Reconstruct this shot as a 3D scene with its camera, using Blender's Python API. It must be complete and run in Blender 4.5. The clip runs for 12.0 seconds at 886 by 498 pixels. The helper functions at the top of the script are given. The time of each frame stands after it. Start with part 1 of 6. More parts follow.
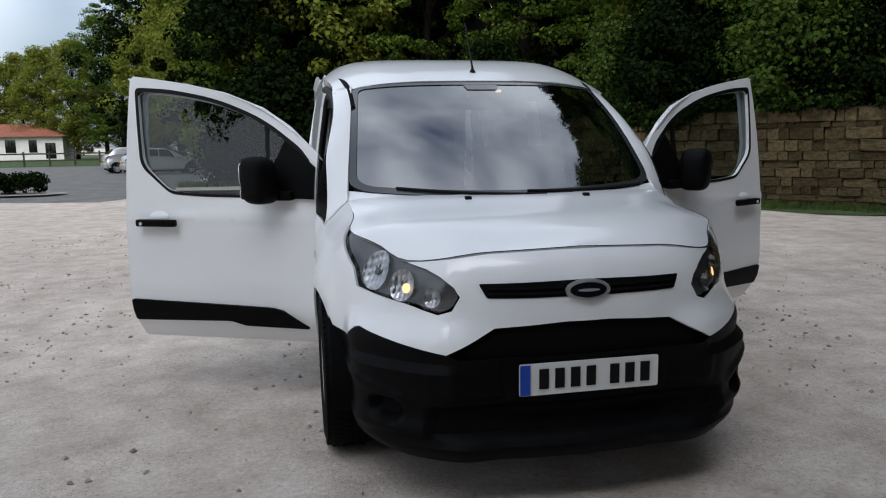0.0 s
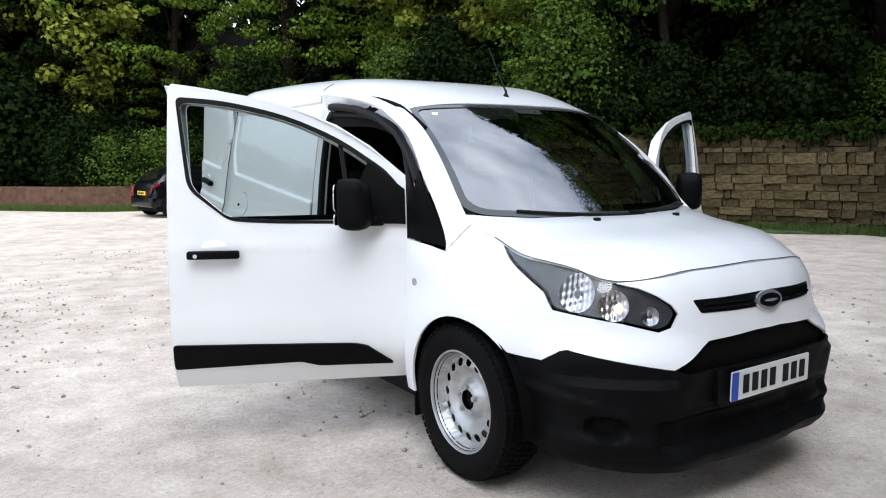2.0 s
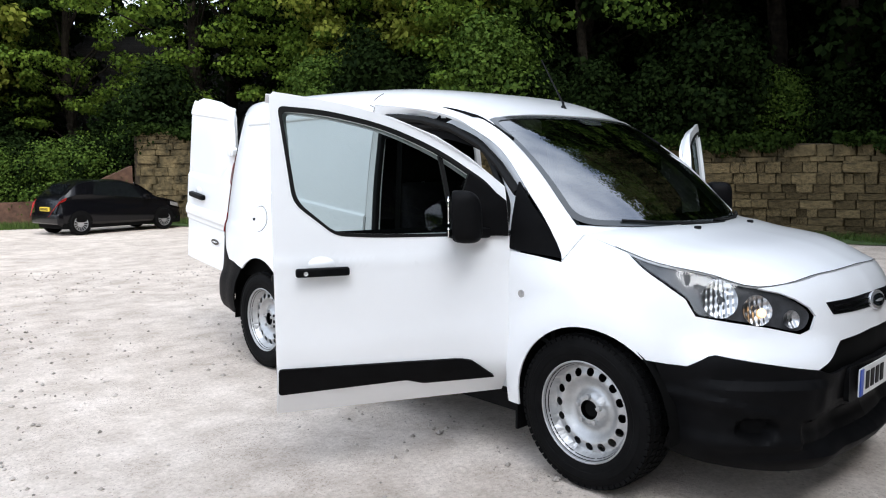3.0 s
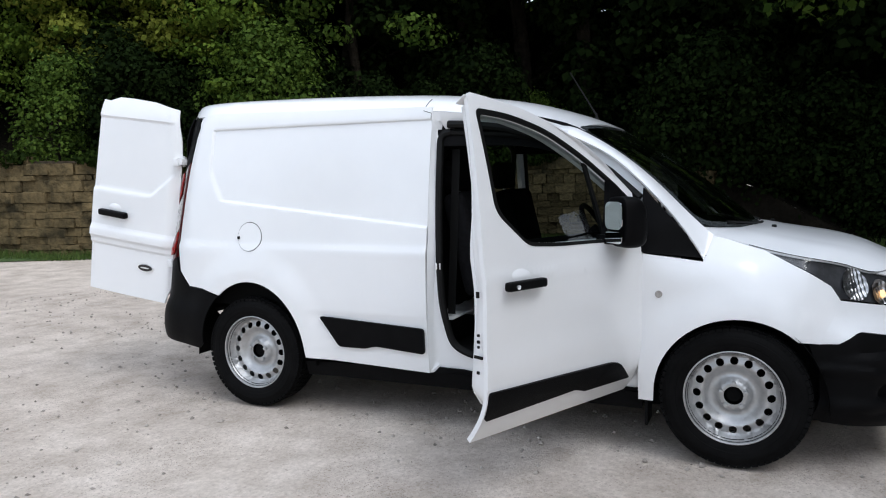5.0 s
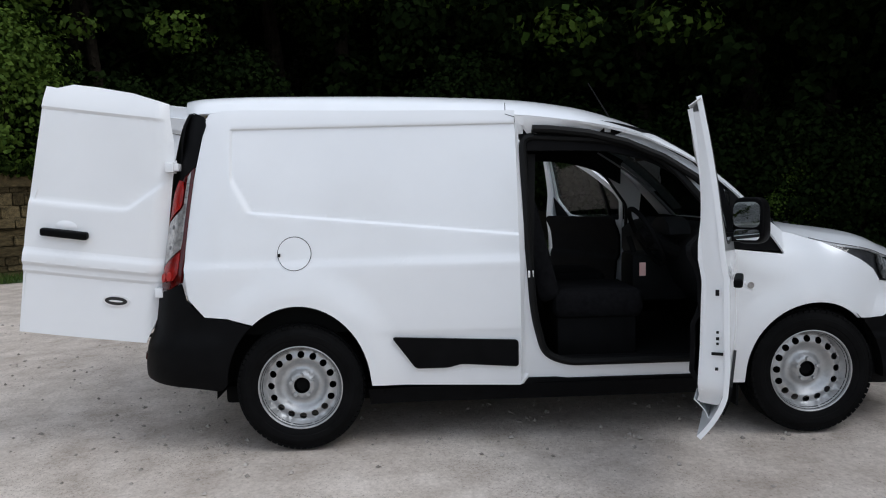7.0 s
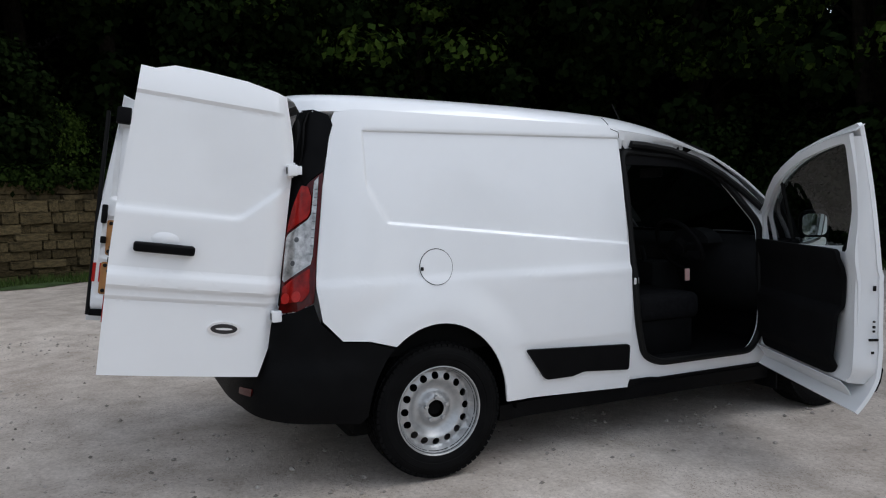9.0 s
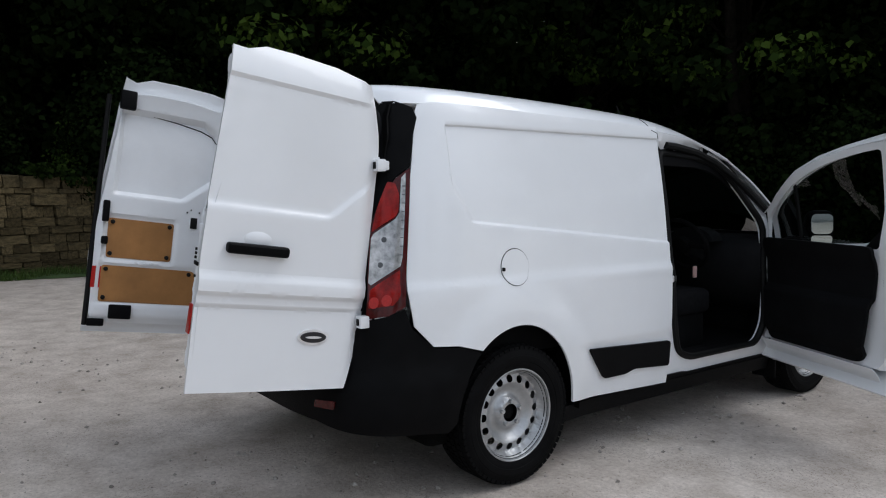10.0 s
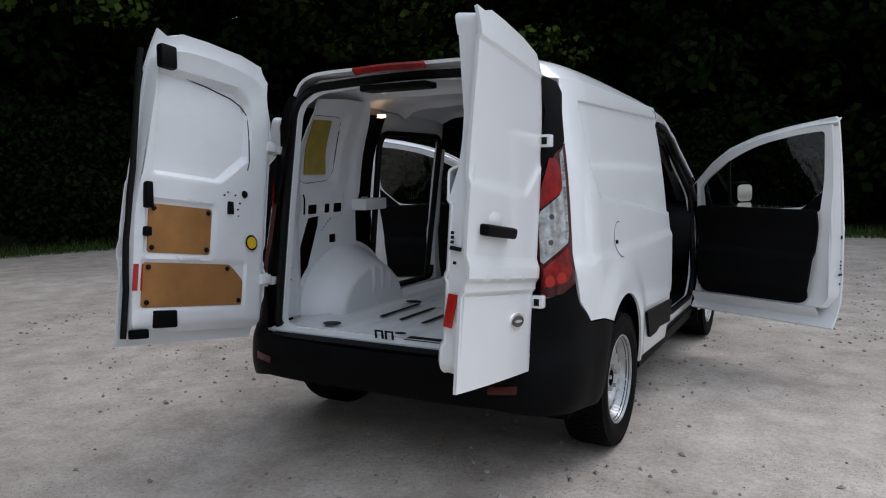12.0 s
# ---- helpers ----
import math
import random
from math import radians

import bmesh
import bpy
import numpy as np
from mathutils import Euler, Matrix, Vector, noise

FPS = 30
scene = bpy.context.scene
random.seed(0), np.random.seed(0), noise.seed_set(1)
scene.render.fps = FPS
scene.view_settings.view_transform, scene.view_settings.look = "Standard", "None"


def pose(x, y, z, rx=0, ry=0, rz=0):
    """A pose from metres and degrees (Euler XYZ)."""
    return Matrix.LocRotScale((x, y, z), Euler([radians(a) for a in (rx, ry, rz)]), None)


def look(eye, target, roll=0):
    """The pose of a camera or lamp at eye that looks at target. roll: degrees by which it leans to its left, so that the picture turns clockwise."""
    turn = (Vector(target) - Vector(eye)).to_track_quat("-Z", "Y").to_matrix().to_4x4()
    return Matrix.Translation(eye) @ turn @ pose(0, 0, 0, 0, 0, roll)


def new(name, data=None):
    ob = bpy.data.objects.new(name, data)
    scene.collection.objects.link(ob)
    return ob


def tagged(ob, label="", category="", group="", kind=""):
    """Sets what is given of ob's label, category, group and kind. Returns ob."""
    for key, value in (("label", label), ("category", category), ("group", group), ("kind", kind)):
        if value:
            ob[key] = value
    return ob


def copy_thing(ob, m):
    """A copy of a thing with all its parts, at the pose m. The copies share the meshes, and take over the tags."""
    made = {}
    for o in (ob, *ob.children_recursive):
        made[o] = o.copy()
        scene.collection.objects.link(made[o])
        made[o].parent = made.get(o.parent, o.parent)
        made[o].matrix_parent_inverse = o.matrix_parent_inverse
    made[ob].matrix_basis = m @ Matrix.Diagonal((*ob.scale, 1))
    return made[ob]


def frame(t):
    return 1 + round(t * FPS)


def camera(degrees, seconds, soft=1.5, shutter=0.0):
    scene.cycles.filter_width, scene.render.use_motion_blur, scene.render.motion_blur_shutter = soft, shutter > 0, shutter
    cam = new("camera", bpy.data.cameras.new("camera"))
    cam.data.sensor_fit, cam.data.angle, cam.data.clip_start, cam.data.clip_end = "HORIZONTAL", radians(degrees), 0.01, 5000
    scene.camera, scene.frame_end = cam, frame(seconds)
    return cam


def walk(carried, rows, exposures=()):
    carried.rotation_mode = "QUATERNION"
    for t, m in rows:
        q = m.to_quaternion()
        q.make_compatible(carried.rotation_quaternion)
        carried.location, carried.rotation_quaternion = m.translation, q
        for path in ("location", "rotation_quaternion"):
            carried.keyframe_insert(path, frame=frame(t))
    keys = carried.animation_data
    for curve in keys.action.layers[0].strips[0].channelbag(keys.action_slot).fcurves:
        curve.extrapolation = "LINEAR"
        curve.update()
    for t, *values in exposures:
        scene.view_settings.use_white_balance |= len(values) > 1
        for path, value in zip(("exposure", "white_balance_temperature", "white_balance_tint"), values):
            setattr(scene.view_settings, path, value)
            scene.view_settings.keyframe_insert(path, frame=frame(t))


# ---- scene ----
cam = camera(62.6, 12.0, 1.12)
PATH = [
    (0, (-0.976, -4.459, 1.313), (-0.582, -2.52, 1.019), -0.9),
    (0.5, (-1.378, -4.373, 1.299), (-0.773, -2.488, 1.021), -1.2),
    (1, (-1.816, -4.221, 1.322), (-1.012, -2.411, 1.048), -1.0),
    (1.5, (-2.194, -4.015, 1.35), (-1.228, -2.284, 1.081), -0.7),
    (2, (-2.576, -3.737, 1.337), (-1.469, -2.09, 1.091), -0.1),
    (2.5, (-2.957, -3.454, 1.337), (-1.714, -1.905, 1.101), 0.1),
    (3, (-3.309, -3.101, 1.339), (-1.957, -1.643, 1.123), -0.4),
    (5, (-4.354, -1.416, 1.332), (-2.527, -0.624, 1.145), -0.9),
    (5.5, (-4.517, -0.928, 1.311), (-2.61, -0.346, 1.147), -0.8),
    (6, (-4.594, -0.46, 1.312), (-2.639, -0.066, 1.159), -1.1),
    (6.5, (-4.619, 0.135, 1.334), (-2.631, 0.293, 1.176), -1.3),
    (7, (-4.572, 0.677, 1.329), (-2.579, 0.625, 1.164), -1.5),
    (9, (-3.993, 2.749, 1.33), (-2.183, 1.908, 1.198), -0.8),
    (9.5, (-3.694, 3.159, 1.324), (-1.968, 2.156, 1.194), -0.6),
    (10, (-3.365, 3.569, 1.34), (-1.755, 2.391, 1.199), -0.3),
    (10.5, (-3.072, 3.932, 1.334), (-1.583, 2.606, 1.182), -0.3),
    (11, (-2.693, 4.27, 1.346), (-1.356, 2.794, 1.162), -0.4),
    (11.5, (-2.283, 4.557, 1.355), (-1.118, 2.945, 1.149), -0.8),
    (12, (-1.816, 4.811, 1.358), (-0.855, 3.07, 1.146), -0.9),
]
walk(cam, [(t, look(eye, target, roll)) for t, eye, target, roll in PATH], [(0.0, 0.51, 5950, 8), (0.9, 0.67, 5950, 8), (1.6, 1.43, 5950, 8), (2.5, 1.55, 5950, 8), (3.2, 1.42, 5950, 8), (5.0, 0.94, 5950, 8), (5.5, 0.74, 5950, 8), (6.0, 1.02, 5950, 8), (6.5, 0.72, 5950, 8), (7.0, 0.55, 5950, 8), (9.5, 0.34, 5950, 8), (12.0, 0.48, 5950, 8)])

# ---- light ----
world = bpy.data.worlds.new("sky")
scene.world = world
world.use_nodes = True
_wn = world.node_tree
_sky = _wn.nodes.new("ShaderNodeTexSky")
_sky.sky_type, _sky.sun_disc = "NISHITA", False
_sky.sun_elevation, _sky.sun_rotation = radians(44), radians(200)
_sky.air_density, _sky.dust_density, _sky.ozone_density = 1.0, 5.0, 1.0
_bg = next(n for n in _wn.nodes if n.type == "BACKGROUND")
_bg.inputs["Strength"].default_value = 0.1
# broken white cloud over the blue
_tc = _wn.nodes.new("ShaderNodeTexCoord")
_cn = _wn.nodes.new("ShaderNodeTexNoise")
_cn.inputs["Scale"].default_value, _cn.inputs["Detail"].default_value, _cn.inputs["Roughness"].default_value = 2.2, 3.0, 0.5
_cr = _wn.nodes.new("ShaderNodeValToRGB")
_cr.color_ramp.elements[0].position, _cr.color_ramp.elements[1].position = 0.32, 0.68
_cm = _wn.nodes.new("ShaderNodeMix")
_cm.data_type = "RGBA"
_cm.inputs[7].default_value = (9.0, 9.2, 9.6, 1)
_wn.links.new(_tc.outputs["Generated"], _cn.inputs["Vector"])
_wn.links.new(_cn.outputs["Fac"], _cr.inputs["Fac"])
_wn.links.new(_cr.outputs["Color"], _cm.inputs[0])
_wn.links.new(_sky.outputs[0], _cm.inputs[6])
_wn.links.new(_cm.outputs[2], _bg.inputs["Color"])
_sun = bpy.data.lights.new("sun", "SUN")
_sun.energy, _sun.angle, _sun.color = 1.2, radians(45), (1.0, 0.97, 0.94)
sun = new("sun", _sun)
sun.matrix_world = look((-9, -24, 25), (0, 0, 0))


# ---- materials ----
def material(name, color=(0.5, 0.5, 0.5), rough=0.5, metal=0.0, coat=0.0, vary=0.0, scale=6.0, bump=0.0, bscale=80.0,
             transmission=0.0, ior=1.45, emit=None, rand=0.0, second=None, detail=6.0, dist=0.01, sss=0.0, coords="Object", rvary=0.0, spec=0.5):
    m = bpy.data.materials.new(name)
    m.use_nodes = True
    nt = m.node_tree
    b = nt.nodes["Principled BSDF"]
    b.inputs["Base Color"].default_value = (*color, 1)
    b.inputs["Roughness"].default_value = rough
    b.inputs["Metallic"].default_value = metal
    b.inputs["Specular IOR Level"].default_value = spec
    b.inputs["Coat Weight"].default_value = coat
    b.inputs["Coat Roughness"].default_value = 0.04
    b.inputs["Transmission Weight"].default_value = transmission
    b.inputs["IOR"].default_value = ior
    if emit:
        b.inputs["Emission Color"].default_value = (*emit[:3], 1)
        b.inputs["Emission Strength"].default_value = emit[3]
    tc = nt.nodes.new("ShaderNodeTexCoord")
    source = None
    if vary or second:
        n = nt.nodes.new("ShaderNodeTexNoise")
        n.inputs["Scale"].default_value, n.inputs["Detail"].default_value = scale, detail
        n.inputs["Roughness"].default_value = 0.62
        nt.links.new(tc.outputs[coords], n.inputs["Vector"])
        r = nt.nodes.new("ShaderNodeValToRGB")
        c2 = second or tuple(min(1, c * (1 + vary)) for c in color)
        c1 = color if second else tuple(c * (1 - vary) for c in color)
        r.color_ramp.elements[0].position, r.color_ramp.elements[1].position = 0.33, 0.67
        r.color_ramp.elements[0].color, r.color_ramp.elements[1].color = (*c1, 1), (*c2, 1)
        nt.links.new(n.outputs["Fac"], r.inputs["Fac"])
        source = r.outputs["Color"]
        if rvary:
            mr = nt.nodes.new("ShaderNodeMapRange")
            mr.inputs["To Min"].default_value, mr.inputs["To Max"].default_value = max(0.02, rough - rvary), rough + rvary
            nt.links.new(n.outputs["Fac"], mr.inputs["Value"])
            nt.links.new(mr.outputs["Result"], b.inputs["Roughness"])
    if rand:
        oi = nt.nodes.new("ShaderNodeObjectInfo")
        h = nt.nodes.new("ShaderNodeHueSaturation")
        mr = nt.nodes.new("ShaderNodeMapRange")
        mr.inputs["To Min"].default_value, mr.inputs["To Max"].default_value = 1 - rand, 1 + rand
        nt.links.new(oi.outputs["Random"], mr.inputs["Value"])
        nt.links.new(mr.outputs["Result"], h.inputs["Value"])
        if source:
            nt.links.new(source, h.inputs["Color"])
        else:
            h.inputs["Color"].default_value = (*color, 1)
        source = h.outputs["Color"]
    if source:
        nt.links.new(source, b.inputs["Base Color"])
    if bump:
        n2 = nt.nodes.new("ShaderNodeTexNoise")
        n2.inputs["Scale"].default_value, n2.inputs["Detail"].default_value = bscale, 6.0
        nt.links.new(tc.outputs[coords], n2.inputs["Vector"])
        bp = nt.nodes.new("ShaderNodeBump")
        bp.inputs["Strength"].default_value, bp.inputs["Distance"].default_value = bump, dist
        nt.links.new(n2.outputs["Fac"], bp.inputs["Height"])
        nt.links.new(bp.outputs["Normal"], b.inputs["Normal"])
    return m


WHITE = material("white_paint", (0.85, 0.86, 0.875), 0.32, coat=0.8, vary=0.012, scale=3.0, rvary=0.04)
INNER = material("white_primer_paint", (0.85, 0.86, 0.875), 0.38, coat=0.3, vary=0.03, scale=5.0, rvary=0.06)
BLACK = material("black_moulded_plastic", (0.004, 0.004, 0.0044), 0.5, spec=0.07, vary=0.25, scale=9.0, bump=0.25, bscale=900, dist=0.002)
PRINTED = material("printed_glass_border", (0.045, 0.05, 0.053), 0.12, coat=0.6)
GLOSSB = material("gloss_black", (0.008, 0.008, 0.009), 0.12, coat=0.5)
# black plastic, also for sheets that stand for shade in hollows
DARK = material("black_plastic_and_shade", (0.003, 0.003, 0.003), 0.8, spec=0.1, vary=0.2)
RUBBER = material("tyre_rubber", (0.004, 0.004, 0.0042), 0.7, spec=0.08, vary=0.35, scale=14.0, bump=0.3, bscale=160, dist=0.004)
SEAL = material("rubber_seal", (0.005, 0.005, 0.005), 0.55, spec=0.2)
STEEL = material("painted_steel_wheel", (0.46, 0.465, 0.47), 0.42, metal=0.72, vary=0.12, scale=20.0, rvary=0.08)
CHROME = material("chrome", (0.92, 0.92, 0.93), 0.45, metal=1.0)
BADGE = material("badge_blue", (0.004, 0.005, 0.009), 0.25, coat=0.6)
FABRIC = material("charcoal_seat_fabric", (0.009, 0.009, 0.010), 0.95, spec=0.04, vary=0.3, scale=40.0, bump=0.4, bscale=500, dist=0.002)
DASH = material("dark_grey_dashboard", (0.012, 0.0125, 0.0135), 0.6, spec=0.15, vary=0.15, scale=12.0, bump=0.3, bscale=700, dist=0.001)
LINER = material("black_door_lining", (0.006, 0.006, 0.0065), 0.75, spec=0.08, vary=0.2, scale=10.0, bump=0.3, bscale=600, dist=0.001)
MIRROR = material("mirror_glass", (0.85, 0.87, 0.88), 0.02, metal=1.0)
REDLENS = material("red_lamp_plastic", (0.24, 0.006, 0.004), 0.25, coat=0.12, spec=0.25, vary=0.5, scale=14.0)
REDDEEP = material("deep_red_lamp_bowl", (0.055, 0.002, 0.002), 0.15, coat=0.2, spec=0.3, vary=0.3, scale=60.0)
CLEARLENS = material("clear_lamp_plastic", (0.40, 0.39, 0.38), 0.16, metal=0.4, coat=1.0, vary=0.45, scale=26.0)
REFLECT = material("red_reflector", (0.42, 0.012, 0.008), 0.35, coat=0.1, vary=0.2, scale=120.0)
LAMPDARK = material("headlamp_bezel", (0.06, 0.06, 0.063), 0.3, coat=0.5, vary=0.3, scale=20.0)
REFL = material("headlamp_reflector", (0.46, 0.46, 0.47), 0.30, metal=1.0, vary=0.4, scale=30.0)
BULB = material("lit_bulb", (1.0, 0.62, 0.3), 0.3, emit=(1.0, 0.55, 0.22, 1.1))
DOME = material("lit_dome_lamp", (1.0, 0.75, 0.5), 0.3, emit=(1.0, 0.62, 0.32, 4.0))
BOARD = material("brown_hardboard", (0.36, 0.17, 0.052), 0.55, vary=0.16, scale=7.0, bump=0.2, bscale=300, dist=0.002)
YELLOW = material("yellow_plug", (0.75, 0.5, 0.02), 0.5)
PLATE = material("plate_white", (0.72, 0.73, 0.72), 0.35, vary=0.04)
PBLUE = material("plate_blue", (0.01, 0.06, 0.42), 0.35)
BOARDY = material("dull_yellow_felt", (0.36, 0.27, 0.05), 0.8, vary=0.15, scale=12.0)
PINK = material("paper_tag", (0.7, 0.45, 0.42), 0.7)


def glass(name, tint, rough=0.0, mix=0.08):
    """Thin pane: clear with a mirror-like coat that grows at grazing angles."""
    m = bpy.data.materials.new(name)
    m.use_nodes = True
    nt = m.node_tree
    out = nt.nodes["Material Output"]
    nt.nodes.remove(nt.nodes["Principled BSDF"])
    t = nt.nodes.new("ShaderNodeBsdfTransparent")
    t.inputs["Color"].default_value = (*tint, 1)
    g = nt.nodes.new("ShaderNodeBsdfGlossy")
    g.inputs["Roughness"].default_value = rough
    f = nt.nodes.new("ShaderNodeLayerWeight")
    f.inputs["Blend"].default_value = 0.5
    pw = nt.nodes.new("ShaderNodeMath")
    pw.operation = "POWER"
    pw.inputs[1].default_value = 4.5
    nt.links.new(f.outputs["Facing"], pw.inputs[0])
    mr = nt.nodes.new("ShaderNodeMapRange")
    mr.inputs["To Min"].default_value, mr.inputs["To Max"].default_value = mix, 1.0
    nt.links.new(pw.outputs[0], mr.inputs["Value"])
    mx = nt.nodes.new("ShaderNodeMixShader")
    nt.links.new(mr.outputs["Result"], mx.inputs["Fac"])
    nt.links.new(t.outputs[0], mx.inputs[1])
    nt.links.new(g.outputs[0], mx.inputs[2])
    nt.links.new(mx.outputs[0], out.inputs["Surface"])
    return m


WINDSCREEN = glass("windscreen_glass", (0.15, 0.17, 0.17), 0.01, 0.34)
SIDEGLASS = glass("side_window_glass", (0.42, 0.47, 0.46), 0.0, 0.05)
LENS = glass("clear_lens", (0.92, 0.93, 0.94), 0.02, 0.05)


# ---- mesh helpers ----
def spline(xs, ys):
    """A smooth curve through points, monotone between them."""
    xs, ys = np.array(xs, float), np.array(ys, float)
    h, d = np.diff(xs), np.diff(ys) / np.diff(xs)
    m = np.zeros(len(xs))
    for i in range(1, len(xs) - 1):
        if d[i - 1] * d[i] > 0:
            w1, w2 = 2 * h[i] + h[i - 1], h[i] + 2 * h[i - 1]
            m[i] = (w1 + w2) / (w1 / d[i - 1] + w2 / d[i])
    m[0], m[-1] = d[0], d[-1]

    def f(x):
        x = min(max(x, xs[0]), xs[-1])
        i = min(int(np.searchsorted(xs, x, side="right")) - 1, len(xs) - 2)
        t = (x - xs[i]) / h[i]
        return float((1 + 2 * t) * (1 - t) ** 2 * ys[i] + t * (1 - t) ** 2 * h[i] * m[i]
                     + t * t * (3 - 2 * t) * ys[i + 1] + t * t * (t - 1) * h[i] * m[i + 1])
    return f


def ss(a, b, x):
    t = min(max((x - a) / (b - a), 0.0), 1.0)
    return t * t * (3 - 2 * t)


def rounded(points, radius=0.03, n=5):
    """A closed outline with its corners rounded; a point may carry its own radius as a third number."""
    out = []
    k = len(points)
    for i in range(k):
        p = Vector(points[i][:2])
        r = points[i][2] if len(points[i]) > 2 else radius
        a, b = Vector(points[i - 1][:2]) - p, Vector(points[(i + 1) % k][:2]) - p
        cut = min(r, a.length * 0.45, b.length * 0.45)
        if cut < 0.002:
            out.append(tuple(p))
            continue
        s, e = p + a.normalized() * cut, p + b.normalized() * cut
        for j in range(n + 1):
            t = j / n
            out.append(tuple(s * (1 - t) ** 2 + p * 2 * t * (1 - t) + e * t * t))
    return out


def arc(cx, cy, r, a0, a1, n=16):
    return [(cx + r * math.cos(radians(a0 + (a1 - a0) * i / n)), cy + r * math.sin(radians(a0 + (a1 - a0) * i / n))) for i in range(n + 1)]


def circle(cx, cy, r, n=24):
    return arc(cx, cy, r, 0, 360, n)[:-1]


def sheet(outline, place, step=0.06, holes=(), thick=0.0, bm=None, cuts=()):
    """A flat outline with holes, cut into a fine grid and bent into space by place(a, b); thick pushes a back face along the normal."""
    own = bmesh.new()
    for loop in (outline, *holes):
        vs = [own.verts.new((a, b, 0)) for a, b in loop]
        for i in range(len(vs)):
            own.edges.new((vs[i - 1], vs[i]))
    bmesh.ops.triangle_fill(own, edges=own.edges[:], use_beauty=True, use_dissolve=False)
    bmesh.ops.recalc_face_normals(own, faces=own.faces[:])
    if own.faces and sum(f.normal.z * f.calc_area() for f in own.faces) < 0:
        bmesh.ops.reverse_faces(own, faces=own.faces[:])
    if step:
        for axis in (0, 1):
            vals = [v.co[axis] for v in own.verts]
            lo, hi = min(vals), max(vals)
            n = max(1, int(math.ceil((hi - lo) / step)))
            for i in range(1, n):
                c, no = [0, 0, 0], [0, 0, 0]
                c[axis], no[axis] = lo + (hi - lo) * i / n, 1
                bmesh.ops.bisect_plane(own, geom=own.verts[:] + own.edges[:] + own.faces[:], dist=1e-5, plane_co=c, plane_no=no)
    for a, b, na, nb in cuts:
        bmesh.ops.bisect_plane(own, geom=own.verts[:] + own.edges[:] + own.faces[:], dist=1e-5, plane_co=(a, b, 0), plane_no=(na, nb, 0))
    for v in own.verts:
        v.co = place(v.co.x, v.co.y)
    if thick:
        own.normal_update()
        mid = sum((v.co for v in own.verts), Vector()) / len(own.verts)
        ref = Vector((0, 0.72 * mid.y, 0.95))
        if sum(f.normal.dot(f.calc_center_median() - ref) * f.calc_area() for f in own.faces) < 0:
            bmesh.ops.reverse_faces(own, faces=own.faces[:])
            own.normal_update()
        bmesh.ops.solidify(own, geom=own.faces[:], thickness=thick)
    if bm is None:
        return own
    join(bm, own)
    return bm


def join(bm, other, m=None):
    """Adds a bmesh to another and frees it."""
    me = bpy.data.meshes.new("joined")
    other.to_mesh(me)
    other.free()
    if m is not None:
        me.transform(m)
    bm.from_mesh(me)
    bpy.data.meshes.remove(me)
    return bm


def grid(fn, nu, nv, closed_u=False, thick=0.0):
    """A quilt of faces over fn(u, v), u and v from 0 to 1."""
    bm = bmesh.new()
    cols = nu if closed_u else nu + 1
    vs = [[bm.verts.new(fn(i / nu, j / nv)) for j in range(nv + 1)] for i in range(cols)]
    for i in range(nu):
        for j in range(nv):
            q = (vs[i][j], vs[(i + 1) % cols][j], vs[(i + 1) % cols][j + 1], vs[i][j + 1])
            if len({tuple(round(c, 6) for c in v.co) for v in q}) > 2:
                try:
                    bm.faces.new(q)
                except ValueError:
                    pass
    if thick:
        bm.normal_update()
        bmesh.ops.solidify(bm, geom=bm.faces[:], thickness=thick)
    return bm


def lathe(profile, n=48, axis="x"):
    """Turns a profile of (along, radius) round an axis."""
    def at(u, v):
        k = v * (len(profile) - 1)
        a, r = profile[int(round(k))]
        c, s = r * math.cos(u * math.tau), r * math.sin(u * math.tau)
        return (a, c, s) if axis == "x" else (c, a, s) if axis == "y" else (c, s, a)
    return grid(at, n, len(profile) - 1, closed_u=True)


def box(x0, x1, y0, y1, z0, z1, bevel=0.0, segs=2):
    bm = bmesh.new()
    bmesh.ops.create_cube(bm, size=1)
    for v in bm.verts:
        v.co = (x0 + (x1 - x0) * (v.co.x + 0.5), y0 + (y1 - y0) * (v.co.y + 0.5), z0 + (z1 - z0) * (v.co.z + 0.5))
    if bevel:
        bmesh.ops.bevel(bm, geom=bm.edges[:], offset=bevel, segments=segs, affect="EDGES", profile=0.6)
    return bm


def tube(points, radius, n=8, taper=1.0):
    """A round bar along points."""
    bm = bmesh.new()
    rings = []
    pts = [Vector(p) for p in points]
    for i, p in enumerate(pts):
        d = (pts[min(i + 1, len(pts) - 1)] - pts[max(i - 1, 0)]).normalized()
        a = d.orthogonal().normalized() if i == 0 else (rings[-1][1] - d * rings[-1][1].dot(d)).normalized()
        b = d.cross(a)
        r = radius * (1 + (taper - 1) * i / (len(pts) - 1))
        rings.append(([bm.verts.new(p + (a * math.cos(k * math.tau / n) + b * math.sin(k * math.tau / n)) * r) for k in range(n)], a))
    for (r0, _), (r1, _) in zip(rings, rings[1:]):
        for k in range(n):
            bm.faces.new((r0[k], r0[(k + 1) % n], r1[(k + 1) % n], r1[k]))
    bm.faces.new(rings[0][0][::-1])
    bm.faces.new(rings[-1][0])
    return bm


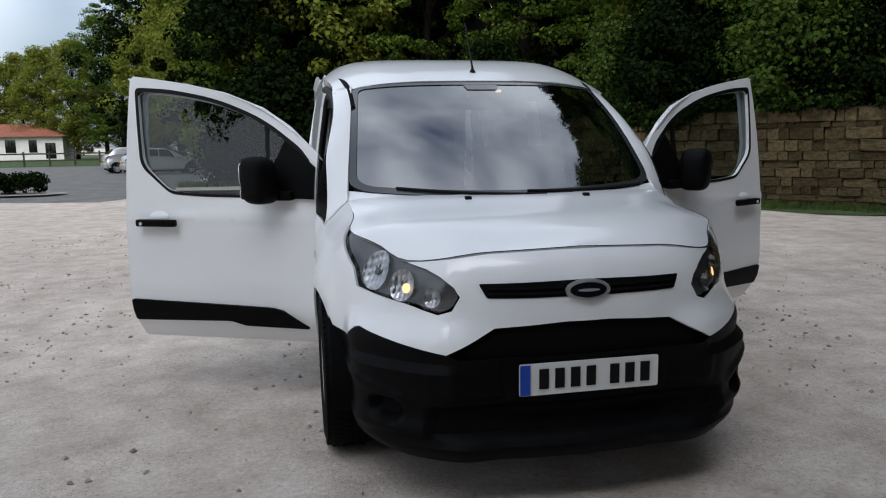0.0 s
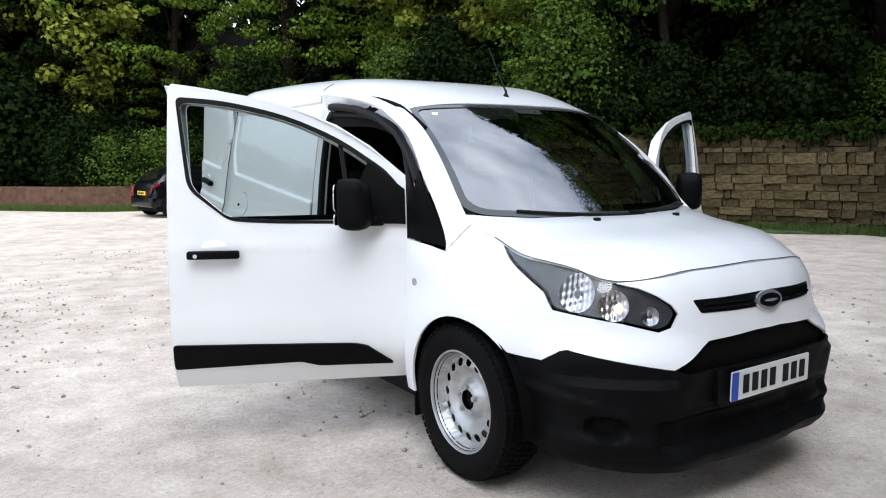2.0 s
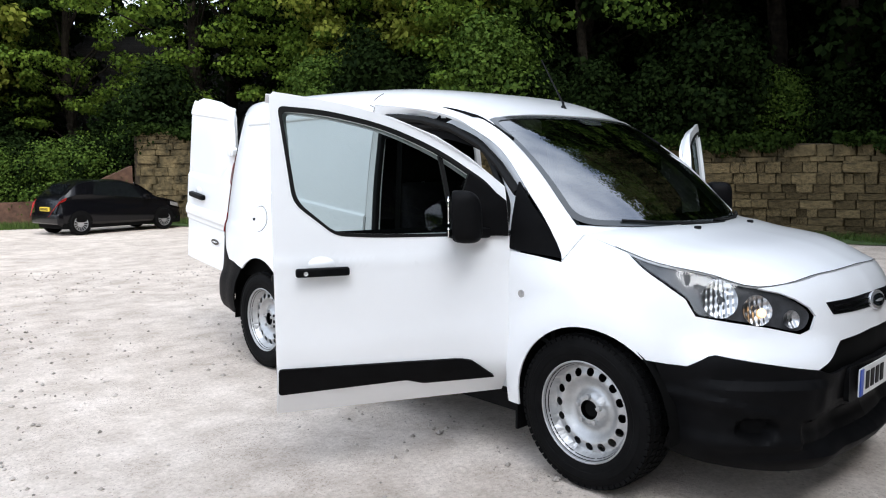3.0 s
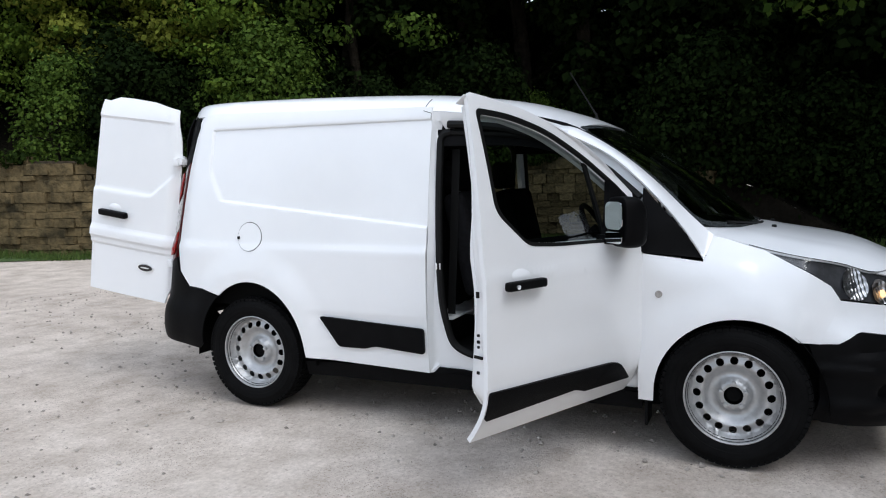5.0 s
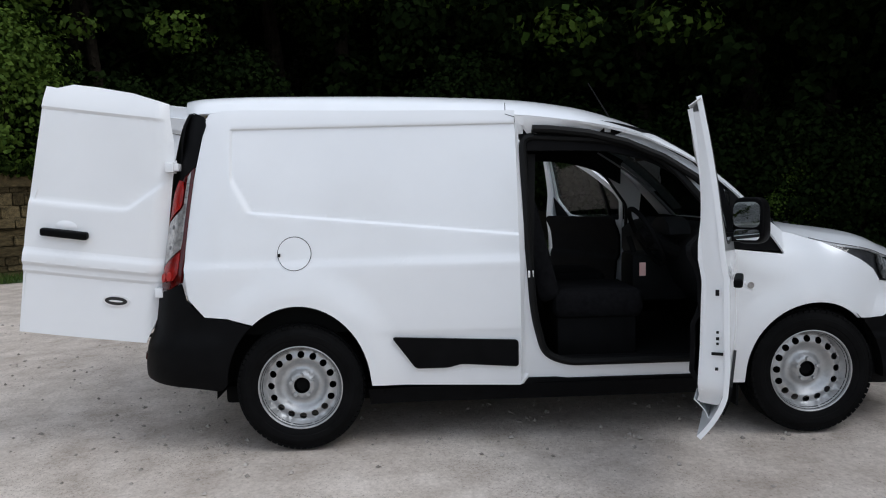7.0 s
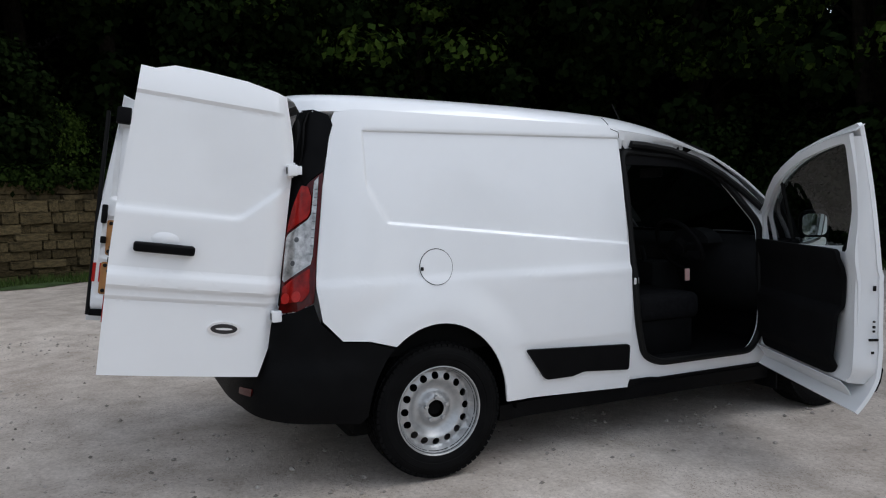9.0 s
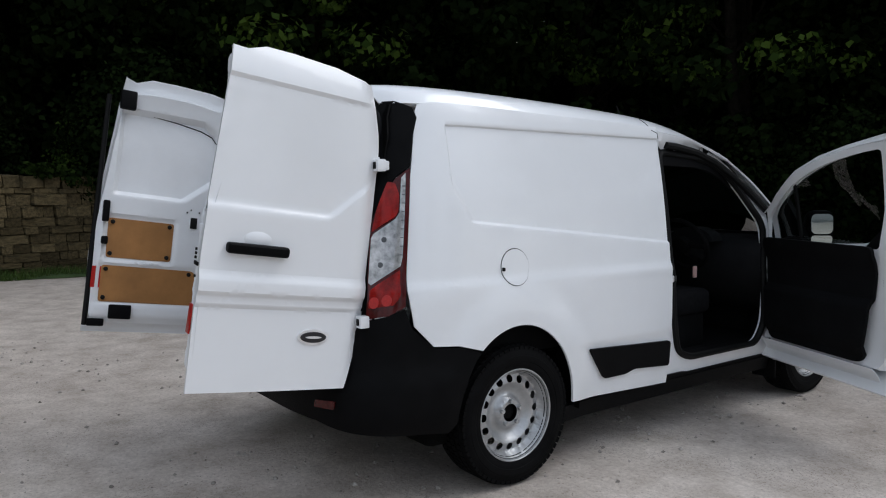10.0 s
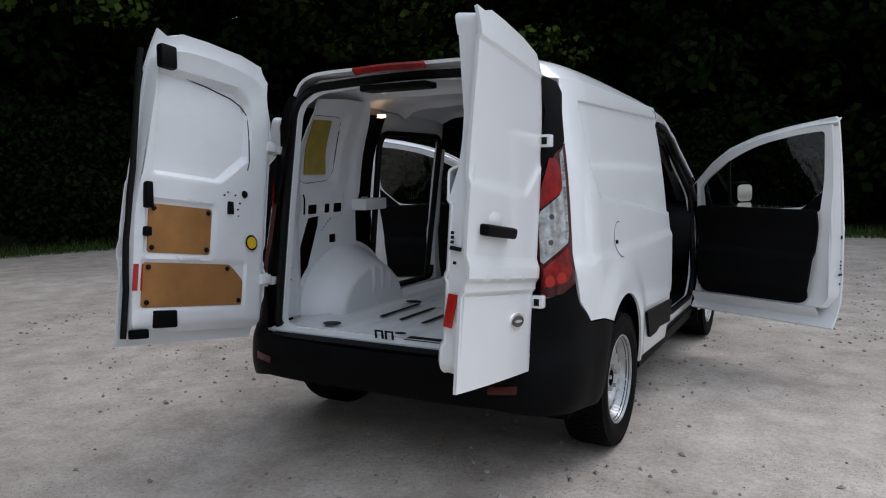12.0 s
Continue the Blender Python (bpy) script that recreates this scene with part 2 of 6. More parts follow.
def part(name, bm, mat, parent, label="", smooth=True, angle=0.55, m=None, loose=False):
    """Links a bmesh as one mesh object under a thing or under a part."""
    if smooth:
        bm.normal_update()
        for f in bm.faces:
            f.smooth = True
        for e in bm.edges:
            e.smooth = len(e.link_faces) == 2 and e.calc_face_angle(0) < angle
    if not loose:
        bmesh.ops.recalc_face_normals(bm, faces=bm.faces[:])
    me = bpy.data.meshes.new(name)
    bm.to_mesh(me)
    bm.free()
    me.materials.append(mat)
    ob = new(name, me)
    ob.parent = parent
    if m is not None:
        ob.matrix_basis = m
    if label:
        ob["label"] = label
    return ob


def thing(name, label, category, m=None, group="", kind=""):
    ob = new(name)
    ob.empty_display_size = 0.2
    if m is not None:
        ob.matrix_basis = m
    return tagged(ob, label, category, group, kind)


def cab(y, z):
    """Half width of the cab, which leans in towards the windscreen."""
    return _base(z) - 0.055 * ss(0.1, -0.7, y) * ss(1.05, 1.5, z) - 0.055 * ss(-0.93, -1.2, y) * ss(0.8, 0.95, z)


# ---- the van's shape: x across, y from nose (-) to tail (+), z up ----
_base = spline([0.15, 0.25, 0.35, 0.5, 0.7, 0.88, 0.955, 0.985, 1.03, 1.1, 1.3, 1.5, 1.6, 1.66, 1.72, 1.8, 1.9],
               [0.82, 0.85, 0.868, 0.881, 0.890, 0.889, 0.884, 0.874, 0.869, 0.862, 0.839, 0.808, 0.789, 0.777, 0.763, 0.725, 0.50])
_corner = spline([-0.1, 0.0, 0.03, 0.08, 0.15, 0.28, 0.42, 3.0, 5.0], [0.22, 0.175, 0.135, 0.085, 0.044, 0.012, 0.0, 0.0, 0.0])
tail_y = spline([0.15, 0.55, 0.837, 1.494, 1.8, 1.95], [2.165, 2.11, 2.071, 1.98, 1.935, 1.90])
WHEEL_R, AXLE = 0.322, 1.331


def halfw(y, z):
    """Half the body's width."""
    w = _base(z)
    r = math.hypot(y - AXLE, (z - 0.33) * 0.86)
    w += 0.02 * ss(0.56, 0.40, r)
    return w - _corner(tail_y(z) - y)


_nose = [(0, -2.165), (0.2, -2.152), (0.365, -2.115), (0.47, -2.075), (0.6, -1.985), (0.72, -1.855), (0.80, -1.70), (0.852, -1.52), (0.882, -1.3), (0.89, -1.0), (0.89, -0.85)]
_s = [0.0]
for _a, _b in zip(_nose, _nose[1:]):
    _s.append(_s[-1] + math.dist(_a, _b))
_nx, _ny = spline(_s, [p[0] for p in _nose]), spline(_s, [p[1] for p in _nose])
_offF = spline([0.1, 0.2, 0.26, 0.3, 0.36, 0.5, 0.6, 0.7, 0.79, 0.87, 0.94, 1.0, 1.1], [0.12, 0.04, 0.0, 0.0, 0.025, 0.012, 0.0, 0.006, 0.02, 0.05, 0.105, 0.18, 0.32])
_crest = spline([0.0, 0.35, 0.68, 0.88, 1.2, 1.4, 1.62, 1.9], [0.937, 0.925, 0.889, 0.933, 0.990, 1.04, 1.085, 1.12])


def wrap(s, z, out=0.0):
    """The front end's skin: s runs from the middle of the nose round to the door, negative for the other side."""
    sg, s = (1 if s >= 0 else -1), abs(s)
    x, y = _nx(s), _ny(s)
    dx, dy = _nx(s + 0.01) - _nx(s - 0.01 if s > 0.01 else 0), _ny(s + 0.01) - _ny(s - 0.01 if s > 0.01 else 0)
    n = math.hypot(dx, dy) or 1
    nx, ny = -dy / n, dx / n
    if s < 1e-4:
        nx, ny = 0, 1
    k = ss(0.75, 1.25, s)
    off = (1 - k) * _offF(z) + k * (0.89 - _base(z))
    c = _crest(s)
    off += ss(1.0, 1.3, s) * ss(1.80, 1.6, s) * 0.12 * max(0, (z - c + 0.25) / 0.25) ** 2
    r = math.hypot(s - 1.355, z - 0.322)
    off -= 0.022 * ss(0.54, 0.38, r) * ss(0.95, 1.15, s)
    off -= out
    return Vector((sg * (x - abs(nx) * off), y + abs(ny) * off, z))


van = thing("van", "white panel van with all its doors open on gravel", "van")


def flank(inset=0.0, sx=-1):
    return lambda y, z: Vector((sx * (halfw(y, z) - inset), y, z))


def arch_path(cy, cz, rx, rz, a0, a1, n=20):
    return [(cy + rx * math.cos(radians(a0 + (a1 - a0) * i / n)), cz + rz * math.sin(radians(a0 + (a1 - a0) * i / n))) for i in range(n + 1)]


# rear quarter
def pressing(y, z):
    lo = 1.085 + (y - 0.2) * 0.105
    m = ss(lo - 0.004, lo + 0.012, z) * ss(1.663, 1.652, z) * ss(1.660, 1.646, y)
    d = ((y - 1.65) * 0.16 - (z - 1.39) * 0.09) / 0.1836
    return m * ss(0.015, -0.02, d)


# lines along which the pressing folds, as a point and a normal
FOLDS = [(0.2, 1.085 + k, -0.105, 1.0) for k in (-0.004, 0.0, 0.004, 0.008, 0.012)]
FOLDS += [(0.2, k, 0.0, 1.0) for k in (1.650, 1.653, 1.656, 1.660, 1.664)] + [(k, 1.0, 1.0, 0.0) for k in (1.645, 1.650, 1.655, 1.661)]
FOLDS += [(1.65 + 0.871 * k, 1.39 - 0.490 * k, 0.16, -0.09) for k in (-0.02, -0.012, -0.003, 0.006, 0.015)]


def quarter(sx):
    y0 = 0.19 if sx < 0 else 1.0
    pts = [(y0, 0.30), (0.962, 0.328)] + arch_path(AXLE, 0.33, 0.365, 0.425, 175, 52) if sx < 0 else [(y0, 0.56)] + arch_path(AXLE, 0.33, 0.365, 0.425, 148, 52)
    pts = pts + [(1.68, 0.700), (1.80, 0.708), (1.885, 0.80), (1.906, 0.95), (1.890, 1.12), (1.850, 1.40), (1.785, 1.715), (1.77, 1.745), (1.7, 1.758), (1.6, 1.758), (1.0, 1.742), (y0, 1.725)]
    bm = sheet(pts, lambda y, z: Vector((sx * (halfw(y, z) - 0.012 * pressing(y, z) + 0.004 * math.exp(-((z - 0.945) / 0.022) ** 2) * ss(1.0, 0.6, y) - 0.006 * ss(0.605, 0.585, z) * ss(1.0, 0.85, y)), y, z)), 0.02 if sx < 0 else 0.05, thick=0.012, cuts=FOLDS if sx < 0 else ())
    return part("rear_quarter_panel", bm, WHITE, van)


# the rear corner: s runs from the flank round to the middle of the tail
_cp = [(0.90, 0.0), (0.42, 0.0), (0.28, 0.012), (0.15, 0.044), (0.08, 0.085), (0.03, 0.135), (0.0, 0.175), (-0.03, 0.25), (-0.05, 0.34), (-0.07, 0.54), (-0.075, 0.89)]
_cl = [0.0]
for _a, _b in zip(_cp, _cp[1:]):
    _cl.append(_cl[-1] + math.dist(_a, _b))
_cd, _cc = spline(_cl, [p[0] for p in _cp]), spline(_cl, [p[1] for p in _cp])
_cinv = spline([p[0] for p in _cp[::-1]], _cl[::-1])


def corner(s, z, out=0.0, sx=-1):
    d, c = _cd(s), _cc(s)
    td, tc = _cd(s + 0.01) - _cd(s - 0.01), _cc(s + 0.01) - _cc(s - 0.01)
    n = math.hypot(td, tc) or 1
    y = tail_y(z) - d
    flare = 0.02 * ss(0.56, 0.40, math.hypot(y - AXLE, (z - 0.33) * 0.86))
    return Vector((sx * (_base(z) + flare - c + out * abs(td) / n), y + out * abs(tc) / n, z))


S_OUT, S_IN, S_END = _cinv(0.144), _cinv(0.020), _cl[-1]


def ellipse_of(cx, cy, a, b, n=18):
    return [(cx + a * math.cos(i * math.tau / n), cy + b * math.sin(i * math.tau / n)) for i in range(n)]


def tail_corner(sx):
    """Tail lamp and the black strip above it; f runs from the inner edge (0) to the body side (1)."""
    def at(out):
        return lambda f, z: corner(S_IN + (S_OUT - S_IN) * f, z, out, sx)
    red = rounded([(0.0, 0.835), (0.6, 0.850), (1.0, 0.885), (1.0, 1.40), (0.99, 1.468), (0.62, 1.422), (0.25, 1.335), (0.0, 1.225)], 0.012)
    lamp = part("tail_lamp", sheet(red, at(0.006), 0.06, thick=0.02), REDDEEP, van, "red and clear tail lamp")

    def bowl(pts, depth, mat, name, label=""):
        """A lens that swells out in its middle."""
        cf, cz = sum(p[0] for p in pts) / len(pts), sum(p[1] for p in pts) / len(pts)
        part(name, sheet(rounded(pts, 0.02), lambda f, z: corner(S_IN + (S_OUT - S_IN) * f, z, 0.0085 + depth * max(0.0, 1 - ((f - cf) / 0.42) ** 2) * max(0.0, 1 - ((z - cz) / 0.13) ** 2), sx), 0.03, thick=0.004), mat, lamp, label)
    bowl([(0.04, 1.195), (0.66, 1.262), (0.73, 1.285), (0.73, 1.355), (0.62, 1.402), (0.42, 1.408), (0.16, 1.29)], 0.012, REDLENS, "stop_lens", "domed red stop lamp lens")
    bowl([(0.05, 0.955), (0.84, 1.040), (0.86, 0.93), (0.70, 0.895), (0.05, 0.880)], 0.006, REDLENS, "lower_red_lens")
    for f0, z0 in ((0.20, 0.905), (0.52, 0.915)):
        part("lower_bowl", sheet(ellipse_of(f0, z0, 0.13, 0.024), at(0.0165), 0.1, thick=0.002), REFLECT, lamp)
    clear = [(0.77, 1.425), (0.88, 1.447), (0.885, 1.30), (0.88, 1.09), (0.84, 1.055), (0.10, 0.975), (0.03, 0.985), (0.04, 1.170), (0.10, 1.188), (0.66, 1.252), (0.755, 1.28), (0.765, 1.40)]
    part("clear_lens", sheet(clear, at(0.0085), 0.05, thick=0.004), CLEARLENS, lamp, "clear lens over silver reflectors")
    for f0, z0, rf, rz in ((0.44, 1.165, 0.20, 0.042), (0.38, 1.060, 0.18, 0.038)):
        part("lamp_bowl", sheet([(f0 + rf * math.cos(k * math.tau / 18), z0 + rz * math.sin(k * math.tau / 18)) for k in range(18)], at(0.0095), 0.1, thick=0.002), CLEARLENS, lamp)
        part("bulb_socket", sheet([(f0 - 0.05 + 0.07 * math.cos(k * math.tau / 12), z0 + 0.012 * math.sin(k * math.tau / 12)) for k in range(12)], at(0.0105), 0, thick=0.002), LAMPDARK, lamp)
    for k in range(9):
        z = 1.10 + k * 0.036
        part("rib", sheet([(0.80, z), (0.875, z), (0.875, z + 0.004), (0.80, z + 0.004)], at(0.0125), 0, thick=0.001), LAMPDARK, lamp)
    cover = rounded([(0.0, 1.233), (0.25, 1.342), (0.62, 1.429), (1.0, 1.475), (1.06, 1.60), (1.18, 1.685), (1.05, 1.73), (0.6, 1.757), (0.25, 1.755), (0.0, 1.70), (-0.40, 1.52), (-0.40, 1.20)], 0.012)
    part("pillar_cover", sheet(cover, at(0.004), 0.08, thick=0.012), BLACK, van, "satin black strip above the lamp")


quarter(-1)
quarter(1)
for sx in (-1, 1):
    if sx < 0:
        part("side_moulding", sheet(rounded([(0.855, 0.578), (0.735, 0.41), (0.57, 0.41), (0.50, 0.428), (0.205, 0.405), (0.205, 0.545)], 0.02),
             flank(-0.012, sx), 0.1, thick=0.014), BLACK, van, "black plastic side moulding")
        cap = part("fuel_flap", sheet(circle(1.335, 1.02, 0.083, 32), flank(-0.0045, sx), 0.02, thick=0.005), WHITE, van)
        part("flap_gap", sheet(circle(1.335, 1.02, 0.0865, 32), flank(-0.0012, sx), 0.02), SEAL, van, "thin dark gap")
        part("finger_notch", box(-0.887, -0.87, 1.405, 1.416, 1.005, 1.022, 0.003), SEAL, cap)
    part("sill", sheet([(-0.92, 0.215), (0.98, 0.215), (0.985, 0.30), (-0.92, 0.30)], flank(0.03, sx), 0.2, thick=0.03), BLACK, van)
    tail_corner(sx)

# nose
hl = [(1.225, 0.987), (1.05, 0.905), (0.955, 0.845), (0.92, 0.785), (0.66, 0.75), (0.53, 0.722), (0.485, 0.737), (0.458, 0.78), (0.48, 0.808), (0.54, 0.842), (0.60, 0.864), (0.69, 0.884), (0.93, 0.936), (1.10, 0.968)]
top = [(s, _crest(s) - 0.004) for s in (0.68, 0.5, 0.35, 0.2, 0.08)]
low = [(0.08, 0.693), (0.33, 0.677), (0.40, 0.637), (0.487, 0.590), (0.66, 0.617), (0.85, 0.647), (0.875, 0.640), (0.945, 0.594), (1.02, 0.590)]
half = low + [(0.922, 0.779), (0.66, 0.744), (0.53, 0.716), (0.478, 0.732), (0.45, 0.78), (0.474, 0.812), (0.535, 0.847), (0.595, 0.869)] + top
fascia = half + [(-s, z) for s, z in half[::-1]]


def flare(s, z):
    """The fascia swells out where it meets the bumper's shoulders."""
    a = abs(s)
    return 0.045 * ss(0.26, 0.46, a) * ss(1.04, 0.86, a) * ss(0.73, 0.60, z)


part("front_panel", sheet(fascia, lambda s, z: wrap(s, z, flare(s, z)), 0.03, thick=0.01), WHITE, van)
for sx in (-1, 1):
    fend = [(0.922, 0.779), (1.02, 0.590), (1.065, 0.594)] + arch_path(1.355, 0.322, 0.365, 0.372, 132, 0)[0:] + [(1.722, 0.28), (1.79, 0.28), (1.79, 0.980), (1.51, 0.945), (1.49, 1.0), (1.47, _crest(1.47)), (1.40, 1.04), (1.232, 0.993), (1.055, 0.900), (0.962, 0.842)]
    part("front_wing", sheet(fend, lambda s, z, sx=sx: wrap(sx * s, z, flare(s, z)), 0.03, thick=0.01), WHITE, van)
    part("side_repeater", sheet(circle(1.70, 0.792, 0.017, 16), lambda s, z, sx=sx: wrap(sx * s, z, 0.004), 0, thick=0.006), CLEARLENS, van, "round clear side repeater")
    lampf = part("headlamp", sheet(rounded(hl, 0.02), lambda s, z, sx=sx: wrap(sx * s, z, -0.022), 0.05, thick=0.01), LAMPDARK, van, "clear headlamp with a dark bezel")
    part("lamp_lens", sheet(rounded(hl, 0.02), lambda s, z, sx=sx: wrap(sx * s, z, 0.001), 0.05), LENS, lampf)
    for s0, z0, r0 in ((0.832, 0.845, 0.070), (0.690, 0.806, 0.056), (0.558, 0.772, 0.034)):
        part("reflector_bowl", sheet(circle(s0, z0, r0, 24), lambda s, z, sx=sx, s0=s0, z0=z0, r0=r0: wrap(sx * s, z, -0.004 - 0.019 * max(0, 1 - ((s - s0) ** 2 + (z - z0) ** 2) / r0 ** 2) + 0.0016 * math.sin(s * 330) + 0.0012 * math.sin(z * 210 + s * 60)), 0.004), REFL, lampf, "silver fluted reflector")
    part("bulb_shield", sheet(circle(0.832, 0.842, 0.013, 14), lambda s, z, sx=sx: wrap(sx * s, z, -0.014), 0.02, thick=0.006), LAMPDARK, lampf)
    part("indicator", sheet(circle(0.672, 0.796, 0.017, 16), lambda s, z, sx=sx: wrap(sx * s, z, -0.012), 0.03, thick=0.004), BULB, lampf, "lit amber side light")
lowhalf = [(0.0, 0.20), (0.6, 0.20), (0.98, 0.225), (1.03, 0.25), (1.0, 0.35), (1.01, 0.45), (1.065, 0.592), (1.02, 0.588), (0.945, 0.591), (0.875, 0.637), (0.85, 0.644), (0.66, 0.614), (0.487, 0.587), (0.44, 0.572), (0.0, 0.572)]


def bumper_at(s, z):
    a = abs(s)
    line = 0.425 + 0.065 * ss(0.54, 0.90, a)
    out = 0.013 * ss(line + 0.016, line - 0.006, z) * ss(line - 0.06, line - 0.014, z) * ss(0.58, 0.64, a)
    out -= 0.045 * ss(0.058, 0.035, math.hypot((a - 0.71) * 0.72, (z - 0.373) * 1.15))
    out -= 0.035 * ss(0.56, 0.52, a) * ss(0.285, 0.30, z) * ss(0.40, 0.385, z)
    out += max(flare(s, z), 0.082 * ss(0.28, 0.55, a) * ss(1.04, 0.80, a) * ss(0.60, 0.52, z) * (0.45 + 0.55 * ss(0.24, 0.34, z)))
    out += 0.018 * ss(0.285, 0.262, z) * ss(0.86, 0.6, a) - 0.02 * ss(0.30, 0.22, z) * ss(0.7, 0.95, a) + 0.012 * ss(0.50, 0.47, a) * ss(0.42, 0.44, z)
    return wrap(s, z, out)


bumper = part("front_bumper", sheet(lowhalf + [(-s, z) for s, z in lowhalf[::-1][1:-1]], bumper_at, 0.015, thick=0.012), BLACK, van, "black textured plastic front bumper")
grille = part("grille", sheet([(0.0, 0.56), (0.44, 0.555), (0.495, 0.588), (0.405, 0.638), (0.335, 0.680), (0.0, 0.696), (-0.335, 0.680), (-0.405, 0.638), (-0.495, 0.588), (-0.44, 0.555)], lambda s, z: wrap(s, z, -0.02 + 0.9 * flare(s, z)), 0.05, thick=0.01), DARK, van, "black lower grille")
slot = part("upper_grille", sheet(rounded([(-0.385, 0.826), (-0.355, 0.778), (0.355, 0.778), (0.385, 0.826), (0.0, 0.834)], 0.008), lambda s, z: wrap(s, z, 0.003), 0.05, thick=0.008), BLACK, van, "narrow black slotted grille")
for k in range(2):
    part("slat", sheet([(-0.35, 0.790 + k * 0.018), (0.35, 0.790 + k * 0.018), (0.352, 0.798 + k * 0.018), (-0.352, 0.798 + k * 0.018)], lambda s, z: wrap(s, z, 0.010), 0.06, thick=0.01), GLOSSB, slot)


def ellipse(cx, cy, a, b, n=28):
    return [(cx + a * math.cos(i * math.tau / n), cy + b * math.sin(i * math.tau / n)) for i in range(n)]


emb = part("badge", sheet(ellipse(0, 0.80, 0.082, 0.037), lambda s, z: wrap(s, z, 0.014), 0.05, thick=0.012), CHROME, van, "oval chrome badge")
part("badge_field", sheet(ellipse(0, 0.80, 0.067, 0.025), lambda s, z: wrap(s, z, 0.0175), 0.05, thick=0.006), BADGE, emb)
part("badge_stripe", sheet(ellipse(0.0, 0.80, 0.040, 0.005), lambda s, z: wrap(s, z, 0.0205), 0.03, thick=0.003), CHROME, emb)
part("plate_holder", sheet(rounded([(-0.30, 0.43), (0.30, 0.43), (0.31, 0.57), (-0.31, 0.57)], 0.02), lambda s, z: Vector((s, -2.158, z)), 0, thick=0.02), BLACK, van)
plate = part("number_plate", sheet(rounded([(-0.255, 0.446), (0.255, 0.446), (0.255, 0.558), (-0.255, 0.558)], 0.008), lambda s, z: Vector((s, -2.178, z)), 0, thick=0.004), PLATE, van, "white number plate with black bars")
part("blue_band", sheet([(-0.253, 0.449), (-0.217, 0.449), (-0.217, 0.555), (-0.253, 0.555)], lambda s, z: Vector((s, -2.1825, z)), 0, thick=0.003), PBLUE, plate)
for k in range(7):
    x0 = -0.185 + k * 0.057 + (0.03 if k > 3 else 0)
    part("character_bar", sheet([(x0, 0.468), (x0 + 0.034, 0.468), (x0 + 0.034, 0.538), (x0, 0.538)], lambda s, z: Vector((s, -2.1825, z)), 0, thick=0.003), SEAL, plate)


# bonnet
def bonnet_at(u, v):
    """Spans the four edges: nose, wings and windscreen foot."""
    def front(u):
        return wrap((u * 2 - 1) * 0.68, _crest(abs(u * 2 - 1) * 0.68))

    def rear(u):
        k = u * 2 - 1
        e = wrap(1.47, _crest(1.47))
        return Vector((k * e.x, -1.415 + (e.y + 1.415) * k * k, 1.079 + (e.z - 1.079) * k ** 6))

    def edge(sg, v):
        s = 0.68 + 0.79 * v
        return wrap(sg * s, _crest(s))
    l, r = edge(-1, v), edge(1, v)
    p = front(u) * (1 - v) + rear(u) * v + l * (1 - u) + r * u
    p -= (front(0) * (1 - u) + front(1) * u) * (1 - v) + (rear(0) * (1 - u) + rear(1) * u) * v
    a = abs(u * 2 - 1)
    p.z += 0.028 * math.sin(math.pi * min(1, v * 1.02)) ** 0.8 * (1 - a ** 4) + 0.005 * math.exp(-((a - 0.78) / 0.06) ** 2) * math.sin(math.pi * v) + 0.002
    return p


part("bonnet", grid(bonnet_at, 32, 20, thick=0.012), WHITE, van)
for sx in (-1, 1):
    p = bonnet_at(0.5 + sx * 0.262 / 2 / 0.78, 0.86)
    part("washer_jet", box(sx * 0.262 - 0.014, sx * 0.262 + 0.014, p.y - 0.012, p.y + 0.012, p.z - 0.005, p.z + 0.012, 0.005), SEAL, van)


for edge_pts in ([(0.0, k / 14) for k in range(12)], [(1.0, k / 14) for k in range(12)], [(k / 24, 0.0) for k in range(25)]):
    part("bonnet_gap", tube([bonnet_at(u, v) + Vector((0, -0.0005, 0.0)) for u, v in edge_pts], 0.0018, 5), SEAL, van, "thin dark gap round the bonnet")


# windscreen
def screen(u, v, out=0.0):
    u = u * 2 - 1
    bx, by, bz = 0.738 * u, -1.435 + 0.275 * u * u, 1.068 + 0.028 * u * u
    tx, ty, tz = 0.655 * u, -0.66 + 0.098 * u * u, 1.614 - 0.026 * u ** 4
    h = 0.035 * math.sin(math.pi * v) + out
    return Vector((bx + (tx - bx) * v, by + (ty - by) * v - 0.6 * h, bz + (tz - bz) * v + 0.8 * h))


def unit_outline(m, low, high, radius):
    """A rounded outline in the screen's own units, inset by m."""
    pts = [(m * 0.45, m + low), (1 - m * 0.45, m + low), (1 - m * 0.45, 1 - m + high), (m * 0.45, 1 - m + high)]
    fixed = rounded([(a * 1.4, b * 0.9, radius if b < 0.5 else radius * 0.55) for a, b in pts], radius, 8)
    return [(a / 1.4, b / 0.9) for a, b in fixed]


EDGE = unit_outline(0.0, 0.0, 0.0, 0.10)
PRINT = unit_outline(0.05, -0.01, 0.012, 0.09)
glass_ob = part("windscreen", sheet(EDGE, screen, 0.05), WINDSCREEN, van, "windscreen with dark border", angle=3)
band = sheet(EDGE, lambda u, v: screen(u, v, 0.004), 0.05, holes=[PRINT])
join(band, sheet(rounded([(0.44, 0.90), (0.56, 0.90), (0.57, 0.958), (0.43, 0.958)], 0.01), lambda u, v: screen(u, v, 0.004), 0.05))
part("windscreen_border", band, PRINTED, glass_ob, "dark grey printed border", angle=3)
part("interior_mirror", box(-0.11, 0.11, -0.72, -0.69, 1.47, 1.535, 0.02, 3), DASH, van, "dark interior mirror")
